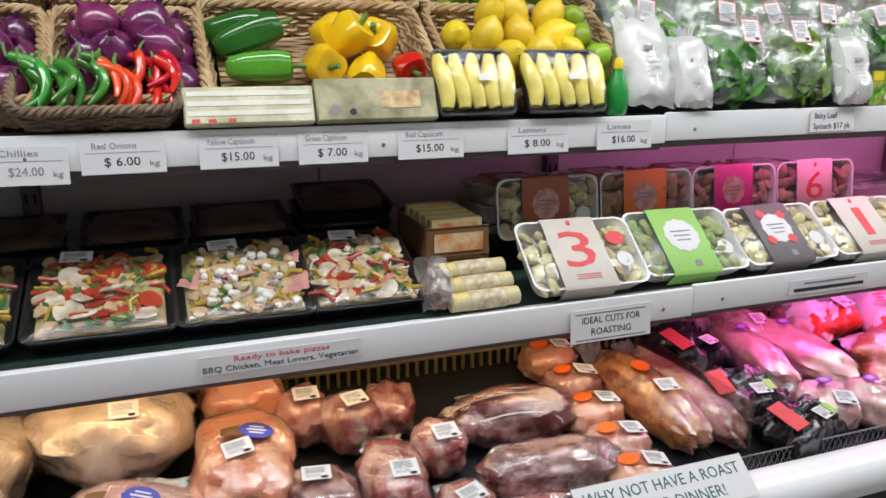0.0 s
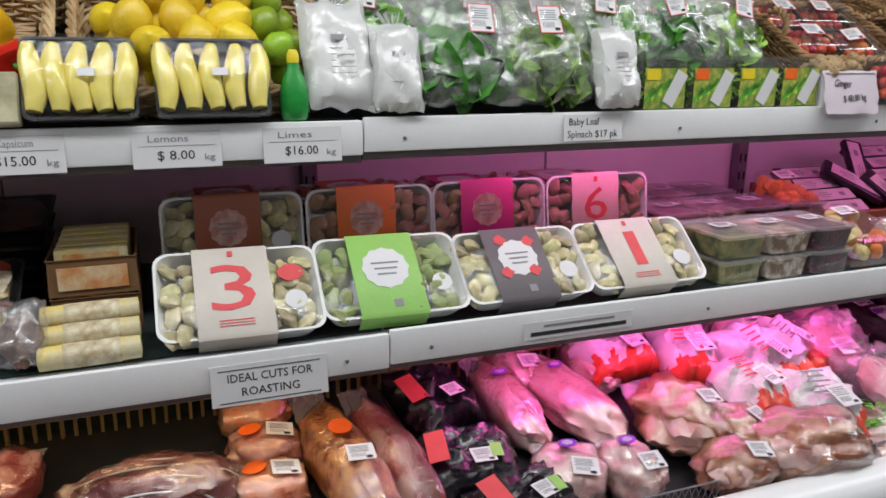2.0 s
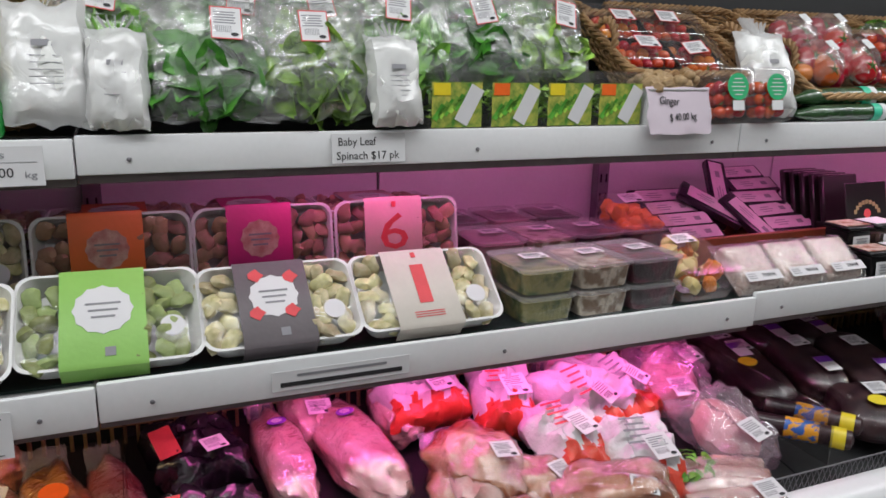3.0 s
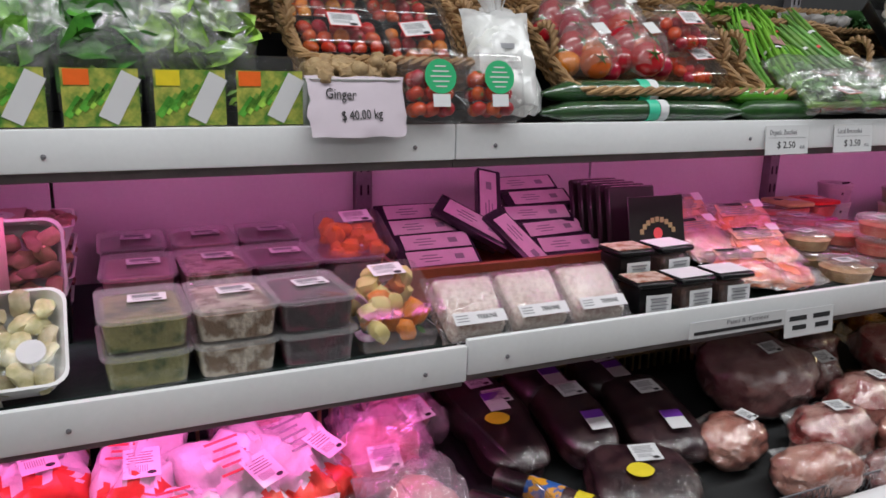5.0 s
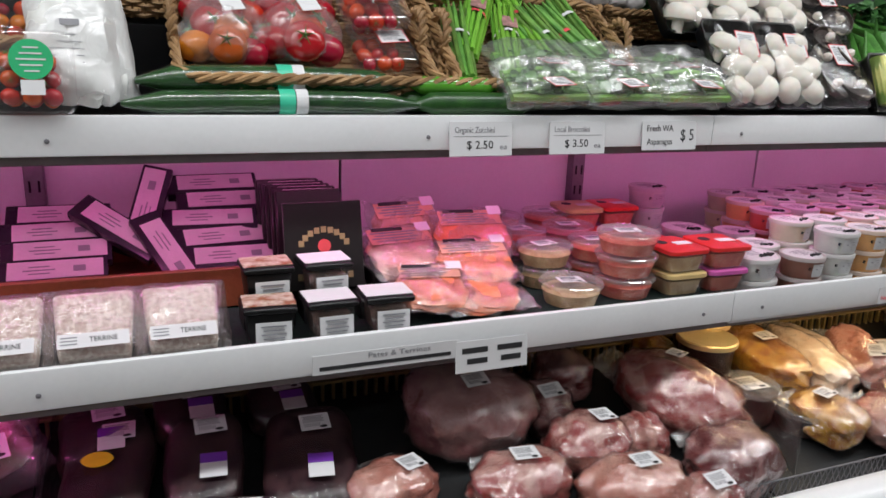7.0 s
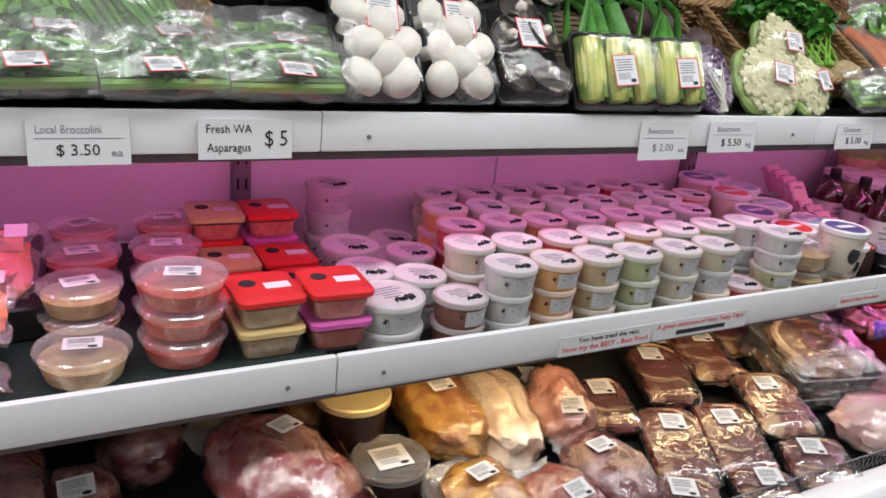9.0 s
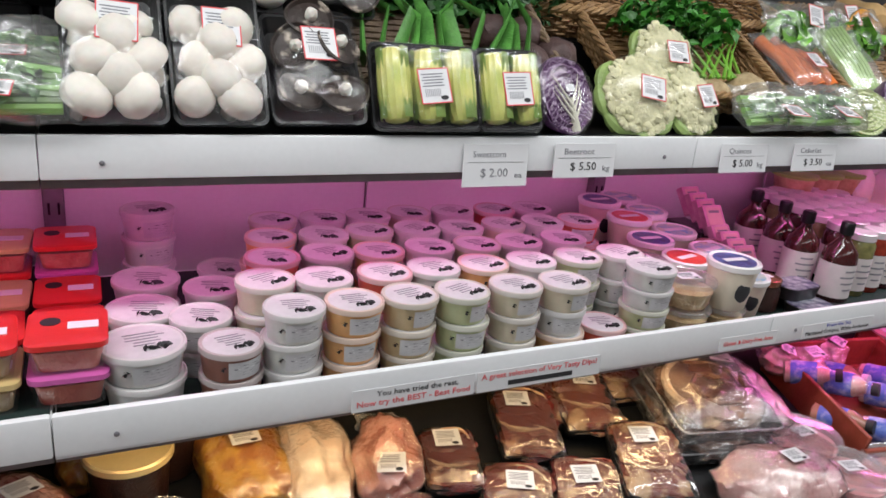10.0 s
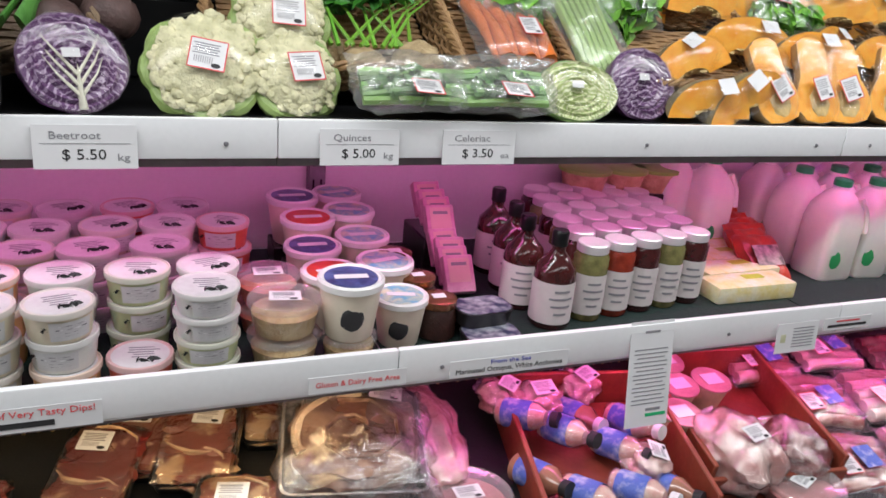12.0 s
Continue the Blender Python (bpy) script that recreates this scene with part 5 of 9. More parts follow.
# leeks and beetroot in the baskets behind the corn
m = basket(3.86, 1.425, TZ + 0.03, 0.42, 0.26, 0.055, 34, kind="dark")
LEEK = leaf_mat("leek_blade", (0.09, 0.27, 0.05), (0.05, 0.16, 0.03))
for k in range(12):
    px = -0.16 + 0.026 * k
    put("leek_blade", sweep([(0, 0, 0), (RND.uniform(-0.02, 0.04), 0.09, 0.02), (RND.uniform(-0.03, 0.07), 0.19, 0.01)], lambda t: 0.018 * (1.15 - t), 8, None, 0.25), LEEK, m @ pose(px, -0.1, 0.07, 0, RND.uniform(-40, 40), RND.uniform(-25, 5)), "broad green leek blade in a dark basket", "leek", "leek blades")
BEET = mat("beetroot_skin", (0.10, 0.055, 0.05), 0.6, vary=0.4, scale=30, bump=0.4)
for x, y, z in ((4.02, 1.45, 0.10), (4.09, 1.47, 0.11), (4.05, 1.52, 0.14), (3.99, 1.53, 0.14)):
    put("beetroot", lump(0.04, 0.038, 0.036, int(x * 70), 0.12, 3), BEET, pose(x, y, TZ + z), "dusty brown-purple beetroot in a basket", "beetroot", "beetroots")
put("kale_leaves", leaves(320, 0.24, 0.05, 0.05, 0.045, 151, 0.6), ROCKET, pose(3.95, 1.60, 1.545), "dark green kale leaves in the rear basket", "leaves", kind="stuff")
put("silverbeet_leaves", leaves(260, 0.2, 0.05, 0.05, 0.05, 152, 0.6), ROCKET, pose(3.45, 1.66, 1.55), "dark green silverbeet leaves in the rear basket", "leaves", kind="stuff")

# carrots, celery, pumpkins
CARROT = mat("carrot_skin", (0.80, 0.20, 0.04), 0.4, vary=0.15, scale=30, bump=0.15)
m = basket(4.72, 1.425, TZ + 0.02, 0.21, 0.26, 0.05, 32, kind="mid")
th = empty("carrot_bag", m @ pose(0.01, 0.0, 0.05), "clear bag of orange carrots with a price sticker", "carrot bag")
for k in range(6):
    part("carrot", sweep([(-0.055 + 0.022 * k, 0.07, 0), (-0.05 + 0.022 * k, 0, 0.006), (-0.045 + 0.02 * k, -0.08, 0)], lambda t: 0.004 + 0.011 * (t if k % 2 else 1 - t), 9), CARROT, th)
bm = cushion(0.15, 0.18, 0.05, 61, 12, 12, 0.12, ruffle=0.006)
part("clear_bag", bm, FILM_SOFT, th, "crinkled clear bag")
sticker(th, pose(0.03, -0.02, 0.026), 0.035, 0.045)
CELERY = mat("celery_stick", (0.38, 0.58, 0.16), 0.35, vary=0.2, scale=20, bump=0.2)
th = empty("celery_bag", lean(4.90, 1.415, TZ + 0.05, 46, -6, 14), "pale green celery hearts in a clear bag", "celery")
for k in range(7):
    part("celery_stick", sweep([(-0.04 + 0.012 * k, 0.0, 0.01), (-0.036 + 0.0115 * k, 0.09, 0.02), (-0.03 + 0.013 * k, 0.2, 0.012)], lambda t: 0.012 * (1.1 - 0.4 * t), 8, None, 0.6), CELERY, th)
bm = cushion(0.12, 0.22, 0.05, 62, 12, 14, 0.12, ruffle=0.006)
bmesh.ops.translate(bm, verts=bm.verts, vec=(0, 0.11, 0.016))
part("clear_bag", bm, FILM_SOFT, th, "crinkled clear bag")
salad_bag(4.80, 1.55, 0.2, 0.14, 0.05, 60, GREEN_LEAF, 171, 0, 0.11)
salad_bag(5.0, 1.57, 0.2, 0.14, 0.05, 60, GREEN_LEAF, 172, 0, 0.12)
salad_bag(5.42, 1.57, 0.2, 0.14, 0.05, 60, GREEN_LEAF, 173, 0, 0.12)

FLESH = mat("pumpkin_flesh", (0.93, 0.46, 0.06), 0.4, vary=0.15, scale=40, bump=0.2, coat=0.3, second=(0.88, 0.34, 0.03))
SKIN_B = mat("butternut_skin", (0.62, 0.40, 0.18), 0.4, vary=0.2, scale=20, bump=0.1)
SKIN_G = mat("grey_pumpkin_skin", (0.20, 0.17, 0.10), 0.5, vary=0.3, scale=20, bump=0.2, second=(0.30, 0.22, 0.10))
SEEDS = mat("pumpkin_seed", (0.72, 0.52, 0.22), 0.5, vary=0.3, scale=60, bump=0.4)


def pumpkin_wedge(x, y, z, r, span, angle, turn, side, seed, zt=0.0):
    """A crescent wedge: flesh faces, grey skin outside, a seedy hollow inside, wrapped in film."""
    th = empty("pumpkin_wedge", pose(x, y, z, 0, 0, turn) @ pose(0, 0, 0, angle, side, 0), "cut pumpkin wedge with orange flesh, wrapped in film", "pumpkin", "pumpkin wedges")
    n, parts_ = 18, []
    outer, inner = [], []
    for s in (-1, 1):
        outer.append([(r * math.cos(a) * 1.25, r * math.sin(a) * 0.95 * math.cos(s * span), s * r * math.sin(max(a, 0)) * math.sin(span)) for a in [math.pi * k / n for k in range(n + 1)]])
        inner.append([(r * 0.42 * math.cos(a) * 1.25, r * 0.24 * math.sin(a) * math.cos(s * span), s * r * 0.24 * math.sin(max(a, 0)) * math.sin(span)) for a in [math.pi * k / n for k in range(n + 1)]])
    def strip(p, q):
        bm = bmesh.new()
        a, b = [bm.verts.new(v) for v in p], [bm.verts.new(v) for v in q]
        for k in range(n):
            bm.faces.new((a[k], a[k + 1], b[k + 1], b[k]))
        return bm
    bm = strip(outer[0], inner[0])
    me2 = strip(outer[1], inner[1])
    part("flesh", joined((bm, 0), (me2, 0)), FLESH, th, "bright orange flesh")
    sk = bmesh.new()
    rows = []
    for j in range(7):
        ph = -span + 2 * span * j / 6
        rows.append([sk.verts.new((r * math.cos(a) * 1.25, r * 0.95 * math.sin(a) * math.cos(ph) * (1 + 0.012 * math.cos(ph * 20)), r * math.sin(a) * math.sin(ph))) for a in [math.pi * k / n for k in range(n + 1)]])
    for p, q in zip(rows, rows[1:]):
        for k in range(n):
            sk.faces.new((p[k], p[k + 1], q[k + 1], q[k]))
    part("rind", sk, SKIN_G, th, "grey-brown rind")
    hol = bmesh.new()
    for k in range(24):
        a = math.pi * RND.uniform(0.1, 0.9)
        lump(0.006, 0.004, 0.003, k, 0.1, 2, 1, hol, (r * 0.40 * math.cos(a) * 1.2, r * 0.22 * math.sin(a), r * 0.22 * math.sin(a) * RND.uniform(-1, 1) * math.sin(span)))
    part("seeds", joined((strip(inner[0], inner[1]), 0), (hol, 0)), SEEDS, th, "pale seedy hollow")
    part("cling_film", lump(r * 1.28, r * 0.55, r * math.sin(span) + 0.006, seed, 0.06, 3, 3, at=(0, r * 0.5, 0)), FILM_TIGHT, th, "tight clear cling film")
    part("price_label", plate(0.036, 0.03, 0.0006), PAPER, th, "white price sticker", pose(0.02, r * 0.66, r * 0.75 * math.sin(span) + 0.012, -10, 0, 8))


def butternut_half(x, y, z, L, angle, turn, side, seed):
    th = empty("butternut_half", lean(x, y, z, angle, turn, side), "halved butternut pumpkin with pale orange cut face in film", "pumpkin", "halved butternut pumpkins")
    prof = [(0.02, 0.0), (0.22, 0.03), (0.31, 0.14), (0.33, 0.27), (0.29, 0.4), (0.23, 0.52), (0.21, 0.65), (0.22, 0.8), (0.21, 0.92), (0.12, 0.985), (0.02, 1.0)]
    bm = lathe([(r * L, t * L) for r, t in prof], 24)
    bmesh.ops.rotate(bm, verts=bm.verts, matrix=Matrix.Rotation(radians(-90), 3, "X"))
    for v in bm.verts:
        v.co.z = min(v.co.z, 0)
    part("rind", bm, SKIN_B, th, "tan rind")
    f = bmesh.new()
    left = [f.verts.new((-r * L * 0.97, t * L, 0.001)) for r, t in prof]
    mid = [f.verts.new((0, t * L, 0.003)) for r, t in prof]
    right = [f.verts.new((r * L * 0.97, t * L, 0.001)) for r, t in prof]
    for a, b in ((left, mid), (mid, right)):
        for k in range(len(prof) - 1):
            f.faces.new((a[k], b[k], b[k + 1], a[k + 1]))
    part("cut_face", f, FLESH, th, "smooth orange cut face")
    part("seed_hollow", lump(0.024, 0.03, 0.004, seed, 0.2, 3, 3, at=(0, L * 0.24, 0.002)), SEEDS, th, "seedy hollow")
    part("cling_film", lump(L * 0.33, L * 0.53, 0.012, seed, 0.05, 3, 3, at=(0, L * 0.5, 0.004)), FILM_TIGHT, th, "tight clear cling film")
    sticker(th, pose(0, L * 0.38, 0.017, 0, 0, 15), 0.04, 0.045)


pumpkin_wedge(5.065, 1.325, TZ + 0.01, 0.072, 0.45, 62, 0, 0, 1)
pumpkin_wedge(5.165, 1.335, TZ + 0.01, 0.085, 0.45, 62, 10, -25, 2)
butternut_half(5.245, 1.325, TZ + 0.005, 0.165, 62, 0, 12, 3)
butternut_half(5.335, 1.325, TZ + 0.005, 0.17, 62, 0, 0, 4)
butternut_half(5.415, 1.328, TZ + 0.005, 0.17, 62, -10, 5, 5)
butternut_half(5.64, 1.33, TZ + 0.005, 0.17, 62, 6, 4, 16)
butternut_half(5.75, 1.33, TZ + 0.005, 0.17, 62, -4, -6, 17)
pumpkin_wedge(5.36, 1.40, TZ + 0.09, 0.08, 0.5, 52, -8, 6, 18)
butternut_half(5.53, 1.33, TZ + 0.005, 0.17, 62, -10, -10, 6)
pumpkin_wedge(5.10, 1.43, TZ + 0.06, 0.085, 0.55, 40, 10, -20, 7)
pumpkin_wedge(5.25, 1.46, TZ + 0.10, 0.085, 0.55, 50, -15, 10, 8)
m = basket(5.12, 1.42, TZ + 0.02, 0.36, 0.26, 0.05, 30, kind="mid")
m = basket(5.52, 1.42, TZ + 0.02, 0.36, 0.26, 0.05, 30, kind="mid")
pumpkin_wedge(5.48, 1.47, TZ + 0.10, 0.08, 0.55, 50, 15, 10, 9)
pumpkin_wedge(5.62, 1.45, TZ + 0.09, 0.08, 0.55, 45, -5, 10, 10)
butternut_me = done(lathe([(0.004, 0), (0.035, 0.006), (0.047, 0.03), (0.048, 0.05), (0.036, 0.085), (0.031, 0.12), (0.033, 0.15), (0.02, 0.165), (0.006, 0.168)], 22))
butternut_me.materials.append(SKIN_B)
for k, x in enumerate((5.04, 5.22, 5.40, 5.58, 5.74, 5.9)):
    pumpkin_wedge(x, 1.575, 1.52, 0.085, 0.55, 48, 14 - 9 * k, 12 - 8 * k, 20 + k)
for k in range(4):
    put("butternut_pumpkin", butternut_me, None, pose(5.12 + 0.18 * k, 1.60, 1.56, -72, 0, RND.uniform(-30, 30)), "whole tan butternut pumpkin piled at the back", "pumpkin", "whole butternut pumpkins")
for x in (1.35, 1.75, 2.2, 2.6, 3.0, 3.4, 3.85, 4.25, 4.65, 5.1, 5.5, 5.9, 6.3):
    basket(x, 1.625, TZ + 0.135, 0.38, 0.16, 0.06, 20, kind="mid")
EGGPLANT = mat("grey_mushroom_bag", (0.35, 0.33, 0.32), 0.4, vary=0.3, scale=20, bump=0.2)
for k in range(6):
    put("oyster_mushroom", lump(0.035, 0.025, 0.018, 40 + k, 0.2, 3), EGGPLANT, pose(3.06 + 0.045 * k, 1.64, 1.56, 0, 20, 30 * k), "grey mushroom in the rear basket", "mushroom", "grey mushrooms")

# the goods stand right up to the lip of the shelf
for ob in list(scene.objects):
    if ob not in BEFORE and ob.parent is None and not ob.name.startswith("riser"):
        ob.matrix_basis = pose(0, -0.012, 0) @ ob.matrix_basis

# ---- chilled goods on the middle shelf ----
MZ = MID_Z - 0.006 + 0.0032
MZ_LOW = MZ - 0.030  # the boards past the fourth joint lie deeper behind their lip


def plain_sticker(parent, m, w=0.042, h=0.05):
    return sticker(parent, m, w, h, False)


WHITE_TRAY = mat("white_foam_tray", (0.72, 0.72, 0.71), 0.4, vary=0.05, scale=20, bump=0.05)
PASTA = mat("pale_filled_pasta", (0.74, 0.66, 0.42), 0.5, vary=0.3, scale=30, bump=0.3, second=(0.40, 0.36, 0.17), random=0.3)
PASTA_G = mat("green_filled_pasta", (0.32, 0.38, 0.14), 0.5, vary=0.3, scale=30, bump=0.3, random=0.3)
PASTA_R = mat("red_filled_pasta", (0.46, 0.25, 0.17), 0.5, vary=0.3, scale=30, bump=0.3, random=0.3)
pasta_me = {}
for nm, mt in (("pale", PASTA), ("green", PASTA_G), ("red", PASTA_R)):
    me = done(lump(0.019, 0.0135, 0.009, 4, 0.4, 2.0, 2))
    me.materials.append(mt)
    pasta_me[nm] = me


def meal_pack(x, y, z, w, d, angle, tone, sleeve, fill, label, number=None, numcol=INK_RED, turn=0, dot=None, badge=True, side=0.0, tint=None):
    """White moulded tray of filled pasta with a clear lid and a printed paper sleeve."""
    th = empty("pasta_pack", lean(x, y, z, angle, turn, side), label, "pasta pack", "sleeved pasta packs")
    h = 0.038
    part("tray", tray_bm(w, d, h, 0.022, 0.004, 0.88), WHITE_TRAY, th, "white moulded tray")
    r = random.Random(int(x * 991))
    for i in range(int(w / 0.024)):
        for j in range(int(d / 0.026)):
            px, py = -w / 2 + 0.022 + 0.024 * i, 0.02 + 0.026 * j
            if abs(px + w * 0.03) < w * 0.2 or abs(px) > w / 2 - 0.018 or py > d - 0.015:
                continue
            part("pasta_piece", pasta_me[fill], None, th, "", pose(px + r.uniform(-0.007, 0.007), py + r.uniform(-0.007, 0.007), 0.024 + r.uniform(0, 0.009), r.uniform(-40, 40), r.uniform(-40, 40), r.uniform(0, 180)))
    part("clear_lid", shell([(w - 0.012, d - 0.012, 0.02, h + 0.0005), (w - 0.03, d - 0.03, 0.03, h + 0.003)], d / 2, False, True), FILM_TIGHT, th, "clear sealed lid")
    sw = w * 0.46
    bm = bmesh.new()
    xs = (-w * 0.04 - sw / 2, -w * 0.04 + sw / 2)
    loop = [(-0.002, 0.004), (-0.003, h + 0.001), (0.004, h + 0.0055), (d - 0.004, h + 0.0055), (d + 0.003, h + 0.001), (d + 0.002, 0.004)]
    rows = [[bm.verts.new((q, py, pz)) for py, pz in loop] for q in xs]
    for k in range(len(loop) - 1):
        bm.faces.new((rows[0][k], rows[1][k], rows[1][k + 1], rows[0][k + 1]))
    sl = part("paper_sleeve", bm, sleeve, th, f"{tone} printed paper sleeve")
    zt = h + 0.0062
    if number:
        words(number, d * 0.75, sl, numcol, pose(-w * 0.04, d * 0.5, zt), "printed_number", width=d * (0.42 if number != "1" else 0.16))
        g = bmesh.new()
        for k in range(3):
            plate(sw * 0.45, 0.0014, 0.0004, g, (-w * 0.04, d * (0.16 - 0.03 * k)), zt)
        plate(0.008, 0.01, 0.0004, g, (-w * 0.04, d * 0.92), zt)
        part("printed_text", g, numcol, sl)
    else:
        part("printed_badge", lathe([(d * 0.25, zt), (d * 0.25, zt + 0.0004)], 24, centre=(-w * 0.04, d * 0.56), lobes=lambda a, i: 1 + 0.04 * math.cos(12 * a)), tint or PAPER, sl, "pale badge")
        g = bmesh.new()
        for k in range(3):
            plate(d * (0.3 - 0.05 * k), 0.003, 0.0004, g, (-w * 0.04, d * (0.62 - 0.07 * k)), zt + 0.0008)
        plate(0.014, 0.014, 0.0004, g, (-w * 0.04 + 0.008, d * 0.12), zt)
        part("printed_text", g, INK_GREY, sl)
        if dot:
            for k, (dx, dy) in enumerate(((-0.2, 0.36), (0.2, 0.78), (0.16, 0.36), (-0.16, 0.82))):
                part("printed_flower", lathe([(0.011, zt + 0.0006), (0.011, zt + 0.001)], 9, centre=(-w * 0.04 + dx * d, d * dy), lobes=lambda a, i: 1 + 0.2 * math.cos(5 * a)), dot, sl)
    if badge:
        part("round_sticker", lathe([(0.017, h + 0.0032), (0.017, h + 0.004)], 20, centre=(w * 0.33, d * 0.34)), PAPER, th, "round white sticker")
        if number == "3":
            part("oval_sticker", lathe([(0.021, h + 0.0032), (0.021, h + 0.004)], 20, centre=(w * 0.32, d * 0.66), lobes=lambda a, i: 1 - 0.25 * abs(math.sin(a))), INK_RED, th, "red oval sticker")
    return th


BEIGE = mat("beige_sleeve", (0.60, 0.55, 0.49), 0.5, vary=0.06, scale=20)
LIME_S = mat("lime_sleeve", (0.28, 0.55, 0.12), 0.5, vary=0.06, scale=20)
GREY_S = mat("charcoal_sleeve", (0.13, 0.11, 0.12), 0.5, vary=0.1, scale=20)
ORANGE_S = mat("orange_sleeve", (0.80, 0.17, 0.04), 0.5, vary=0.06, scale=20)
MAGENTA_S = mat("magenta_sleeve", (0.62, 0.03, 0.22), 0.5, vary=0.06, scale=20)
BROWN_S = mat("brown_sleeve", (0.36, 0.10, 0.05), 0.5, vary=0.06, scale=20)
BLUSH_S = mat("blush_sleeve", (0.72, 0.45, 0.44), 0.5, vary=0.06, scale=20)
PD = 0.155
REAR_BADGE = mat("tinted_badge", (0.50, 0.20, 0.18), 0.5, vary=0.3, scale=60, second=(0.66, 0.42, 0.36))
meal_pack(0.647, 1.186, MZ, 0.245, PD, 40, "beige", BEIGE, "pale", "white tray of pasta in a beige sleeve with a red numeral", "3", side=-1)
meal_pack(0.890, 1.196, MZ, 0.245, PD, 40, "lime green", LIME_S, "green", "white tray of green pasta in a lime sleeve", side=-1)
meal_pack(1.130, 1.196, MZ, 0.24, PD * 0.94, 40, "charcoal", GREY_S, "pale", "white tray of pasta in a charcoal sleeve with red flowers", dot=INK_RED)
meal_pack(1.370, 1.196, MZ, 0.245, PD * 0.94, 40, "beige", BEIGE, "pale", "white tray of pasta in a beige sleeve with a red numeral", "1")
for k, (x, sl, tone, num) in enumerate(((0.66, BROWN_S, "brown", None), (0.90, ORANGE_S, "orange", None), (1.136, MAGENTA_S, "magenta", None), (1.374, BLUSH_S, "blush pink", "6"))):
    f = "red" if k else "pale"
    for lay in range(4):
        meal_pack(x + 0.004 * lay, 1.47, MZ + 0.041 * lay, 0.235, 0.165, 0, tone, sl, f, f"stacked white tray of pasta in a {tone} sleeve", badge=False, turn=RND.uniform(-1, 1))
    meal_pack(x, 1.41, MZ + 0.066, 0.235, 0.125, 82, tone, sl, f, f"white tray of pasta in a {tone} sleeve, standing on edge", num, badge=(k == 0), tint=REAR_BADGE)
    put("pack_riser", box(0.23, 0.065, 0.066, 0.003, z0=MZ, at=(x, 1.425)), BLACK, None, "black plastic riser under the standing packs", "riser", "pack risers")

# pizzas on black trays
DOUGH = mat("pizza_base", (0.50, 0.36, 0.16), 0.6, vary=0.25, scale=30, bump=0.4)
MELT = mat("grated_cheese", (0.46, 0.38, 0.16), 0.5, vary=0.35, scale=40, bump=0.8, second=(0.20, 0.20, 0.05), ramp=(0.40, 0.56))
PEPPER = mat("cooked_pepper", (0.50, 0.05, 0.015), 0.3, vary=0.3, scale=40)
CORNY = mat("yellow_pepper_strip", (0.60, 0.40, 0.04), 0.3, vary=0.3, scale=40)
CHEESE = mat("pizza_cheese", (0.60, 0.52, 0.32), 0.5, vary=0.3, scale=60, bump=0.6, second=(0.55, 0.30, 0.14))
HAM = mat("pizza_ham", (0.62, 0.30, 0.26), 0.45, vary=0.25, scale=40, bump=0.2)
HERB = mat("pizza_greens", (0.05, 0.15, 0.02), 0.5, vary=0.3, scale=40)
MUSHR = mat("sliced_mushroom", (0.72, 0.66, 0.52), 0.5, vary=0.2, scale=50, second=(0.35, 0.26, 0.17))
top_me = {}
for nm, mt, bm in (("cheese_piece", CHEESE, lump(0.009, 0.008, 0.005, 1, 0.3, 2, 2)), ("feta_cube", mat("white_cheese", (0.80, 0.78, 0.70), 0.5, vary=0.1), box(0.011, 0.01, 0.009, 0.002)), ("tomato_slice", PEPPER, lathe([(0.012, 0), (0.012, 0.003)], 14)), ("herb_leaf", HERB, lump(0.011, 0.006, 0.002, 5, 0.3, 2, 2)), ("capsicum_strip", PEPPER, sweep([(-0.016, 0, 0), (0, 0.006, 0.004), (0.016, 0, 0)], 0.003, 6)), ("mushroom_slice", MUSHR, lathe([(0.015, 0), (0.016, 0.002), (0.006, 0.004)], 16, lobes=lambda a, i: 1 - 0.25 * max(0, math.sin(a)))), ("yellow_strip", CORNY, sweep([(-0.012, 0, 0), (0, 0.006, 0.003), (0.012, 0, 0)], 0.003, 6)), ("onion_ring", mat("onion_slice", (0.55, 0.32, 0.42), 0.4, vary=0.3, scale=80, second=(0.78, 0.7, 0.72)), sweep([(0.011 * math.cos(a), 0.009 * math.sin(a), 0.002) for a in [0.5 * k for k in range(11)]], 0.0018, 5)), ("ham_slice", HAM, cushion(0.04, 0.03, 0.003, 3, 8, 6, 0.2))):
    me = done(bm)
    me.materials.append(mt)
    top_me[nm] = me


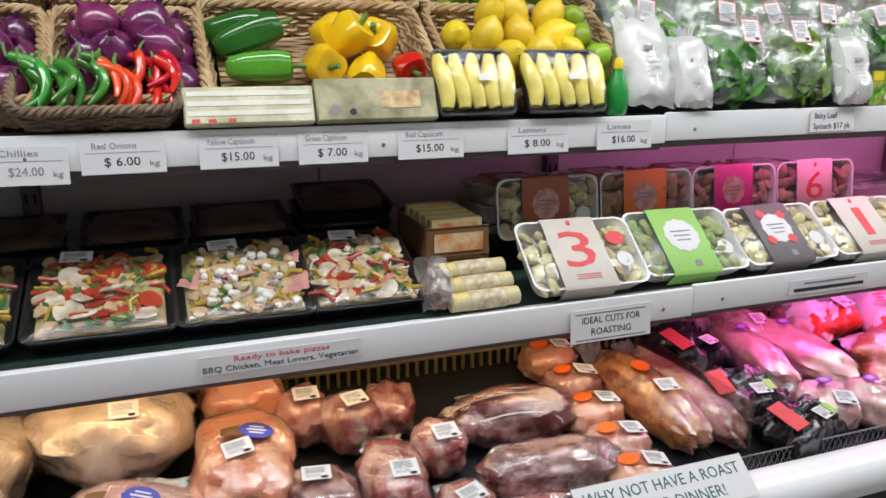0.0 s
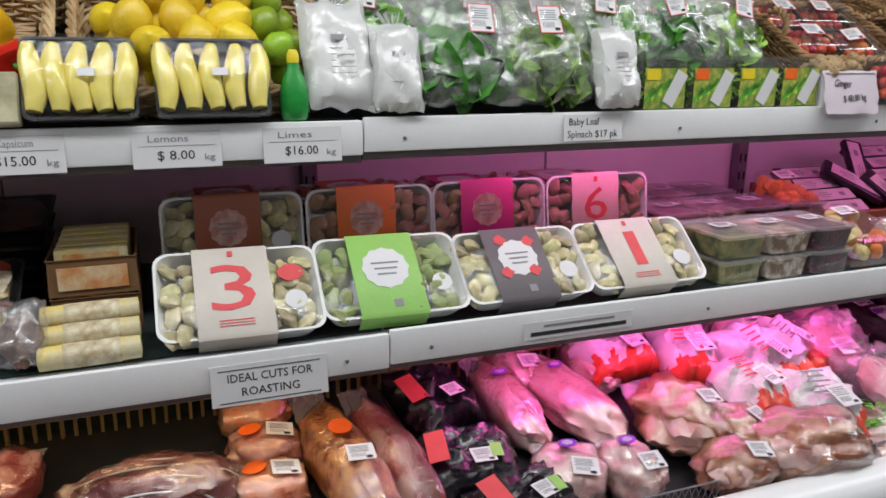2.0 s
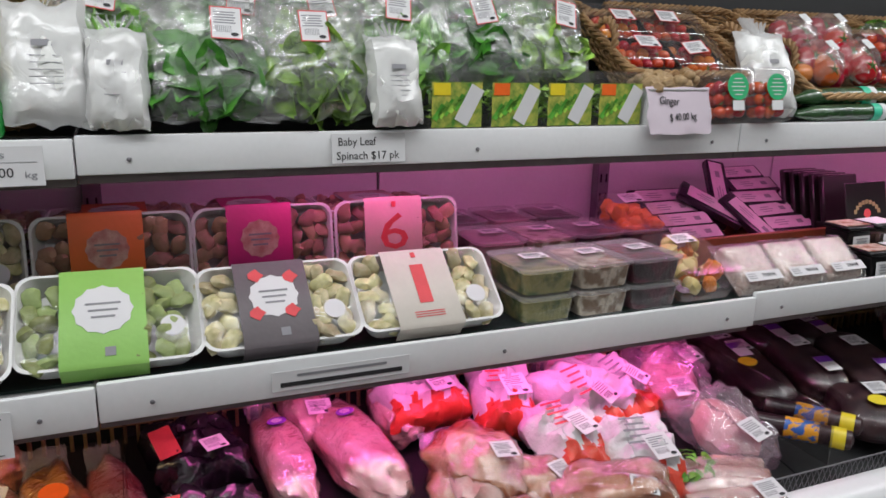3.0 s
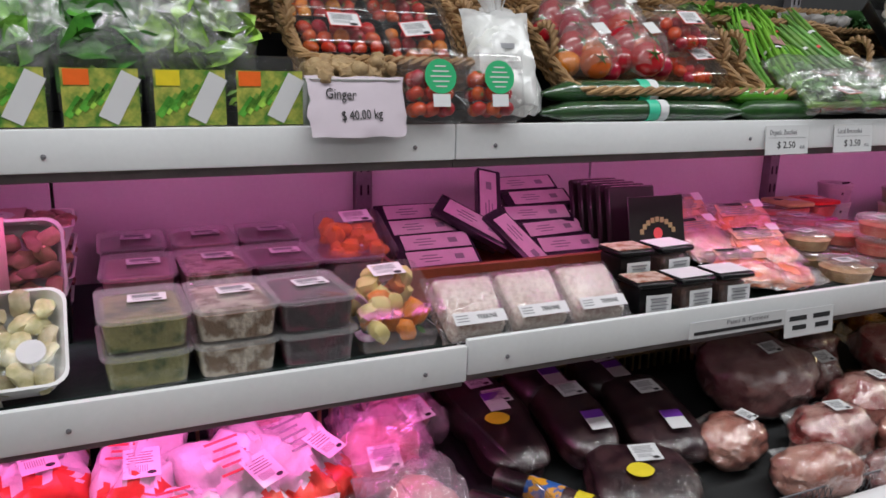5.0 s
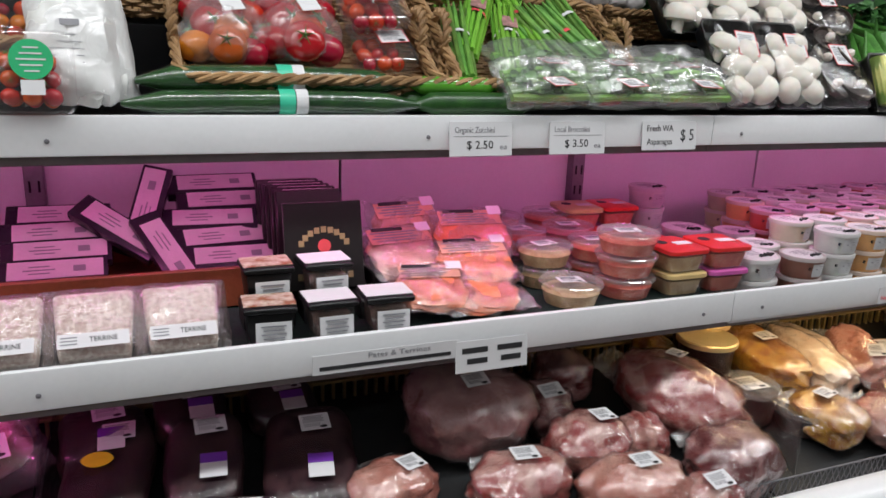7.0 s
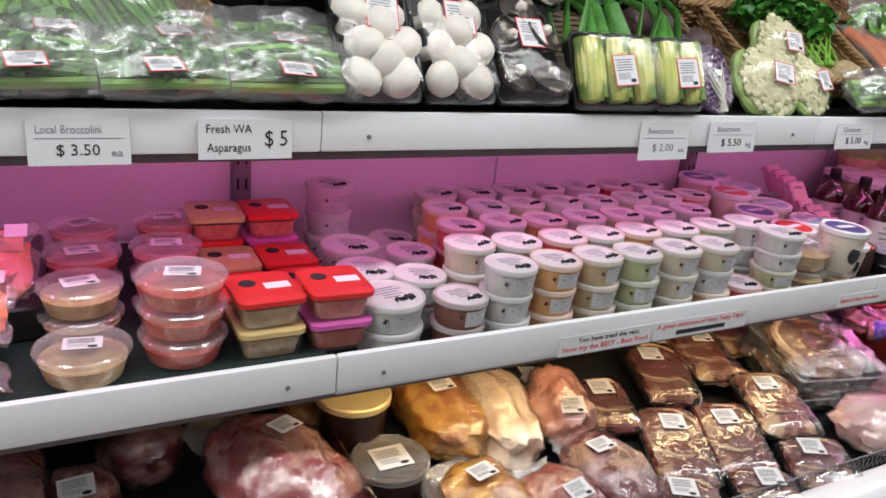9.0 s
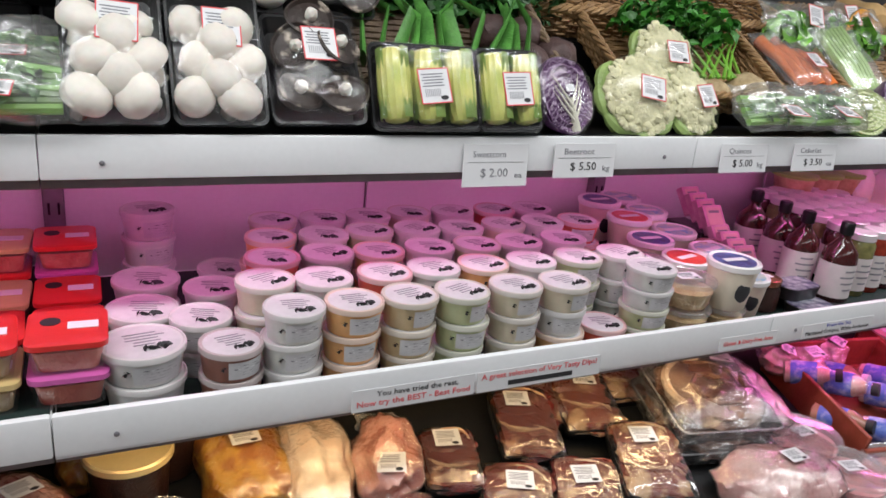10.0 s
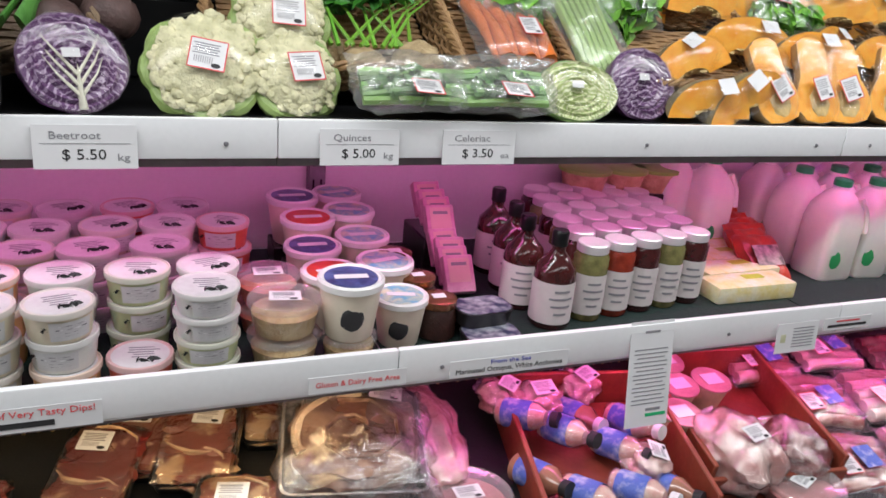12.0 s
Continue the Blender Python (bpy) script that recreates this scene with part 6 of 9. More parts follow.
def pizza(x, kind, seed, w=0.2):
    th = empty("pizza_tray", lean(x, 1.215, MZ, 20), "square topped pizza in a black tray under film", "pizza", "pizzas in black trays")
    d = 0.205
    part("tray", tray_bm(w + 0.02, d + 0.02, 0.032, 0.014, 0.004, 0.9), BLACK, th, "black plastic tray")
    part("pizza_base", box(w - 0.016, d - 0.016, 0.014, 0.006, z0=0.012, at=(0, (d + 0.02) / 2), seg=2), DOUGH, th, "pale dough base")
    part("cheese_layer", lump(w * 0.44, d * 0.43, 0.008, seed, 0.12, 4, 3, at=(0, (d + 0.02) / 2, 0.026), power=5, fine=0.06), MELT, th, "pale cheese layer")
    r = random.Random(seed)
    mix = {0: ["mushroom_slice"] * 2 + ["capsicum_strip"] * 4 + ["herb_leaf"] * 8 + ["tomato_slice"] * 2 + ["cheese_piece"] * 7 + ["yellow_strip"] * 4, 1: ["feta_cube"] * 6 + ["herb_leaf"] * 3 + ["ham_slice"] + ["cheese_piece"] * 9 + ["yellow_strip"] * 3 + ["onion_ring"], 2: ["mushroom_slice"] * 3 + ["tomato_slice"] * 2 + ["herb_leaf"] * 8 + ["onion_ring"] + ["cheese_piece"] * 6 + ["capsicum_strip"] * 2 + ["yellow_strip"] * 4 + ["feta_cube"]}[kind]
    for k in range(170):
        nm = r.choice(mix)
        part(nm, top_me[nm], None, th, "", pose(r.uniform(-1, 1) * (w / 2 - 0.014), 0.020 + r.random() * (d - 0.024), 0.032 + 0.00004 * k, r.uniform(-25, 25), r.uniform(-25, 25), r.uniform(0, 360)) @ Matrix.Scale(r.uniform(0.95, 1.6), 4))
    part("cling_film", shell([(w + 0.021, d + 0.021, 0.014, 0.028), (w + 0.021, d + 0.021, 0.014, 0.0335), (w * 0.9, d * 0.9, 0.02, 0.048)], (d + 0.02) / 2, False, True), FILM_TIGHT, th, "tight clear cling film")
    plain_sticker(th, pose(RND.uniform(-0.05, 0.06), d * 0.92, 0.05, 0, 0, RND.uniform(-6, 6)), 0.05, 0.03)


pizza(-0.415, 0, 1, 0.195)
pizza(-0.19, 0, 2, 0.205)
pizza(0.03, 1, 3, 0.205)
pizza(0.234, 2, 4, 0.19)
CRUST = mat("dark_baked_crust", (0.05, 0.03, 0.02), 0.5, vary=0.5, scale=30, bump=0.3, second=(0.12, 0.06, 0.03))
for k, x in enumerate((-0.37, -0.155, 0.05, 0.255)):
    for lay in range(3 + (k == 3)):
        th = empty("black_meal_tray", lean(x + 0.005 * lay, 1.50, MZ + 0.034 * lay, 8), "stacked black tray of dark baked food under film", "food tray", "stacked black food trays")
        part("tray", tray_bm(0.19, 0.19, 0.032, 0.014, 0.004, 0.9), BLACK, th, "black plastic tray")
        part("baked_food", lump(0.08, 0.08, 0.014, k * 4 + lay, 0.2, 4, 3, at=(0, 0.095, 0.022), power=4), CRUST, th)
        part("cling_film", shell([(0.19, 0.19, 0.014, 0.0325), (0.17, 0.17, 0.02, 0.036)], 0.095, False, True), FILM_TIGHT, th, "clear film")

# wrapped cheese in display boxes and yellow rolls
YWRAP = mat("yellow_paper_wrap", (0.78, 0.60, 0.16), 0.45, vary=0.3, second=(0.62, 0.56, 0.36), scale=24, bump=0.2)
CARTON = mat("brown_carton", (0.20, 0.10, 0.04), 0.7, vary=0.2, scale=20, bump=0.1)
for lay in range(2):
    th = empty("cheese_carton", pose(0.44, 1.33, MZ + 0.062 * lay), "brown display carton filled with yellow wrapped cheeses", "carton", "cheese cartons")
    part("carton", tray_bm(0.13, 0.2, 0.058, 0.002, 0.003, 1.0), CARTON, th)
    part("carton_print", plate(0.10, 0.036, 0.0006), mat("orange_carton_print", (0.62, 0.24, 0.08), 0.5, vary=0.3, scale=30, second=(0.74, 0.6, 0.36)), th, "orange and cream printed panel", pose(0, -0.0012, 0.028, 90))
    for k in range(5):
        c = part("wrapped_cheese", box(0.105, 0.028, 0.066, 0.004, z0=0.006, at=(0, 0.022 + 0.037 * k), seg=2), YWRAP, th, "yellow wrapped cheese block")
        part("cheese_label", plate(0.08, 0.03, 0.0006), mat("orange_cheese_label", (0.65, 0.20, 0.05), 0.4, vary=0.2, scale=40, second=(0.75, 0.6, 0.3)), c, "orange printed label", pose(0, 0.0075 + 0.037 * k, 0.05, 90))
for k, (dy, dz) in enumerate(((0.0, 0.0), (0.032, 0.018), (0.068, 0.036))):
    c = put("yellow_roll", lathe([(0.006, -0.068), (0.0165, -0.066), (0.0175, 0), (0.0165, 0.066), (0.006, 0.068)], 18), YWRAP, pose(0.437, 1.196 + dy, MZ + 0.018 + dz, 0, 90, 3), "yellow paper-wrapped cheese roll", "cheese roll", "yellow rolls")
    part("roll_label", lathe([(0.0179, -0.035), (0.0179, 0.04)], 18, cap=False), mat("cream_roll_label", (0.74, 0.68, 0.5), 0.5, vary=0.15, scale=60, second=(0.4, 0.3, 0.15)), c, "cream printed band")
put("roll_support", box(0.13, 0.06, 0.035, 0.003, z0=MZ, at=(0.437, 1.255)), CARTON, None, "brown carton under the yellow rolls", "carton")
DRIED = mat("dark_dried_fruit", (0.07, 0.035, 0.03), 0.4, vary=0.5, scale=60, bump=0.7, second=(0.2, 0.1, 0.07))
th = empty("dried_fruit_bag", lean(0.352, 1.20, MZ, 50), "clear bag of dark dried fruit", "food bag")
part("dried_fruit", lump(0.026, 0.04, 0.02, 8, 0.3, 5, 3, at=(0, 0.04, 0.02), fine=0.12), DRIED, th)
bm = cushion(0.065, 0.1, 0.05, 71, 8, 10, 0.15)
bmesh.ops.translate(bm, verts=bm.verts, vec=(0, 0.05, 0.02))
part("clear_bag", bm, FILM_SOFT, th, "crinkled clear bag")

# rectangular clear takeaway tubs
FILL = {"grain": mat("grain_salad", (0.66, 0.57, 0.46), 0.6, vary=0.4, scale=34, bump=1.0, second=(0.24, 0.15, 0.09), ramp=(0.42, 0.52)), "beet": mat("beetroot_salad", (0.13, 0.012, 0.04), 0.4, vary=0.5, scale=28, bump=1.0, second=(0.03, 0.01, 0.02), ramp=(0.42, 0.58)), "green": mat("green_salad_mix", (0.055, 0.10, 0.025), 0.5, vary=0.5, scale=28, bump=1.0, second=(0.30, 0.28, 0.10), ramp=(0.45, 0.6)), "pink": mat("pink_salad_mix", (0.50, 0.25, 0.28), 0.5, vary=0.4, scale=80, bump=0.8)}


def deli_tub(x, y, z, w, d, h, fill, angle=0, turn=0, lab=True):
    th = empty("deli_tub", lean(x, y, z, angle, turn), f"clear rectangular plastic tub of {fill} salad with a price sticker", "plastic tub", "rectangular salad tubs")
    part("salad", shell([(w * 0.86, d * 0.86, 0.014, 0.003), (w * 0.93, d * 0.93, 0.016, h * 0.80), (w * 0.8, d * 0.8, 0.016, h * 0.88)], d / 2), FILL[fill], th)
    part("tub_body", shell([(w * 0.9, d * 0.9, 0.016, 0), (w * 0.97, d * 0.97, 0.018, h * 0.9)], d / 2, True, False), CLEAR_HARD, th, "clear plastic body")
    part("tub_lid", shell([(w, d, 0.018, h * 0.86), (w + 0.004, d + 0.004, 0.018, h * 0.9), (w + 0.004, d + 0.004, 0.018, h * 0.97), (w * 0.95, d * 0.95, 0.018, h), (w * 0.9, d * 0.9, 0.018, h * 0.975)], d / 2), LIDS, th, "frosted snap lid")
    if lab:
        plain_sticker(th, pose(0.008, d * 0.55, h + 0.0015, 0, 0, RND.uniform(-6, 6)), 0.05, 0.034)


for k, (x, f) in enumerate(((1.585, "green"), (1.700, "grain"), (1.812, "beet"))):
    for lay in range(2):
        deli_tub(x, 1.182, MZ + 0.05 * lay, 0.112, 0.15, 0.05, f, 0, RND.uniform(-3, 3), lay == 1)
for k, (x, f) in enumerate(((1.585, "pink"), (1.705, "grain"), (1.813, "beet"), (1.92, "beet"))):
    for lay in range(2 + (k == 3) * 0):
        deli_tub(x, 1.365, MZ + 0.052 * lay, 0.108, 0.15, 0.052, f, 0, RND.uniform(-4, 4), lay == 1)
for k, (x, f) in enumerate(((1.585, "beet"), (1.705, "pink"), (1.82, "beet"))):
    for lay in range(2):
        deli_tub(x, 1.54, MZ + 0.052 * lay, 0.108, 0.15, 0.052, f, 0, RND.uniform(-4, 4), lay == 1)

POTATO = mat("cut_potato", (0.72, 0.58, 0.22), 0.4, vary=0.15, scale=30, bump=0.1)
VEGC = mat("cut_orange_vegetable", (0.80, 0.24, 0.03), 0.4, vary=0.2, scale=30, bump=0.1)


def veg_box(x, y, z, w, d, h, angle, orange, seed):
    th = empty("vegetable_punnet", lean(x, y, z, angle), "clear punnet of chopped roasting vegetables with a price sticker", "vegetable punnet", "chopped vegetable punnets")
    r = random.Random(seed)
    for k in range(44):
        c = r.random()
        px, py, pz = r.uniform(-1, 1) * (w / 2 - 0.02), r.uniform(0.018, d - 0.018), 0.012 + (h - 0.02) * k / 44
        q = pose(px, py, pz, r.uniform(0, 180), r.uniform(0, 180), 0)
        if orange or c < 0.45:
            part("orange_chunk", lump(0.016, 0.012, 0.011, k, 0.3, 1.6, 2, power=4), VEGC, th, "", q)
        elif c < 0.72:
            part("potato_chunk", lump(0.017, 0.015, 0.012, k, 0.2, 1.6, 2, power=4), POTATO, th, "", q)
        elif c < 0.88:
            part("onion_slice", sweep([(0.018 * math.cos(a), 0.014 * math.sin(a), 0) for a in [0.35 * i for i in range(9)]], 0.0035, 6, None, 1.8), mat("red_onion_slice", (0.62, 0.42, 0.55), 0.35, vary=0.3, scale=70, second=(0.3, 0.04, 0.2)), th, "", q)
        else:
            part("herb_leaf", top_me["herb_leaf"], None, th, "", q)
    part("clear_punnet", shell([(w * 0.88, d * 0.88, 0.012, 0), (w, d, 0.016, h), (w * 0.96, d * 0.96, 0.016, h + 0.006)], d / 2), CLEAR_HARD, th, "clear plastic punnet")
    plain_sticker(th, pose(0.012, d * 0.8, h + 0.0085, 0, 0, 3), 0.055, 0.034)


veg_box(1.936, 1.186, MZ, 0.14, 0.165, 0.058, 16, False, 3)
veg_box(1.945, 1.40, MZ + 0.053, 0.125, 0.14, 0.05, 22, True, 4)
deli_tub(1.945, 1.40, MZ, 0.12, 0.16, 0.052, "beet")

# terrines
FILM_GLINT = film("glossy_pouch", gloss=0.22, haze=0.03, rough=0.08, crinkle=1.0, scale=60)
TERR = mat("nut_terrine", (0.78, 0.68, 0.60), 0.5, vary=0.35, scale=150, bump=0.4, second=(0.56, 0.40, 0.33), ramp=(0.40, 0.58))
for k, x in enumerate((2.062, 2.176, 2.290)):
    th = empty("terrine_slice", lean(x - 0.004, 1.192, MZ, 38), "thick pale terrine slice vacuum packed in clear film", "terrine", "terrine slices")
    bm = box(0.104, 0.10, 0.036, 0.010, 1.0, 0.0, at=(0, 0.05), seg=3)
    for v in bm.verts:
        v.co.x *= 0.86 + 0.14 * v.co.y / 0.1 + (0.0 if v.co.y > 0.02 else 0.0)
    part("terrine", bm, TERR, th)
    part("vacuum_film", cushion(0.128, 0.125, 0.05, 80 + k, 12, 12, 0.05, ruffle=0.003), FILM_GLINT, th, "clear vacuum film", pose(0, 0.052, 0.018))
    lb = part("terrine_label", plate(0.088, 0.022, 0.0008), PAPER, th, "white printed label", pose(0, 0.016, 0.0445))
    words("TERRINE", 0.011, lb, INK, pose(0.012, 0, 0.001), width=0.034)
    g = bmesh.new()
    for q in range(3):
        plate(0.02, 0.0014, 0.0005, g, (-0.03, 0.005 - 0.005 * q), 0.0009)
    part("printed_text", g, INK_GREY, lb)

# wooden tray of foil-labelled bars and a black display carton
th = empty("wooden_tray", pose(2.236, 1.375, MZ + 0.002), "red-brown wooden tray filled with dark packaged bars", "tray")
for nm, w, d, h, ax, ay in (("tray_front", 0.48, 0.012, 0.068, 0, 0.006), ("tray_back", 0.48, 0.012, 0.10, 0, 0.254), ("tray_side", 0.012, 0.236, 0.075, -0.234, 0.13), ("tray_side", 0.012, 0.236, 0.075, 0.234, 0.13)):
    part(nm, box(w, d, h, 0.002, at=(ax, ay)), WOOD_RED, th)
part("tray_floor", box(0.455, 0.24, 0.02, 0.001, at=(0, 0.13)), WOOD_RED, th)
BAR_DARK = mat("dark_bar_wrap", (0.03, 0.02, 0.035), 0.25, vary=0.3, scale=20, bump=0.1)
BAR_PALE = mat("pale_bar_label", (0.66, 0.55, 0.60), 0.35, vary=0.1, scale=30)


def food_bar(m):
    b = put("packaged_bar", box(0.165, 0.052, 0.020, 0.004, seg=2), BAR_DARK, m, "dark wrapped bar with a pale printed label", "packaged bar", "bars in the wooden tray")
    part("bar_label", plate(0.138, 0.036, 0.0008, at=(0.006, 0.003), z=0.0202), BAR_PALE, b, "pale printed label")
    g = bmesh.new()
    for q in range(3):
        plate(0.03 + 0.016 * (q % 2), 0.0022, 0.0005, g, (-0.018, 0.009 - 0.007 * q), 0.0212)
    plate(0.018, 0.012, 0.0005, g, (0.04, 0.002), 0.0212)
    part("printed_text", g, INK_GREY, b)


for j in range(4):
    food_bar(pose(2.105 + 0.006 * (j % 2), 1.445 + 0.046 * j, MZ + 0.052 + 0.020 * j, 34, 0, RND.uniform(-4, 4)))
for j in range(5):
    food_bar(pose(2.385 - 0.014 * (j % 3), 1.445 + 0.042 * j, MZ + 0.058 + 0.024 * j, 34, 0, RND.uniform(-5, 7)))
for dx, y, z, rx, rz in ((2.205, 1.51, 0.105, 40, -42), (2.255, 1.545, 0.135, 48, 74), (2.278, 1.455, 0.075, 40, -66), (2.195, 1.55, 0.085, 36, -30)):
    food_bar(pose(dx, y, MZ + z, 0, 0, 0) @ pose(0, 0, 0, rx) @ pose(0, 0, 0, 0, 0, rz))
th = empty("display_carton", lean(2.52, 1.338, MZ + 0.034, 76), "black printed display carton with packets behind it", "carton")
DARKC = mat("black_carton", (0.016, 0.013, 0.013), 0.35, vary=0.2, scale=20, bump=0.05)
part("carton_front", box(0.132, 0.145, 0.004, 0.001, at=(0, 0.0725), z0=0.02), DARKC, th)
part("carton_body", box(0.13, 0.06, 0.09, 0.002, at=(0, 0.03), z0=-0.075), DARKC, th)
put("carton_riser", box(0.15, 0.17, 0.040, 0.003, z0=MZ, at=(2.522, 1.428)), DARKC, None, "black carton that raises the printed display carton", "carton")
g = bmesh.new()
for k in range(9):
    a = radians(30 + 15 * k)
    plate(0.009, 0.010, 0.0005, g, (0.044 * math.cos(a), 0.055 + 0.044 * math.sin(a)), 0.0245)
for k in range(7):
    plate(0.009, 0.011, 0.0005, g, (-0.042 + 0.014 * k, 0.022), 0.0245)
part("printed_marks", g, mat("gold_print", (0.40, 0.28, 0.14), 0.4, vary=0.2), th)
part("red_emblem", lathe([(0.011, 0.0245), (0.011, 0.025)], 16, centre=(0, 0.072)), INK_RED, th)
for k in range(5):
    p = put("dark_packet", box(0.115, 0.014, 0.15, 0.003), DARKC, pose(2.512 - 0.004 * k, 1.385 + 0.026 * k, MZ + 0.042, -14), "slim black packet standing in a row", "packet", "black packets in a row")
    part("packet_flap", plate(0.085, 0.008, 0.0008), mat("pale_flap", (0.55, 0.5, 0.48), 0.5, vary=0.1), p, "pale printed top", pose(0, 0, 0.1505))

# small jars with printed card tops
CARD_TOP = mat("card_print", (0.60, 0.52, 0.42), 0.5, vary=0.4, scale=70, second=(0.28, 0.10, 0.04))
for k, x in enumerate((2.406, 2.500, 2.590)):
    for j, (dy, dz) in enumerate(((0.0, 0.0), (0.075, 0.038))):
        if k == 2 and j == 1:
            continue
        th = empty("small_pot", pose(x + 0.012 * j, 1.186 + dy, MZ + dz, 0, 0, RND.uniform(-4, 4)), "small dark pot with a printed card sleeve", "small pot", "small sleeved pots")
        part("pot", box(0.072, 0.066, 0.052, 0.008, 0.86, 0, at=(0, 0.034), seg=2), BLACK if k == 0 else CLEAR_HARD, th)
        part("pot_filling", box(0.06, 0.054, 0.042, 0.006, 0.86, 0.002, at=(0, 0.034)), DRIED, th)
        part("pot_lid", box(0.078, 0.072, 0.010, 0.003, 1, 0.052, at=(0, 0.034)), BLACK, th, "dark lid")
        part("card_top", plate(0.076, 0.056, 0.0008, at=(0, 0.036), z=0.0625), CARD_TOP if k == 0 else PAPER, th, "printed card top")
        part("card_front", plate(0.052, 0.032, 0.0008), PAPER, th, "white printed front label", pose(0.004, -0.0005, 0.024, 86))
        g = bmesh.new()
        for q in range(4):
            plate(0.036 - 0.006 * (q % 2), 0.002, 0.0005, g, (0, 0.010 - 0.006 * q), 0.0012)
        part("printed_text", g, INK_GREY, th, "", pose(0.004, -0.001, 0.024, 86))
    put("pot_riser", box(0.08, 0.07, 0.034, 0.003, z0=MZ, at=(x + 0.012, 1.297)), DARKC, None, "black carton under the rear pots", "carton", "cartons under the pots")

# smoked fish packets
SALMON = mat("smoked_salmon", (0.85, 0.30, 0.14), 0.3, vary=0.25, scale=40, bump=0.2, second=(0.72, 0.18, 0.07), coat=0.4)
PEACH = mat("peach_packet", (0.66, 0.34, 0.24), 0.35, vary=0.2, scale=30, bump=0.1)




def fish_pack(x, y, z, w, d, angle, turn, seed, flesh=True):
    th = empty("smoked_fish_pack", lean(x, y, z, angle, turn), "flat clear packet of orange smoked fish with a printed card", "fish packet", "smoked fish packets")
    part("fish", lump(w * 0.44, d * 0.42, 0.012, seed, 0.2, 3, 3, at=(0, d * 0.46, 0.013), power=3), SALMON if flesh else PEACH, th)
    part("printed_card", plate(w * 0.8, d * 0.28, 0.001, at=(0, d * 0.74), z=0.026), PEACH, th, "peach printed card")
    part("black_band", plate(w * 0.4, 0.008, 0.001, at=(-0.02, d * 0.86), z=0.0275), INK, th, "black printed band")
    g = bmesh.new()
    for q in range(4):
        plate(w * (0.6 - 0.1 * (q % 2)), 0.003, 0.0005, g, (-0.01, d * (0.80 - 0.05 * q)), 0.0275)
    part("printed_text", g, INK_GREY, th)
    part("barcode_label", plate(0.028, 0.022, 0.0006, at=(w * 0.34, d * 0.86), z=0.0285), PAPER, th)
    part("clear_pouch", cushion(w, d, 0.03, seed, 16, 16, 0.22, ruffle=0.007), FILM_GLINT, th, "clear pouch", pose(0, d / 2, 0.014))


fish_pack(2.775, 1.20, MZ, 0.165, 0.14, 16, 6, 1)
fish_pack(2.675, 1.205, MZ + 0.012, 0.13, 0.125, 18, -10, 2)
fish_pack(2.79, 1.27, MZ + 0.024, 0.155, 0.13, 24, -4, 3)
fish_pack(2.68, 1.32, MZ + 0.03, 0.15, 0.135, 30, 6, 4, False)
fish_pack(2.82, 1.36, MZ + 0.045, 0.155, 0.13, 34, -4, 5)
fish_pack(2.72, 1.42, MZ + 0.05, 0.155, 0.13, 38, 8, 6, False)
put("packet_riser", box(0.3, 0.3, 0.05, 0.004, z0=MZ, at=(2.76, 1.50)), DARKC, None, "black carton under the fish packets", "carton")

# round tubs


TUB_TONES = {"white": (0.66, 0.65, 0.62), "apricot": (0.80, 0.42, 0.17), "tan": (0.60, 0.46, 0.27), "olive": (0.50, 0.53, 0.30), "rose": (0.66, 0.12, 0.08), "cream": (0.66, 0.58, 0.44), "brown": (0.24, 0.10, 0.07)}


def tub_mats(tone):
    return mat("tub_" + tone, TUB_TONES[tone], 0.3, vary=0.14, scale=20, bump=0.03, sub=0.1)


TUB_PAPER = mat("tub_label_paper", (0.58, 0.57, 0.58), 0.5, vary=0.1, scale=60, bump=0.02)
SOFT_PRINT = mat("faded_print", (0.16, 0.15, 0.17), 0.6, vary=0.4, scale=120, second=(0.75, 0.74, 0.75))


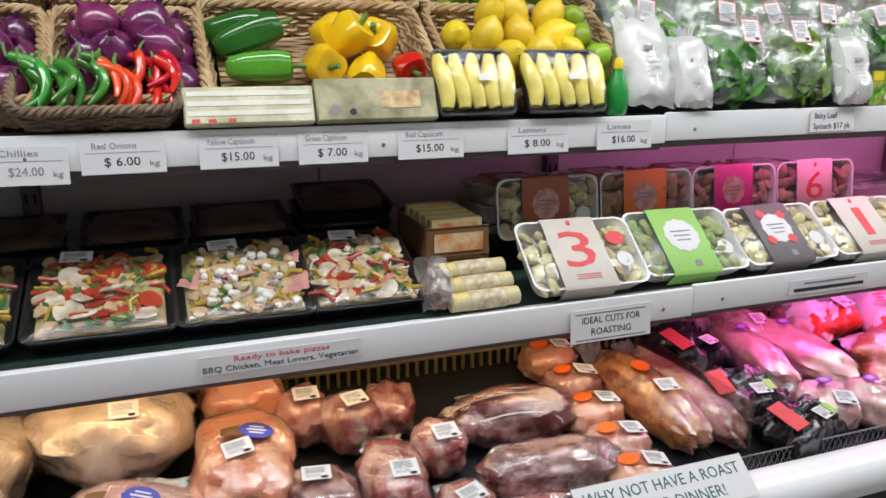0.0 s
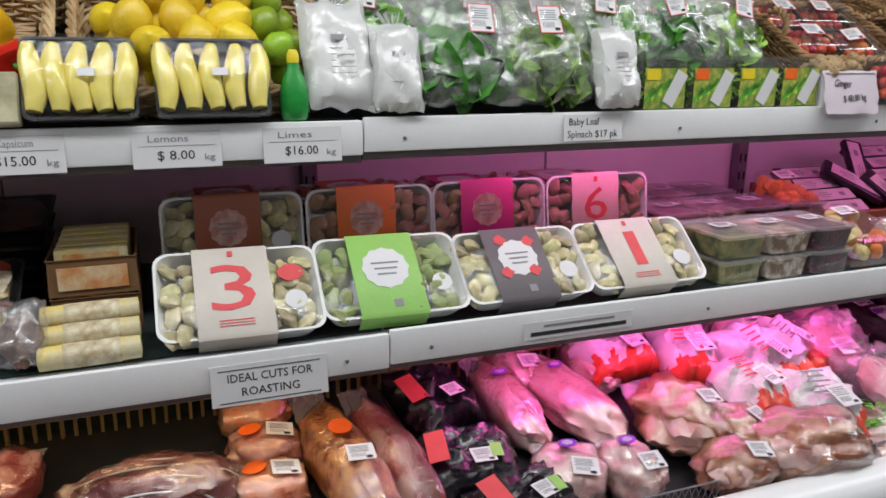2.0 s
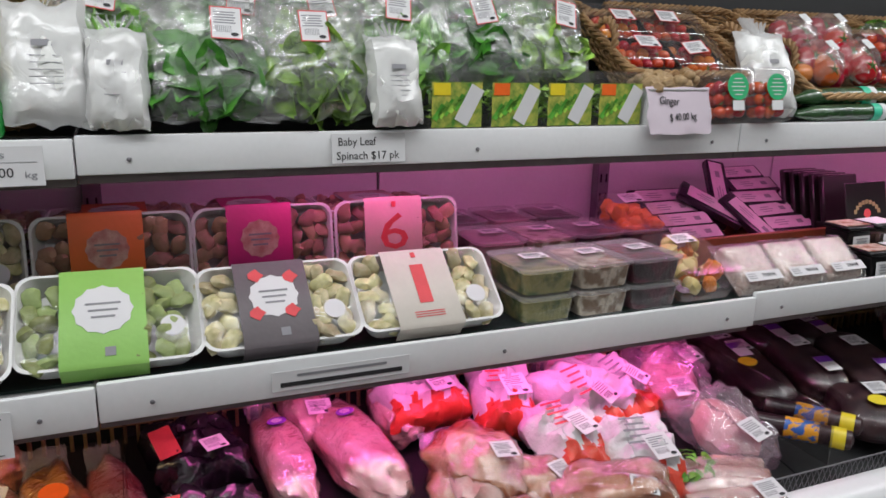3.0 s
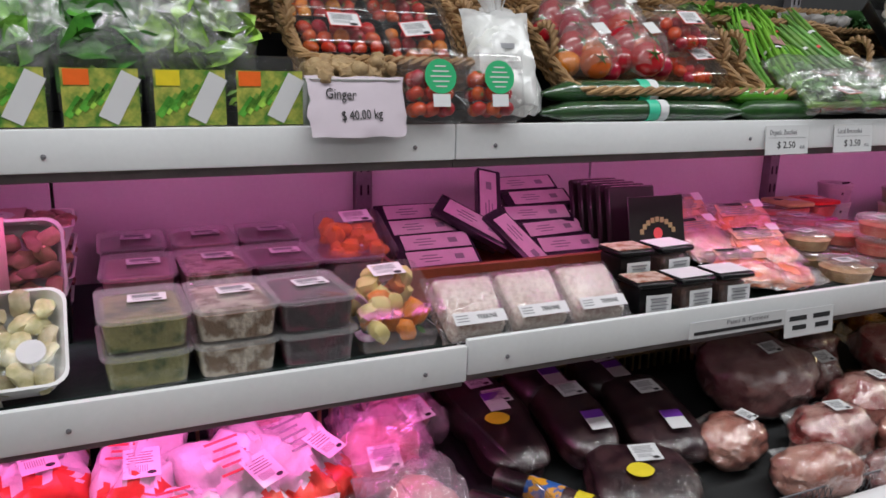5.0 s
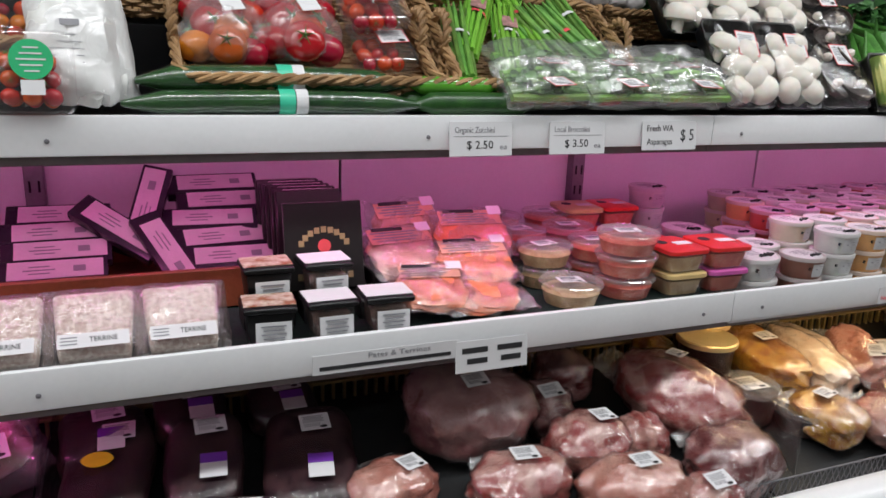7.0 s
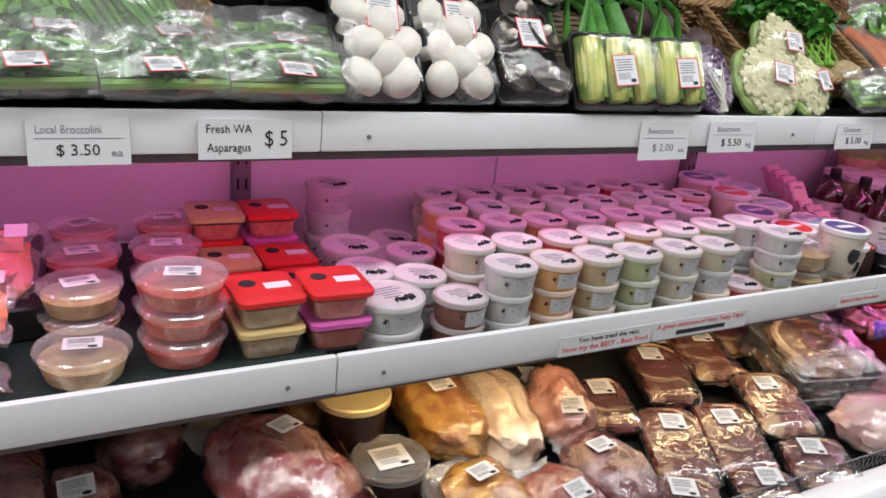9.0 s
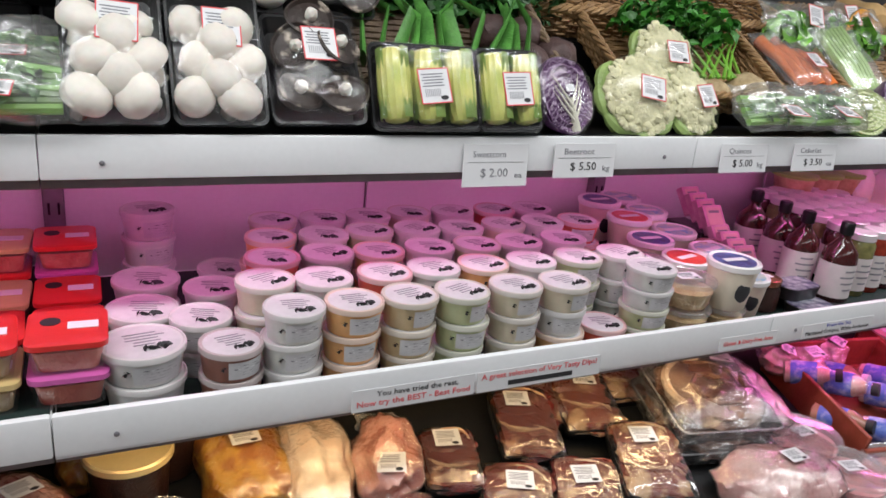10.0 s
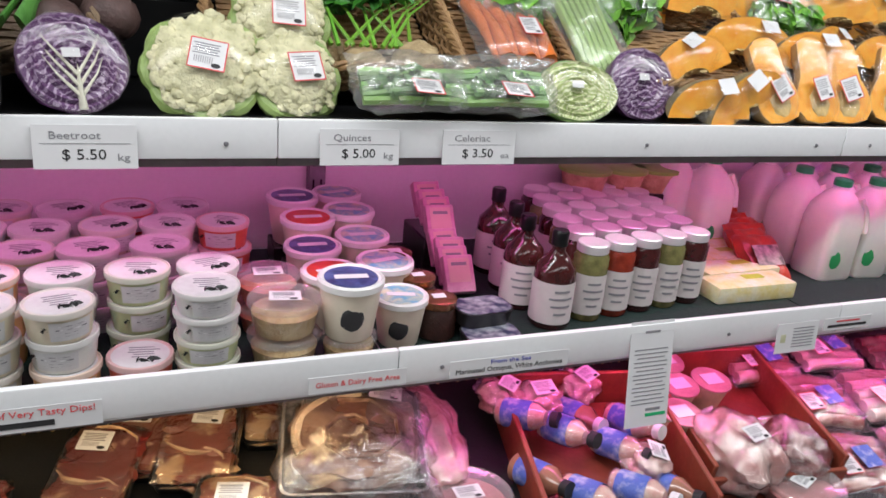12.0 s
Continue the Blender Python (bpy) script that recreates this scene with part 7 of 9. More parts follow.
def make_tub(tone, r, h, printed=True):
    """One lidded round tub: filled body, stepped lid, printed lid disc and side label."""
    th = empty("dip_tub", pose(0, 0, 0), {"white": "white", "apricot": "apricot orange", "tan": "tan", "olive": "olive green", "rose": "rosy red", "cream": "cream", "brown": "dark brown"}[tone] + " dip tub with a pale printed lid", "dip tub", "round dip tubs")
    part("tub_body", lathe([(r * 0.84, 0), (r * 0.86, 0.002), (r * 0.95, h * 0.80), (r * 0.95, h * 0.82)], 28), tub_mats(tone), th)
    part("tub_lid", lathe([(r * 0.93, h * 0.80), (r, h * 0.81), (r, h * 0.95), (r * 0.985, h * 0.99), (r * 0.95, h), (r * 0.92, h * 0.965), (0.001, h * 0.965)], 28, cap=False), mat("lid_" + tone, tuple(0.66 * a + 0.34 * b for a, b in zip((0.55, 0.53, 0.53), TUB_TONES[tone])), 0.3, vary=0.06, bump=0.02, scale=15), th, "pale translucent lid")
    if printed:
        dsc = lathe([(r * 0.86, h * 0.967), (r * 0.86, h * 0.972)], 26)
        part("lid_label", dsc, TUB_PAPER, th, "white printed disc")
        g = bmesh.new()
        for q in range(5):
            plate(r * (0.9 - 0.14 * abs(q - 1)), r * 0.045, 0.0005, g, (0.1 * r * (q % 2), r * (0.42 - 0.15 * q)), h * 0.974)
        part("printed_text", g, INK_GREY, th)
        part("olive_sprig", leaves(6, r * 0.3, r * 0.14, 0.0008, r * 0.36, 5, 0.4, 0.02, centre=(r * 0.2, -r * 0.42, h * 0.98)), INK, th, "dark olive sprig")
        sl = bmesh.new()
        n, z0, z1 = 12, h * 0.13, h * 0.72
        for q in range(n + 1):
            a = radians(-90 - 26 + 74 * q / n)
            for z in (z0, z1):
                rr = r * (0.86 + 0.09 * z / (h * 0.8)) + 0.0006
                sl.verts.new((rr * math.cos(a), rr * math.sin(a), z))
        sl.verts.ensure_lookup_table()
        for q in range(n):
            sl.faces.new([sl.verts[i] for i in (2 * q, 2 * q + 2, 2 * q + 3, 2 * q + 1)])
        part("side_label", sl, TUB_PAPER, th, "white printed side label")
        tx = bmesh.new()
        for row, (za, zb, spread) in enumerate(((0.585, 0.615, 40), (0.47, 0.51, 46), (0.37, 0.385, 34), (0.275, 0.29, 42))):
            pr = []
            for q in range(9):
                a = radians(-90 + 12 + 0.6 * (-spread + 2 * spread * q / 8))
                for z in (za * h, zb * h):
                    rr = r * (0.86 + 0.09 * z / (h * 0.8)) + 0.0012
                    pr.append(tx.verts.new((rr * math.cos(a), rr * math.sin(a), z)))
            for q in range(8):
                tx.faces.new((pr[2 * q], pr[2 * q + 2], pr[2 * q + 3], pr[2 * q + 1]))
        part("side_print", tx, SOFT_PRINT, th)
        part("side_sprig", leaves(8, r * 0.13, 0.0006, r * 0.10, r * 0.15, 8, 0.6, 0.02, centre=(-r * 0.52, -r * 0.78, h * 0.5)), INK, th, "dark olive sprig")
    return th


TUBS = {}


def tub(x, y, z, tone, r=0.0465, h=0.056, printed=True):
    key = (tone, r, h, printed)
    m = pose(x, y, z, 0, 0, RND.uniform(-25, 25))
    if key not in TUBS:
        TUBS[key] = make_tub(*key)
        TUBS[key].matrix_basis = m
        return TUBS[key]
    return copy_thing(TUBS[key], m)


cols = [(3.488, ["brown"] * 2), (3.575, ["white"] * 3), (3.664, ["apricot"] * 3), (3.752, ["tan"] * 2 + ["tan"]), (3.842, ["olive"] * 3), (3.936, ["cream"] * 3), (4.03, ["apricot", "white", "cream"])]
for x, tones in cols:
    H = 0.0445
    n = 2 if x < 3.5 else 3
    for lay in range(n):
        tub(x - 0.014 + RND.uniform(-0.003, 0.003), 1.228 + RND.uniform(-0.003, 0.003), MZ_LOW + H * lay, tones[lay % len(tones)], 0.044, H)
tub(3.368, 1.25, MZ_LOW, "white", 0.054, 0.045)
tub(3.366, 1.252, MZ_LOW + 0.045, "white", 0.056, 0.045)
tub(4.108, 1.228, MZ_LOW, "rose", 0.044, 0.046)
for lay in range(4):
    tub(4.196, 1.228 + RND.uniform(-0.003, 0.003), MZ_LOW + 0.036 * lay, "white" if lay > 1 else "olive", 0.045, 0.036)
# rows behind, stacked two to four high
tones_b = ["white", "cream", "white", "rose", "white", "apricot", "white", "olive", "white"]
for j in range(4):
    y = 1.325 + 0.098 * j
    for k in range(11):
        x = 3.46 + 0.094 * k + (0.02 if j % 2 else -0.01) + (0.05 if j > 1 else 0)
        if x > 4.26 - 0.05 * (j % 2):
            continue
        n = (3 if j == 0 else 3 if j == 1 else 3)
        if k == 0:
            n = 2 if j < 2 else 1
        for lay in range(n):
            tub(x + RND.uniform(-0.005, 0.005), y + RND.uniform(-0.005, 0.005), MZ_LOW + 0.0445 * lay, tones_b[(k + j * 2) % 9], 0.045, 0.0445)
for x, y, n in ((3.375, 1.365, 2), (3.39, 1.48, 2), (3.41, 1.655, 3)):
    for lay in range(n):
        tub(x, y, MZ_LOW + (0.044 if y < 1.6 else 0.05) * lay, "white", 0.052 if y < 1.6 else 0.046, 0.044 if y < 1.6 else 0.05)

# clear round tubs of red and pale dips
DIP = {"red": mat("red_dip", (0.52, 0.06, 0.045), 0.35, vary=0.35, scale=34, bump=0.8, second=(0.66, 0.22, 0.15)), "pale": mat("pale_dip", (0.64, 0.48, 0.26), 0.45, vary=0.3, scale=34, bump=0.9, second=(0.42, 0.26, 0.12)), "pink": mat("pink_dip", (0.65, 0.25, 0.25), 0.4, vary=0.2, scale=50, bump=0.4)}


def clear_tub(x, y, z, fill, r=0.055, h=0.05, lab=True):
    th = empty("clear_round_tub", pose(x, y, z, 0, 0, RND.uniform(-20, 20)), f"clear round plastic tub of {fill} dip with a sticker", "clear tub", "clear round tubs")
    part("dip", lathe([(r * 0.78, 0.003), (r * 0.9, h * 0.62), (r * 0.5, h * 0.72)], 22), DIP[fill], th)
    part("tub_body", lathe([(r * 0.82, 0), (r * 0.95, h * 0.86)], 26, cap=False), CLEAR_HARD, th, "clear body")
    part("tub_lid", lathe([(r * 0.96, h * 0.82), (r, h * 0.84), (r, h * 0.95), (r * 0.96, h), (r * 0.92, h * 0.965), (0.001, h * 0.965)], 26, cap=False), LIDS, th, "frosted clear lid")
    if lab:
        plain_sticker(th, pose(0, 0.004, h * 0.985, 0, 0, RND.uniform(-15, 15)), 0.046, 0.032)


for lay in range(3):
    clear_tub(3.068, 1.255, MZ + 0.041 * lay, "red", 0.058, 0.041, lay == 2)
clear_tub(2.945, 1.24, MZ, "pale", 0.058, 0.043)
for x, y, f, n in ((2.95, 1.35, "pale", 2), (3.07, 1.36, "red", 2), (2.96, 1.47, "red", 2), (3.08, 1.48, "pink", 2), (2.97, 1.60, "pink", 2), (3.10, 1.61, "red", 2)):
    for lay in range(n):
        clear_tub(x, y, MZ + 0.041 * lay, f, 0.055, 0.041, lay == n - 1)

# red and yellow sleeved dip twin packs
for j in range(4):
    for k in range(2):
        for lay in range(2 if j in (0, 3) else 1):
            x, y, z = 3.178 + 0.099 * k, 1.205 + 0.118 * j, MZ + 0.046 * lay
            tone = "amber" if (j, k, lay) in ((0, 0, 0), (2, 0, 0), (3, 0, 1)) else ("red", "red", "magenta")[(j + 2 * k + lay) % 3]
            th = empty("twin_dip_pack", pose(x, y, z, 0, 0, RND.uniform(-3, 3)), f"small square dip pack with a {tone} printed sleeve", "dip pack", "square dip packs")
            part("pack_body", shell([(0.08, 0.09, 0.012, 0), (0.092, 0.102, 0.014, 0.036)], 0.051, True, False), CLEAR_HARD, th, "clear tub")
            part("dip", shell([(0.07, 0.08, 0.012, 0.002), (0.082, 0.092, 0.014, 0.03)], 0.051), DIP["pale" if k == 0 and j == 0 else "red"], th)
            part("sleeve_top", shell([(0.094, 0.105, 0.014, 0.036), (0.094, 0.105, 0.014, 0.043), (0.09, 0.1, 0.014, 0.0445)], 0.051), {"red": mat("red_sleeve", (0.66, 0.03, 0.025), 0.35, vary=0.08), "amber": mat("amber_sleeve", (0.58, 0.42, 0.18), 0.35, vary=0.08), "magenta": mat("mauve_sleeve", (0.55, 0.10, 0.35), 0.35, vary=0.08)}[tone], th, f"{tone} printed sleeve")
            part("round_mark", lathe([(0.012, 0.0448), (0.012, 0.0454)], 16, centre=(-0.02, 0.065)), INK, th)
            part("price_label", plate(0.036, 0.02, 0.0008, at=(0.018, 0.05), z=0.0448), PAPER, th, "white sticker")

# pots and jars at the far end
PUD = mat("pale_pudding", (0.70, 0.58, 0.40), 0.5, vary=0.15, scale=40, bump=0.3)
for lay in range(2):
    clear_tub(4.306, 1.245, MZ_LOW + 0.054 * lay, "pale", 0.054, 0.054, lay == 1)
clear_tub(4.30, 1.36, MZ_LOW, "red", 0.05, 0.05)
clear_tub(4.30, 1.36, MZ_LOW + 0.05, "red", 0.05, 0.05)


def yoghurt(x, y, z, lid, s=1.0, flip=False):
    th = empty("yoghurt_pot", pose(x, y, z, 0, 0, RND.uniform(-15, 15)), "cream yoghurt pot with a printed coloured lid", "yoghurt pot", "yoghurt pots")
    part("pot", lathe([(0.033 * s, 0), (0.036 * s, 0.004), (0.046 * s, 0.078 * s), (0.046 * s, 0.082 * s)], 26), mat("cream_pot", (0.76, 0.68, 0.54), 0.35, vary=0.06), th)
    part("pot_lid", lathe([(0.047 * s, 0.080 * s), (0.050 * s, 0.082 * s), (0.050 * s, 0.091 * s), (0.047 * s, 0.094 * s), (0.044 * s, 0.091 * s)], 26), mat("white_lid", (0.76, 0.75, 0.74), 0.3, vary=0.05), th, "white lid")
    part("lid_print", lathe([(0.040 * s, 0.0915 * s), (0.040 * s, 0.0922 * s)], 24), lid, th, "coloured printed disc")
    part("lid_mark", plate(0.05 * s, 0.014 * s, 0.0006, z=0.0925 * s), PAPER, th)
    part("front_mark", lump(0.018 * s, 0.003, 0.02 * s, 2, 0.1, 2, 2, at=(-0.004, -0.0405 * s, 0.042 * s)), INK, th, "dark printed badge")


NAVY = mat("navy_print", (0.02, 0.03, 0.12), 0.3, vary=0.3, scale=60, second=(0.10, 0.14, 0.35))
REDP = mat("red_print", (0.65, 0.06, 0.04), 0.3, vary=0.2, scale=60)
AQUA = mat("aqua_print", (0.10, 0.38, 0.55), 0.3, vary=0.3, scale=60, second=(0.6, 0.6, 0.4))
yoghurt(4.40, 1.232, MZ_LOW + 0.046, NAVY)
clear_tub(4.402, 1.236, MZ_LOW, "pale", 0.043, 0.046, False)
yoghurt(4.495, 1.275, MZ_LOW, AQUA, 0.9)
for x, y, z, lid in ((4.40, 1.35, 0.008, REDP), (4.50, 1.38, 0.008, AQUA), (4.39, 1.45, 0.015, NAVY), (4.40, 1.54, 0.035, REDP), (4.49, 1.49, 0.015, AQUA), (4.39, 1.64, 0.045, NAVY), (4.49, 1.59, 0.03, AQUA), (4.49, 1.69, 0.035, AQUA)):
    yoghurt(x, y, MZ_LOW + z, lid)
    put("pot_riser", box(0.08, 0.08, z, 0.002, z0=MZ_LOW, at=(x, y)), DARKC, None, "black carton under a yoghurt pot", "carton", "cartons under the pots")

JAR_GLASS = film("jar_glass", gloss=0.2, haze=0.02, rough=0.03, crinkle=0.0)
CAVIAR = mat("dark_relish", (0.05, 0.02, 0.015), 0.3, vary=0.4, scale=60, bump=0.5)
COPPER = mat("copper_lid", (0.35, 0.16, 0.08), 0.25, metal=0.8, vary=0.1)
for k, (x, y, z) in enumerate(((4.565, 1.285, 0.0), (4.55, 1.35, 0.012), (4.53, 1.42, 0.03))):
    th = empty("relish_jar", pose(x, y, MZ_LOW), "small dark relish jar with a copper lid", "jar", "small relish jars")
    part("jar", lathe([(0.028, 0), (0.032, 0.004), (0.032, 0.045 + z), (0.027, 0.055 + z)], 22), CAVIAR, th)
    part("jar_lid", lathe([(0.030, 0.055 + z), (0.031, 0.058 + z), (0.031, 0.068 + z), (0.027, 0.070 + z)], 22), COPPER, th, "copper lid")
    part("lid_label", plate(0.022, 0.016, 0.0006, z=0.0705 + z), PAPER, th)
for k in range(3):
    th = put("pate_tin", shell([(0.09, 0.06, 0.02, 0), (0.098, 0.068, 0.024, 0.022), (0.1, 0.07, 0.024, 0.026)], 0.035), DARKC, pose(4.638 + 0.004 * k, 1.192 + 0.045 * k, MZ_LOW + 0.027 * (k if k < 2 else 0), 0, 0, 4 * k), "small flat tin of pate with a printed foil lid", "tin", "flat tins")
    part("foil_lid", shell([(0.094, 0.064, 0.022, 0.0262), (0.094, 0.064, 0.022, 0.0275)], 0.035), mat("printed_foil", (0.55, 0.56, 0.62), 0.3, metal=0.4, vary=0.5, scale=60, second=(0.06, 0.06, 0.14)), th, "printed foil lid")
PINKBOX = mat("pink_carton", (0.72, 0.40, 0.52), 0.5, vary=0.2, scale=30, second=(0.6, 0.25, 0.4))
for base, y0, lift in ((0, 1.435, 0.0), (1, 1.56, 0.058)):
    for k in range(4):
        b = put("small_carton", box(0.058, 0.072, 0.020, 0.002), PINKBOX, lean(4.662 + 0.006 * base + RND.uniform(-0.003, 0.003), y0 + 0.027 * k, MZ_LOW + lift + 0.036 + 0.008 * k, 52, RND.uniform(-4, 4)), "small pink printed carton leaning in a stepped row", "carton", "pink cartons")
        part("carton_label", plate(0.042, 0.046, 0.0006, at=(0, 0.006), z=0.0202), BLUSH_S, b, "pale printed label")
        part("label_print", plate(0.030, 0.006, 0.0006, at=(0, 0.018), z=0.0210), INK_GREY, b)
    put("carton_riser", box(0.062, 0.125, 0.012 + lift, 0.003, z0=MZ_LOW, at=(4.664, y0 + 0.05)), DARKC, None, "black block under the pink cartons", "riser", "carton risers")

SAUCE = {"dark": mat("dark_syrup", (0.06, 0.012, 0.012), 0.12, vary=0.3, bump=0.02, coat=0.6), "olive": mat("olive_pickle", (0.20, 0.19, 0.07), 0.2, vary=0.4, scale=60, bump=0.2), "red": mat("red_relish", (0.28, 0.035, 0.018), 0.2, vary=0.4, scale=60, bump=0.2)}
LABEL_S = mat("cream_bottle_label", (0.66, 0.62, 0.60), 0.5, vary=0.06, scale=30)
LID_PALE = mat("pale_metal_lid", (0.74, 0.70, 0.72), 0.3, metal=0.3, vary=0.06)


def jar_thing(bottle, fill):
    if bottle:
        th = empty("sauce_bottle", pose(0, 0, 0), "dark sauce bottle with a black cap and pale label", "bottle", "dark bottles")
        part("bottle", lathe([(0.034, 0), (0.037, 0.004), (0.037, 0.095), (0.034, 0.112), (0.02, 0.128), (0.012, 0.138), (0.012, 0.15)], 26), SAUCE[fill], th, "dark glass bottle")
        part("bottle_cap", lathe([(0.014, 0.148), (0.0145, 0.15), (0.0145, 0.172), (0.012, 0.175)], 20), BLACK, th, "black screw cap")
        part("bottle_label", lathe([(0.0376, 0.012), (0.0376, 0.088)], 26, cap=False), LABEL_S, th, "pale printed label")
        r = 0.0376
    else:
        th = empty("relish_jar", pose(0, 0, 0), "slim glass relish jar with a pale metal lid", "jar", "glass relish jars")
        part("jar", lathe([(0.029, 0), (0.032, 0.004), (0.032, 0.118), (0.027, 0.128)], 24), SAUCE[fill], th, "filled glass jar")
        part("jar_lid", lathe([(0.0275, 0.127), (0.029, 0.128), (0.029, 0.142), (0.027, 0.144)], 24), LID_PALE, th, "pale metal lid")
        part("jar_label", lathe([(0.0326, 0.014), (0.0326, 0.09)], 24, cap=False), LABEL_S, th, "pale printed label")
        r = 0.0326
    g = bmesh.new()
    for row in range(4):
        sp = (22, 34, 28, 18)[row]
        pr = []
        for q in range(7):
            a = radians(-100 - sp + 2 * sp * q / 6)
            for z in (0.072 - 0.014 * row, 0.076 - 0.014 * row):
                pr.append(g.verts.new(((r + 0.0006) * math.cos(a), (r + 0.0006) * math.sin(a), z)))
        for q in range(6):
            g.faces.new((pr[2 * q], pr[2 * q + 2], pr[2 * q + 3], pr[2 * q + 1]))
    part("label_print", g, INK_GREY, th)
    return th


JARS = {}


def jar(x, y, bottle, fill):
    m = pose(x, y, MZ_LOW, 0, 0, RND.uniform(-15, 15))
    if (bottle, fill) not in JARS:
        JARS[bottle, fill] = jar_thing(bottle, fill)
        JARS[bottle, fill].matrix_basis = m
    else:
        copy_thing(JARS[bottle, fill], m)


for k, (x, y) in enumerate(((4.752, 1.29), (4.728, 1.375), (4.735, 1.45), (4.735, 1.54))):
    jar(x + 0.03 + 0.006 * k, y, True, "dark")
for j in range(6):
    for k in range(5):
        jar(4.862 + 0.062 * k + 0.012 * j, 1.305 + 0.008 * k + 0.066 * j, False, ("olive", "red", "dark", "olive", "dark")[(k + (j % 2) * 2) % 5])

# butter packs, red packets, milk bottles
BUTTER = mat("butter_wrap", (0.72, 0.62, 0.24), 0.4, vary=0.25, scale=30, second=(0.78, 0.76, 0.6))
for j in range(1):
    for k in range(4):
        b = put("butter_pack", box(0.20, 0.07, 0.036, 0.006, seg=2), BUTTER, pose(5.262 + 0.03 * k, 1.325 + 0.074 * k, MZ_LOW + 0.037 * j, 0, 0, RND.uniform(-3, 3)), "pale yellow foil-wrapped butter pack", "butter pack", "butter packs")
        part("green_flash", plate(0.05, 0.02, 0.0006, at=(0.02, 0.01), z=0.0362), mat("lime_flash", (0.5, 0.55, 0.05), 0.4, vary=0.1), b)
REDPACK = mat("red_packet", (0.55, 0.06, 0.03), 0.3, vary=0.3, scale=20, bump=0.3, second=(0.25, 0.03, 0.03))
for k in range(7):
    th = put("red_packet", cushion(0.11, 0.13, 0.05, 90 + k, 12, 12, 0.12), REDPACK, lean(5.385 + 0.022 * k, 1.42 + 0.04 * k, MZ_LOW + 0.03, 40, RND.uniform(-20, 20)), "crinkled glossy red packet with a dark printed panel", "packet", "red packets")
    part("printed_panel", plate(0.07, 0.05, 0.0008, z=0.028), mat("dark_print", (0.06, 0.05, 0.05), 0.3, vary=0.5, scale=60, second=(0.5, 0.4, 0.35)), th)
MILK = mat("milk_bottle", (0.80, 0.76, 0.70), 0.35, vary=0.05, bump=0.03, sub=0.2)
CAPS = mat("green_cap", (0.02, 0.30, 0.09), 0.35, vary=0.05)


def milk(x, y):
    th = empty("milk_bottle", pose(x, y, MZ_LOW, 0, 0, RND.uniform(-6, 6)), "white plastic milk bottle with a green cap", "milk bottle", "milk bottles")
    part("bottle", shell([(0.094, 0.094, 0.02, 0), (0.1, 0.1, 0.022, 0.006), (0.1, 0.1, 0.022, 0.13), (0.094, 0.094, 0.03, 0.16), (0.06, 0.06, 0.028, 0.19), (0.036, 0.036, 0.017, 0.2), (0.034, 0.034, 0.016, 0.208)], 0), MILK, th)
    part("milk_cap", lathe([(0.018, 0.206), (0.0195, 0.207), (0.0195, 0.22), (0.017, 0.222)], 20), CAPS, th, "green screw cap")
    part("bottle_print", lump(0.016, 0.001, 0.02, 3, 0.4, 3, 2, at=(-0.02, -0.0505, 0.05)), CAPS, th, "green printed mark")
    part("bottle_handle", sweep([(0.03, -0.03, 0.185), (0.044, -0.04, 0.15), (0.046, -0.046, 0.11)], 0.008, 8), MILK, th)


for j in range(3):
    for k in range(5):
        if k == 0 and j == 0:
            continue
        milk(5.545 + 0.108 * k, 1.40 + 0.108 * j)
milk(5.545, 1.40)
for k in range(2):
    milk(5.36 - 0.06 * k, 1.60 + 0.055 * k)
# lunch baskets with green trim at the back
for k, x in enumerate((5.06, 5.16, 5.25)):
    th = empty("cheese_bucket", pose(x, 1.67, MZ_LOW + 0.125), "small round tub with a green rim at the back", "tub", "green rimmed tubs")
    part("bucket", lathe([(0.045, 0), (0.055, 0.05)], 22), DIP["pale"], th)
    part("green_rim", lathe([(0.055, 0.045), (0.061, 0.047), (0.061, 0.054), (0.055, 0.056)], 22), mat("lime_rim", (0.25, 0.48, 0.08), 0.4, vary=0.1), th, "lime green rim")
    put("tub_riser", box(0.1, 0.1, 0.125, 0.003, z0=MZ_LOW, at=(x, 1.67)), DARKC, None, "black block under a rear tub", "riser", "rear risers")

# ---- meats and packets in the bottom well ----


def meat(name, red, fat, scale=30.0, ramp=(0.42, 0.56), rough=0.35):
    return mat(name, red, rough, vary=0.35, scale=scale * 1.7, bump=0.3, second=fat, coat=0.25, ramp=ramp, fine=5)


PORK = meat("pork_roast", (0.56, 0.19, 0.14), (0.70, 0.38, 0.30), 12, (0.3, 0.62))
BEEF = meat("beef_joint", (0.16, 0.02, 0.022), (0.42, 0.20, 0.19), 16, (0.40, 0.52))
LAMB = meat("lamb_joint", (0.38, 0.06, 0.055), (0.62, 0.34, 0.29), 14, (0.42, 0.54))
PALE = meat("pale_poultry", (0.78, 0.58, 0.42), (0.80, 0.66, 0.52), 10)
HAMM = meat("orange_ham", (0.78, 0.27, 0.13), (0.76, 0.38, 0.24), 14)
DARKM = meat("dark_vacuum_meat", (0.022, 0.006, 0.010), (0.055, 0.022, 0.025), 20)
ROLL = meat("crumbed_roll", (0.60, 0.24, 0.05), (0.34, 0.08, 0.03), 32, (0.40, 0.56))
PINKM = meat("pink_poultry", (0.62, 0.31, 0.29), (0.70, 0.48, 0.44), 10)
GLAZE = meat("glazed_chicken", (0.38, 0.09, 0.02), (0.66, 0.34, 0.20), 12, (0.35, 0.6))
STEAK = meat("raw_steak", (0.15, 0.018, 0.014), (0.46, 0.27, 0.17), 12, (0.38, 0.46))
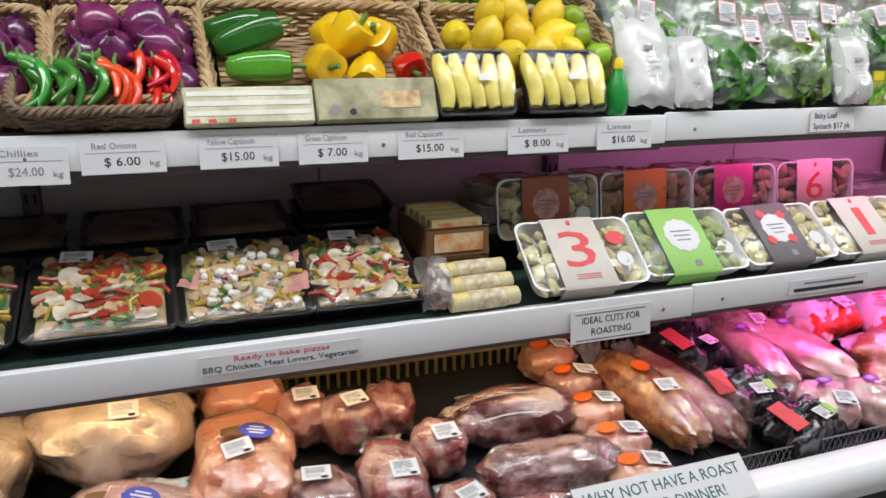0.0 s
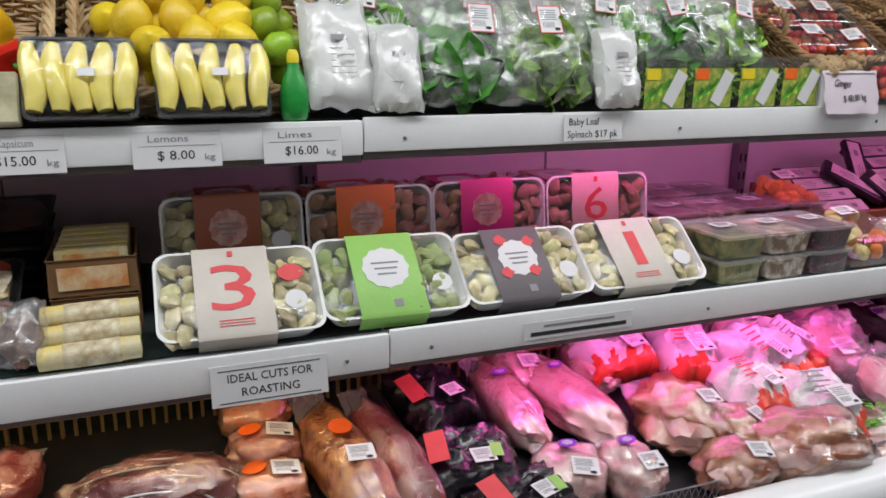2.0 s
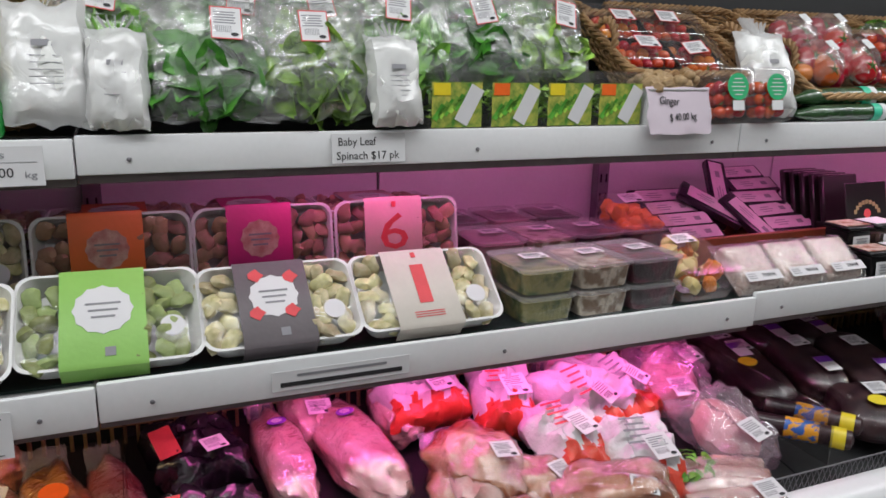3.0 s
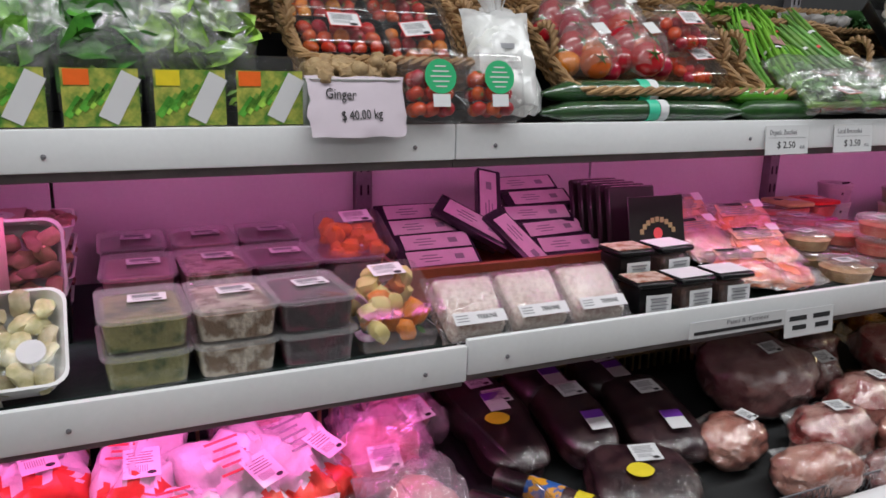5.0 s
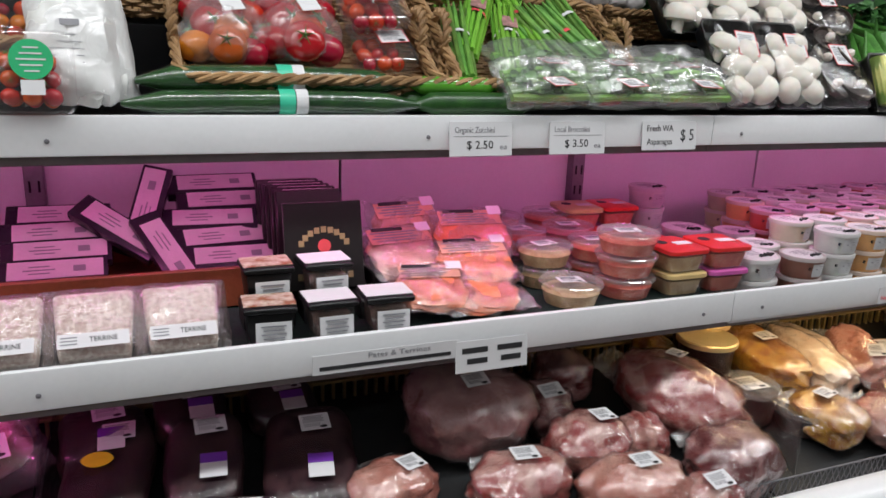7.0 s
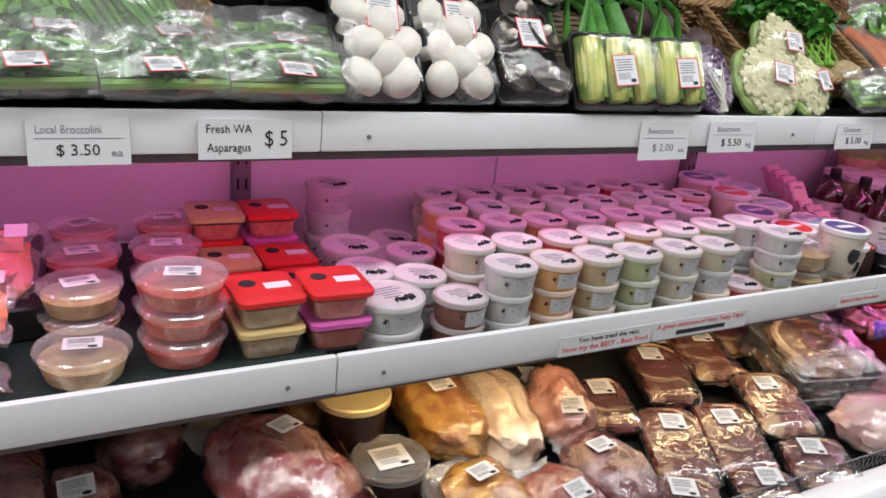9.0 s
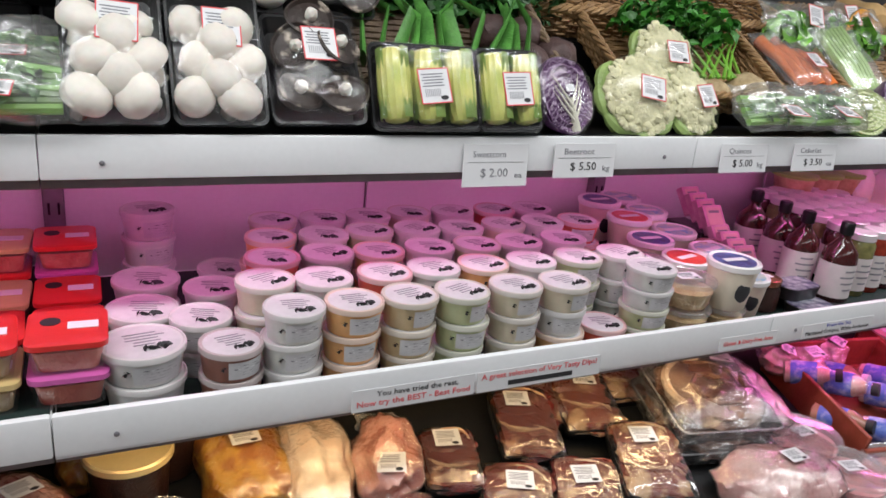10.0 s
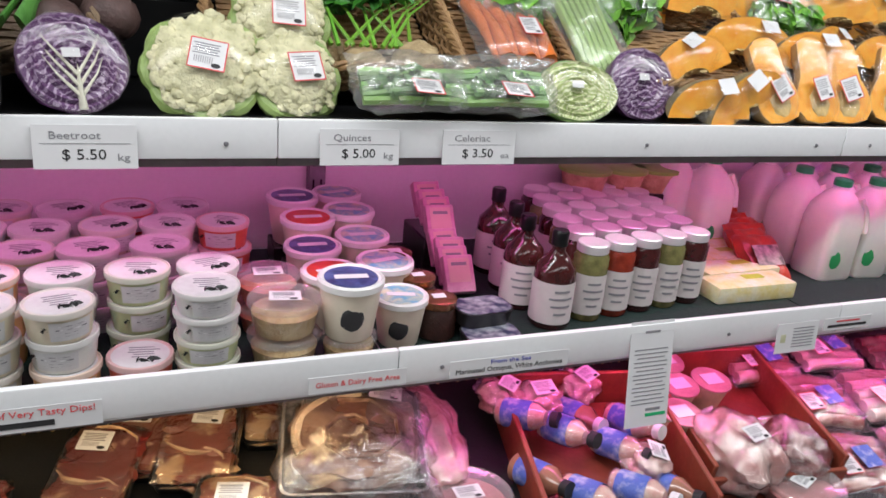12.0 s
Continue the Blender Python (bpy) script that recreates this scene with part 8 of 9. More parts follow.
CURED = meat("cured_bacon", (0.22, 0.045, 0.025), (0.55, 0.36, 0.20), 12, (0.43, 0.51))
DULL = meat("dull_pink_pork", (0.30, 0.12, 0.12), (0.42, 0.22, 0.21), 16)
VAC = film("vacuum_film", gloss=0.24, haze=0.012, rough=0.17, crinkle=0.7, scale=60)
TRAY_FILM = film("tray_film", gloss=0.26, haze=0.01, rough=0.16, crinkle=0.8, scale=30)
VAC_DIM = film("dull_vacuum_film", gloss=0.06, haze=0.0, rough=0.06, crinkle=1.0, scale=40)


def spot(parent, m, r, tone, label="blue oval sticker"):
    part("oval_sticker", lathe([(r, 0), (r, 0.0008)], 22, lobes=lambda a, i: 1 - 0.25 * abs(math.sin(a))), tone, parent, label, m)
    g = bmesh.new()
    for k in range(3):
        plate(r * (1.1 - 0.3 * abs(k - 1)), r * 0.12, 0.0005, g, (0, r * (0.3 - 0.28 * k)), 0.001)
    part("sticker_text", g, PAPER, parent, "", m)


def joint(x, y, rx, ry, rz, tone, label, seed, turn=0, tilt=10, name="meat_joint", group="wrapped meat joints", lab=True, blue=False, tie=False, power=2.4, lift=0.0, rough=0.16, off=(0.0, -0.2), net=None):
    """A wrapped joint of meat resting on the sloping deck."""
    th = empty(name, pose(x, y, deck_z(y) + rz * 0.93 + lift, tilt, 0, turn), label, "meat", group)
    part("meat", lump(rx, ry, rz, seed, rough, 2.2, 4, power=power, fine=0.08), tone, th)
    part("vacuum_film", lump(rx * 1.03, ry * 1.03, rz * 1.04, seed, rough, 2.2, 4, power=power, fine=0.09), VAC, th, "tight clear vacuum film")
    tail = cushion(rx * 1.3, ry * 0.5, 0.006, seed, 10, 6, 0.2, ruffle=0.006)
    part("film_tail", tail, FILM_SOFT, th, "loose film end", pose(0, ry * 1.08, 0, 20, 0, 0))
    nz = math.sqrt(max(0.1, 1 - off[0] ** 2 - off[1] ** 2)) * rz * (1.08 if power < 2.6 else 1.16)
    if lab:
        plain_sticker(th, pose(off[0] * rx, off[1] * ry, nz + 0.004, 24 * -off[1] * 1.2, 25 * off[0], RND.uniform(-14, 14)), 0.046, 0.034)
    if blue:
        spot(th, pose(rx * 0.3, ry * 0.12, rz * 1.04 + 0.005, -4, 10, -8), 0.029, INK_BLUE)
        part("dark_sticker", plate(0.03, 0.022, 0.0008), CARTON, th, "dark square sticker", pose(-rx * 0.22, ry * 0.2, rz * 1.04 + 0.004, -6, -8, 0))
    if tie:
        for k in range(5):
            yy = ry * (-0.7 + 0.35 * k)
            c = math.sqrt(1 - (yy / ry) ** 2)
            part("string", sweep([(rx * c * 1.03 * math.cos(a), yy, rz * c * 1.04 * math.sin(a)) for a in [math.pi * q / 10 for q in range(11)]], 0.0014, 5), PAPER, th, "white butcher's string")
    return th


# first bay: hams and roasts
joint(-0.20, 1.33, 0.125, 0.115, 0.075, PALE, "large pale wrapped poultry with a blue sticker", 1, 10, blue=True, power=2.2, off=(0.1, -0.5))
joint(-0.42, 1.30, 0.10, 0.11, 0.07, PALE, "large pale wrapped poultry with a blue sticker", 2, 0, blue=True, power=2.2)
joint(-0.19, 1.10, 0.13, 0.085, 0.055, PINKM, "pale pink wrapped poultry with a blue sticker", 3, -14, blue=True, power=2.2, lab=False)
joint(-0.42, 1.08, 0.10, 0.085, 0.055, PINKM, "pale pink wrapped poultry with a blue sticker", 33, 8, blue=True, power=2.2)
joint(0.025, 1.375, 0.074, 0.062, 0.06, HAMM, "orange-pink ham with a blue oval sticker", 4, 0, blue=True, power=3.2, lab=False)
joint(0.002, 1.18, 0.08, 0.11, 0.062, HAMM, "boxy orange-pink ham with a blue oval sticker", 5, -3, blue=True, power=3.4, off=(-0.1, -0.25))
joint(0.125, 1.31, 0.052, 0.055, 0.05, PORK, "wrapped pork roast with a white price label", 6, 5, power=2.6)
joint(0.20, 1.27, 0.052, 0.06, 0.052, LAMB, "wrapped lamb roast with a white price label", 7, 20, power=2.6)
joint(0.285, 1.30, 0.052, 0.058, 0.045, LAMB, "wrapped lamb roast with torn fat", 8, -15, lab=False)
joint(0.338, 1.165, 0.05, 0.05, 0.048, LAMB, "small wrapped rolled roast with a label", 9, 0, off=(0.1, -0.35))
joint(0.105, 1.09, 0.066, 0.06, 0.05, BEEF, "dark wrapped beef joint with a price label", 10, 4, off=(0, 0.1))
joint(0.235, 1.10, 0.056, 0.085, 0.052, LAMB, "wrapped rolled roast with a price label", 11, -4, off=(0.2, -0.35))
joint(0.335, 1.02, 0.05, 0.05, 0.04, LAMB, "small wrapped rolled roast with a label", 12, 6)
joint(0.50, 1.21, 0.128, 0.058, 0.052, BEEF, "long dark wrapped beef fillet in crinkled film", 13, -6, lab=False, tie=True, name="beef_fillet")
joint(0.51, 1.06, 0.128, 0.056, 0.05, BEEF, "long dark wrapped beef fillet in crinkled film", 14, -4, lab=False, name="beef_fillet")
joint(0.44, 0.995, 0.09, 0.03, 0.03, LAMB, "wrapped meat joint beside the front rim", 15, 0, lab=False)
FILM_P = [(0.675, 1.385), (0.678, 1.285), (0.672, 1.19), (0.668, 1.095), (0.66, 1.01)]
for k, (x, y) in enumerate(FILM_P):
    th = joint(x, y, 0.062, 0.046, 0.036, PORK if k % 2 else HAMM, "flat vacuum-packed red meat with an orange spot", 16 + k, 0, power=2.8, off=(0.42, 0.0), group="orange-spotted packs")
    part("orange_spot", lathe([(0.02, 0), (0.02, 0.0008)], 18, lobes=lambda a, i: 1 - 0.2 * abs(math.sin(a))), INK_ORANGE, th, "orange oval sticker", pose(-0.022, 0.012, 0.041, -5, -8, 0))
th = joint(0.80, 1.19, 0.052, 0.155, 0.05, ROLL, "long crumbed rolled roast in clear film", 22, 10, tilt=11, off=(0.1, -0.2), name="rolled_roast")
part("orange_spot", lathe([(0.02, 0), (0.02, 0.0008)], 18), INK_ORANGE, th, "orange sticker", pose(0.0, 0.04, 0.057))
joint(0.885, 1.19, 0.042, 0.15, 0.045, LAMB, "long pink rolled roast in clear film", 23, 10, tilt=11, lab=False, name="rolled_roast")

# second bay: black bags, pink rolls, chickens
BAGB = mat("black_shiny_bag", (0.012, 0.008, 0.014), 0.12, vary=0.3, bump=0.5, scale=25, coat=0.6)
for k, (x, y, w, d, t) in enumerate(((1.0, 1.33, 0.15, 0.17, 14), (1.0, 1.15, 0.16, 0.15, -10), (1.05, 1.04, 0.17, 0.11, 12))):
    th = put("black_food_bag", cushion(w, d, 0.075, 200 + k, 20, 22, 0.22, ruffle=0.01), BAGB, pose(x, y, deck_z(y) + 0.045, 14, 0, t), "crumpled glossy black food bag with bright creases", "food bag", "black food bags", )
    part("red_panel", plate(0.035, 0.07, 0.001), INK_RED, th, "red printed panel", pose(-w * 0.36, 0, 0.044, 0, -12, 0))
    if k:
        part("green_panel", plate(0.02, 0.03, 0.001), LIME_S, th, "green printed panel", pose(w * 0.25, -0.02, 0.046, 0, 6, 0))
    plain_sticker(th, pose(w * 0.1, -d * 0.2, 0.047, 0, 5, 8), 0.04, 0.032)
for k, (x, y, rx, ry, tn) in enumerate(((1.135, 1.28, 0.042, 0.12, 6), (1.26, 1.27, 0.055, 0.14, 14), (1.155, 1.08, 0.065, 0.06, -8), (1.265, 1.06, 0.05, 0.062, 10), (1.20, 1.39, 0.045, 0.08, 5))):
    th = joint(x, y, rx, ry, 0.045, PINKM, "pink wrapped chicken roll with a violet sticker", 30 + k, tn, name="chicken_roll", group="pink chicken rolls", lab=k > 1, off=(0.2, -0.5))
    spot(th, pose(0, ry * 0.35, 0.052, -12, 0, 8), 0.018, INK_PURPLE, "violet oval sticker")
joint(1.365, 1.36, 0.05, 0.08, 0.045, PINKM, "pink wrapped chicken roll", 36, 0, name="chicken_roll", group="pink chicken rolls", lab=False)
for k, (x, y, rx, ry, rz, tn) in enumerate(((1.435, 1.15, 0.078, 0.088, 0.06, 10), (1.46, 1.02, 0.072, 0.05, 0.045, 0), (1.62, 1.02, 0.11, 0.072, 0.058, -12), (1.53, 1.10, 0.06, 0.06, 0.045, 20))):
    th = joint(x, y, rx, ry, rz, GLAZE, "glazed orange-brown chicken portion in clear film", 40 + k, tn, name="glazed_chicken", group="glazed chickens", off=(0.35, -0.35), rough=0.25)
    part("white_skin", lump(rx * 0.6, ry * 0.55, rz * 0.5, 44 + k, 0.25, 2.5, 3, at=(-rx * 0.35, -ry * 0.45, rz * 0.25)), PINKM, th, "pale skin side")
PBAG = mat("white_printed_bag", (0.66, 0.65, 0.66), 0.25, vary=0.08, bump=0.5, scale=18, coat=0.3)
REDP2 = mat("red_bag_print", (0.68, 0.07, 0.04), 0.3, vary=0.15, bump=0.3, scale=18)
for k, (x, y, w, d, t, z, tl) in enumerate(((1.70, 1.24, 0.15, 0.2, 22, 0.05, 30), (1.41, 1.345, 0.17, 0.13, 4, 0.05, 24), (1.56, 1.30, 0.13, 0.17, -14, 0.05, 24), (1.80, 1.27, 0.14, 0.18, 30, 0.045, 26), (1.62, 1.17, 0.13, 0.17, 8, 0.04, 20), (1.74, 1.10, 0.14, 0.18, -10, 0.03, 26))):
    m = pose(x, y, deck_z(y) + z + 0.02, tl, 0, t)
    bm = cushion(w, d, 0.085, 210 + k, 22, 24, 0.2, ruffle=0.012)
    for f in bm.faces:
        c = f.calc_center_median()
        if c.y < -d * 0.22 + 0.012 * math.sin(c.x * 160):
            f.material_index = 1
    th = put("chicken_bag", bm, (PBAG, REDP2), m, "crumpled white bag with a red printed base", "chicken bag", "white and red chicken bags")
    plain_sticker(th, pose(w * 0.12, -d * 0.05, 0.056, -4, 6, 10), 0.05, 0.055)
    g = bmesh.new()
    for q in range(5):
        plate(w * (0.36 - 0.1 * (q % 2)), 0.004, 0.0006, g, (-w * 0.1, d * (0.30 - 0.07 * q)), 0.054)
    part("bag_print", g, INK_GREY if k % 2 else INK_RED, th)
PINKBAG = film("lilac_bag", tint=(1, 0.86, 0.95), gloss=0.16, haze=0.16, rough=0.15, crinkle=0.9, scale=24)
for k, (x, y, w, d, t) in enumerate(((1.95, 1.12, 0.16, 0.19, 10), (1.93, 1.27, 0.17, 0.2, -12), (1.76, 1.37, 0.16, 0.13, 6), (2.0, 1.37, 0.15, 0.14, 10))):
    th = empty("pink_poultry_bag", pose(x, y, deck_z(y) + 0.055, 26, 0, t), "pale poultry in a crumpled translucent bag", "poultry bag", "translucent poultry bags")
    part("poultry", lump(w * 0.4, d * 0.38, 0.035, 60 + k, 0.2, 2.5, 3), PINKM, th)
    part("loose_bag", cushion(w, d, 0.095, 220 + k, 20, 22, 0.2, ruffle=0.015), PINKBAG, th, "crumpled translucent bag")
    plain_sticker(th, pose(0.0, -0.04, 0.056, -6, 0, 5), 0.05, 0.05)
green_part = empty("vegetable_sausage_pack", pose(1.85, 1.0, deck_z(1.0) + 0.045, 16, 0, -16), "clear pack of pale sausages with green leaf and label", "sausage pack")
for k in range(5):
    part("sausage", sweep([(-0.085, -0.05 + 0.025 * k, 0), (0, -0.045 + 0.025 * k, 0.008), (0.085, -0.05 + 0.025 * k, 0)], 0.0135, 10), PINKM, green_part)
part("green_leaf", leaves(14, 0.05, 0.04, 0.01, 0.03, 61, centre=(-0.05, 0.04, 0.02)), GREEN_LEAF, green_part)
part("vacuum_film", cushion(0.2, 0.15, 0.05, 230, 14, 12, 0.1, ruffle=0.004), VAC, green_part, "clear vacuum film")
plain_sticker(green_part, pose(0.055, -0.03, 0.03, 0, 0, 14), 0.046, 0.042)

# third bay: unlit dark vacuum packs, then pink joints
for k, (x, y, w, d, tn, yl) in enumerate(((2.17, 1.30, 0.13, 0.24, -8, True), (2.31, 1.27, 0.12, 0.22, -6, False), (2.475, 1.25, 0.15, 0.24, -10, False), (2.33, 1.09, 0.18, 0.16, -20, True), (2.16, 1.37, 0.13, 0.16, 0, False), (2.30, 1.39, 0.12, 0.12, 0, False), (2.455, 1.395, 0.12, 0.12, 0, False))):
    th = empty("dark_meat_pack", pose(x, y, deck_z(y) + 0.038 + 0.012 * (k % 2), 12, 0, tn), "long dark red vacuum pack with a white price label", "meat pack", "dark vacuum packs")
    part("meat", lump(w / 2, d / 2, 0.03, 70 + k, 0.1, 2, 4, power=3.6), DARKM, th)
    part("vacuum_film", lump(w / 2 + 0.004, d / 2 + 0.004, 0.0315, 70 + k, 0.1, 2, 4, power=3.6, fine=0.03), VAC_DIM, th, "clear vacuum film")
    plain_sticker(th, pose(0.01, d * 0.22, 0.036, -2, 0, 6), 0.05, 0.042)
    if yl:
        part("yellow_sticker", lathe([(0.024, 0), (0.024, 0.0008)], 20, lobes=lambda a, i: 1 - 0.3 * abs(math.sin(a))), INK_YELLOW, th, "yellow oval sticker", pose(-0.012, -d * 0.05, 0.037))
    else:
        lb = part("violet_label", plate(0.04, 0.05, 0.0008), PAPER, th, "white and violet label", pose(0.015, -d * 0.22, 0.037))
        part("violet_band", plate(0.04, 0.02, 0.0008, at=(0, 0.016), z=0.0009), INK_PURPLE, lb)
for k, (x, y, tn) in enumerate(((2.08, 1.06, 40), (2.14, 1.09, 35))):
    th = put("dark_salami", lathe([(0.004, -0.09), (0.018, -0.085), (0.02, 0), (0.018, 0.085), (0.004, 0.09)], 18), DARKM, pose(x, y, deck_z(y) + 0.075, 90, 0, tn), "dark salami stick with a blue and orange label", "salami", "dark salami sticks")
    part("salami_band", lathe([(0.0207, -0.03), (0.0207, 0.03)], 18, cap=False), mat("blue_orange_label", (0.03, 0.12, 0.42), 0.4, vary=0.3, scale=60, second=(0.75, 0.35, 0.02), ramp=(0.48, 0.52)), th, "blue and orange label")
    part("salami_tip", lathe([(0.0207, 0.05), (0.0207, 0.075)], 18, cap=False), INK_YELLOW, th, "yellow band")
joint(2.585, 1.15, 0.075, 0.055, 0.042, PORK, "brown wrapped pork joint with a label", 80, 16, off=(0.4, 0))
joint(2.778, 1.29, 0.115, 0.10, 0.066, DULL, "large dull pink vacuum-packed joint with a label", 81, 0, power=3.0, off=(-0.05, -0.25))
joint(2.93, 1.27, 0.05, 0.055, 0.05, BEEF, "dark red wrapped joint with a label", 82, 0, off=(-0.1, -0.3))
joint(3.02, 1.36, 0.06, 0.06, 0.05, BEEF, "dark wrapped joint in shadow", 83, 0, lab=False)
joint(2.955, 1.16, 0.072, 0.062, 0.052, LAMB, "pink wrapped lamb joint with a label", 84, 6, off=(0.35, 0.05))
joint(2.79, 1.10, 0.09, 0.06, 0.05, LAMB, "pink wrapped lamb joint with a label", 85, 5, off=(0.05, 0.15))
joint(2.67, 1.03, 0.085, 0.05, 0.045, PORK, "wrapped pork joint beside the rim", 86, -8, lab=False)
joint(2.975, 1.04, 0.10, 0.06, 0.05, PORK, "pink wrapped pork joint with a label", 87, -4, off=(0.1, 0.1))
joint(2.83, 1.0, 0.07, 0.035, 0.035, BEEF, "red wrapped joint beside the rim", 88, 0)
joint(3.20, 1.22, 0.085, 0.13, 0.07, LAMB, "large pink lamb leg in crinkled film with a label", 89, 30, power=2.2, off=(0.25, 0.25))
joint(3.07, 1.15, 0.04, 0.05, 0.045, LAMB, "small fatty lamb piece in film", 90, 0, lab=False, rough=0.3)
joint(3.19, 1.05, 0.09, 0.07, 0.055, BEEF, "fresh red beef joint in film", 91, 10, lab=False)
joint(3.10, 1.0, 0.06, 0.04, 0.04, LAMB, "small wrapped joint beside the rim", 92, 0)

# fourth bay, warm lit: gold lidded tubs, marinated bags, steak trays
GOLDLID = mat("gold_lid", (0.72, 0.58, 0.30), 0.3, metal=0.35, vary=0.08, bump=0.02)
for k, (x, y, h, lid) in enumerate(((3.345, 1.315, 0.12, GOLDLID), (3.372, 1.21, 0.075, LIDS), (3.40, 1.40, 0.11, GOLDLID), (3.47, 1.15, 0.05, LIDS))):
    th = empty("sauce_tub", pose(x, y, deck_z(y)), "round dark sauce tub with a gold or clear lid", "sauce tub", "round sauce tubs")
    part("tub_body", lathe([(0.05, 0), (0.052, 0.003), (0.058, h - 0.012)], 26), CAVIAR, th)
    part("tub_lid", lathe([(0.059, h - 0.014), (0.064, h - 0.012), (0.064, h - 0.003), (0.061, h), (0.057, h - 0.003), (0.001, h - 0.003)], 26, cap=False), lid, th, "pale gold lid" if lid is GOLDLID else "frosted clear lid")
    if lid is LIDS:
        plain_sticker(th, pose(0, 0, h - 0.001), 0.06, 0.055)
MARI = meat("yellow_marinade", (0.66, 0.36, 0.05), (0.45, 0.16, 0.03), 20)
joint(3.285, 1.40, 0.04, 0.06, 0.04, MARI, "yellow marinated pack in film", 100, 0, lab=False)
joint(3.515, 1.32, 0.068, 0.11, 0.045, MARI, "yellow marinated meat pack with a white label", 101, 4, power=3.0, off=(0, 0.1))
joint(3.50, 1.12, 0.07, 0.07, 0.04, MARI, "yellow marinated meat pack in film", 102, 20, power=2.8, off=(0, 0.3))
joint(3.62, 1.29, 0.062, 0.12, 0.05, PALE, "brown marinated poultry in crinkled film", 103, -4, lab=False, rough=0.25)
joint(3.735, 1.26, 0.056, 0.085, 0.058, PORK, "lumpy pink meat joint in film", 104, -10, rough=0.28, off=(-0.1, -0.6))
joint(3.74, 1.10, 0.07, 0.085, 0.045, BEEF, "dark red diced meat in film with a label", 105, 15, off=(-0.1, 0.4))
joint(3.62, 1.07, 0.07, 0.07, 0.045, LAMB, "wrapped meat in crinkled film with a label", 106, 10)


FAT = meat("meat_fat", (0.62, 0.46, 0.28), (0.50, 0.30, 0.18), 30)


def steak_tray(x, y, w, d, turn, tone, lift=0.0, seed=0, tray=BLACK, tilt=11):
    th = empty("steak_tray", pose(x, y, deck_z(y) + lift, tilt, 0, turn) @ pose(0, -d / 2, 0), "marbled meat slices on a black tray under shiny film", "meat tray", "film-wrapped meat trays")
    part("tray", tray_bm(w, d, 0.03), tray, th, "black plastic tray")
    r = random.Random(seed + 50)
    for k in range(3):
        part("meat_slice", lump(w * 0.44, d * 0.22, 0.011, seed * 3 + k, 0.34, 3.2, 3, at=(r.uniform(-0.006, 0.006), d * (0.22 + 0.27 * k), 0.026 + 0.004 * k), power=3.4, fine=0.1), tone, th)
        yy = d * (0.22 + 0.27 * k)
        part("fat_rim", sweep([(w * 0.40 * math.cos(a) + r.uniform(-0.005, 0.005), yy + d * 0.17 * math.sin(a), 0.034 + 0.004 * k + r.uniform(-0.002, 0.002)) for a in [0.3 + 3 * k + 0.3 * q for q in range(8)]], lambda t: 0.0015 + 0.0045 * math.sin(math.pi * t), 6, None, 0.6), FAT, th, "pale fat edge")
    part("cling_film", shell([(w + 0.003, d + 0.003, 0.014, 0.022), (w + 0.003, d + 0.003, 0.014, 0.031), (w * 0.9, d * 0.92, 0.02, 0.044), (w * 0.6, d * 0.7, 0.02, 0.047)], d / 2, False, True), TRAY_FILM, th, "shiny cling film")
    plain_sticker(th, pose(RND.uniform(-0.01, 0.012), d * 0.74, 0.0495, 0, 0, RND.uniform(-8, 8)), 0.048, 0.04)


for k, (x, y, w, d, t, tone, lift) in enumerate(((3.86, 1.27, 0.105, 0.14, -14, STEAK, 0.0), (4.035, 1.31, 0.12, 0.18, -16, STEAK, 0.012), (4.19, 1.34, 0.125, 0.18, -14, CURED, 0.012), (3.93, 1.14, 0.125, 0.19, -24, STEAK, 0.0), (4.06, 1.12, 0.125, 0.19, -24, STEAK, 0.0), (4.215, 1.16, 0.13, 0.18, -20, CURED, 0.02), (3.85, 1.02, 0.125, 0.1, -20, STEAK, 0.0), (4.02, 1.0, 0.125, 0.08, -20, STEAK, 0.0), (4.10, 1.38, 0.11, 0.15, -14, CURED, 0.0), (4.33, 1.40, 0.13, 0.14, -8, CURED, 0.0), (4.19, 1.02, 0.14, 0.12, -20, STEAK, 0.0))):
    steak_tray(x, y, w, d, t, tone, lift, k)
FOILTRAY = mat("foil_tray", (0.60, 0.60, 0.62), 0.25, metal=0.7, vary=0.2, bump=0.3, scale=50)
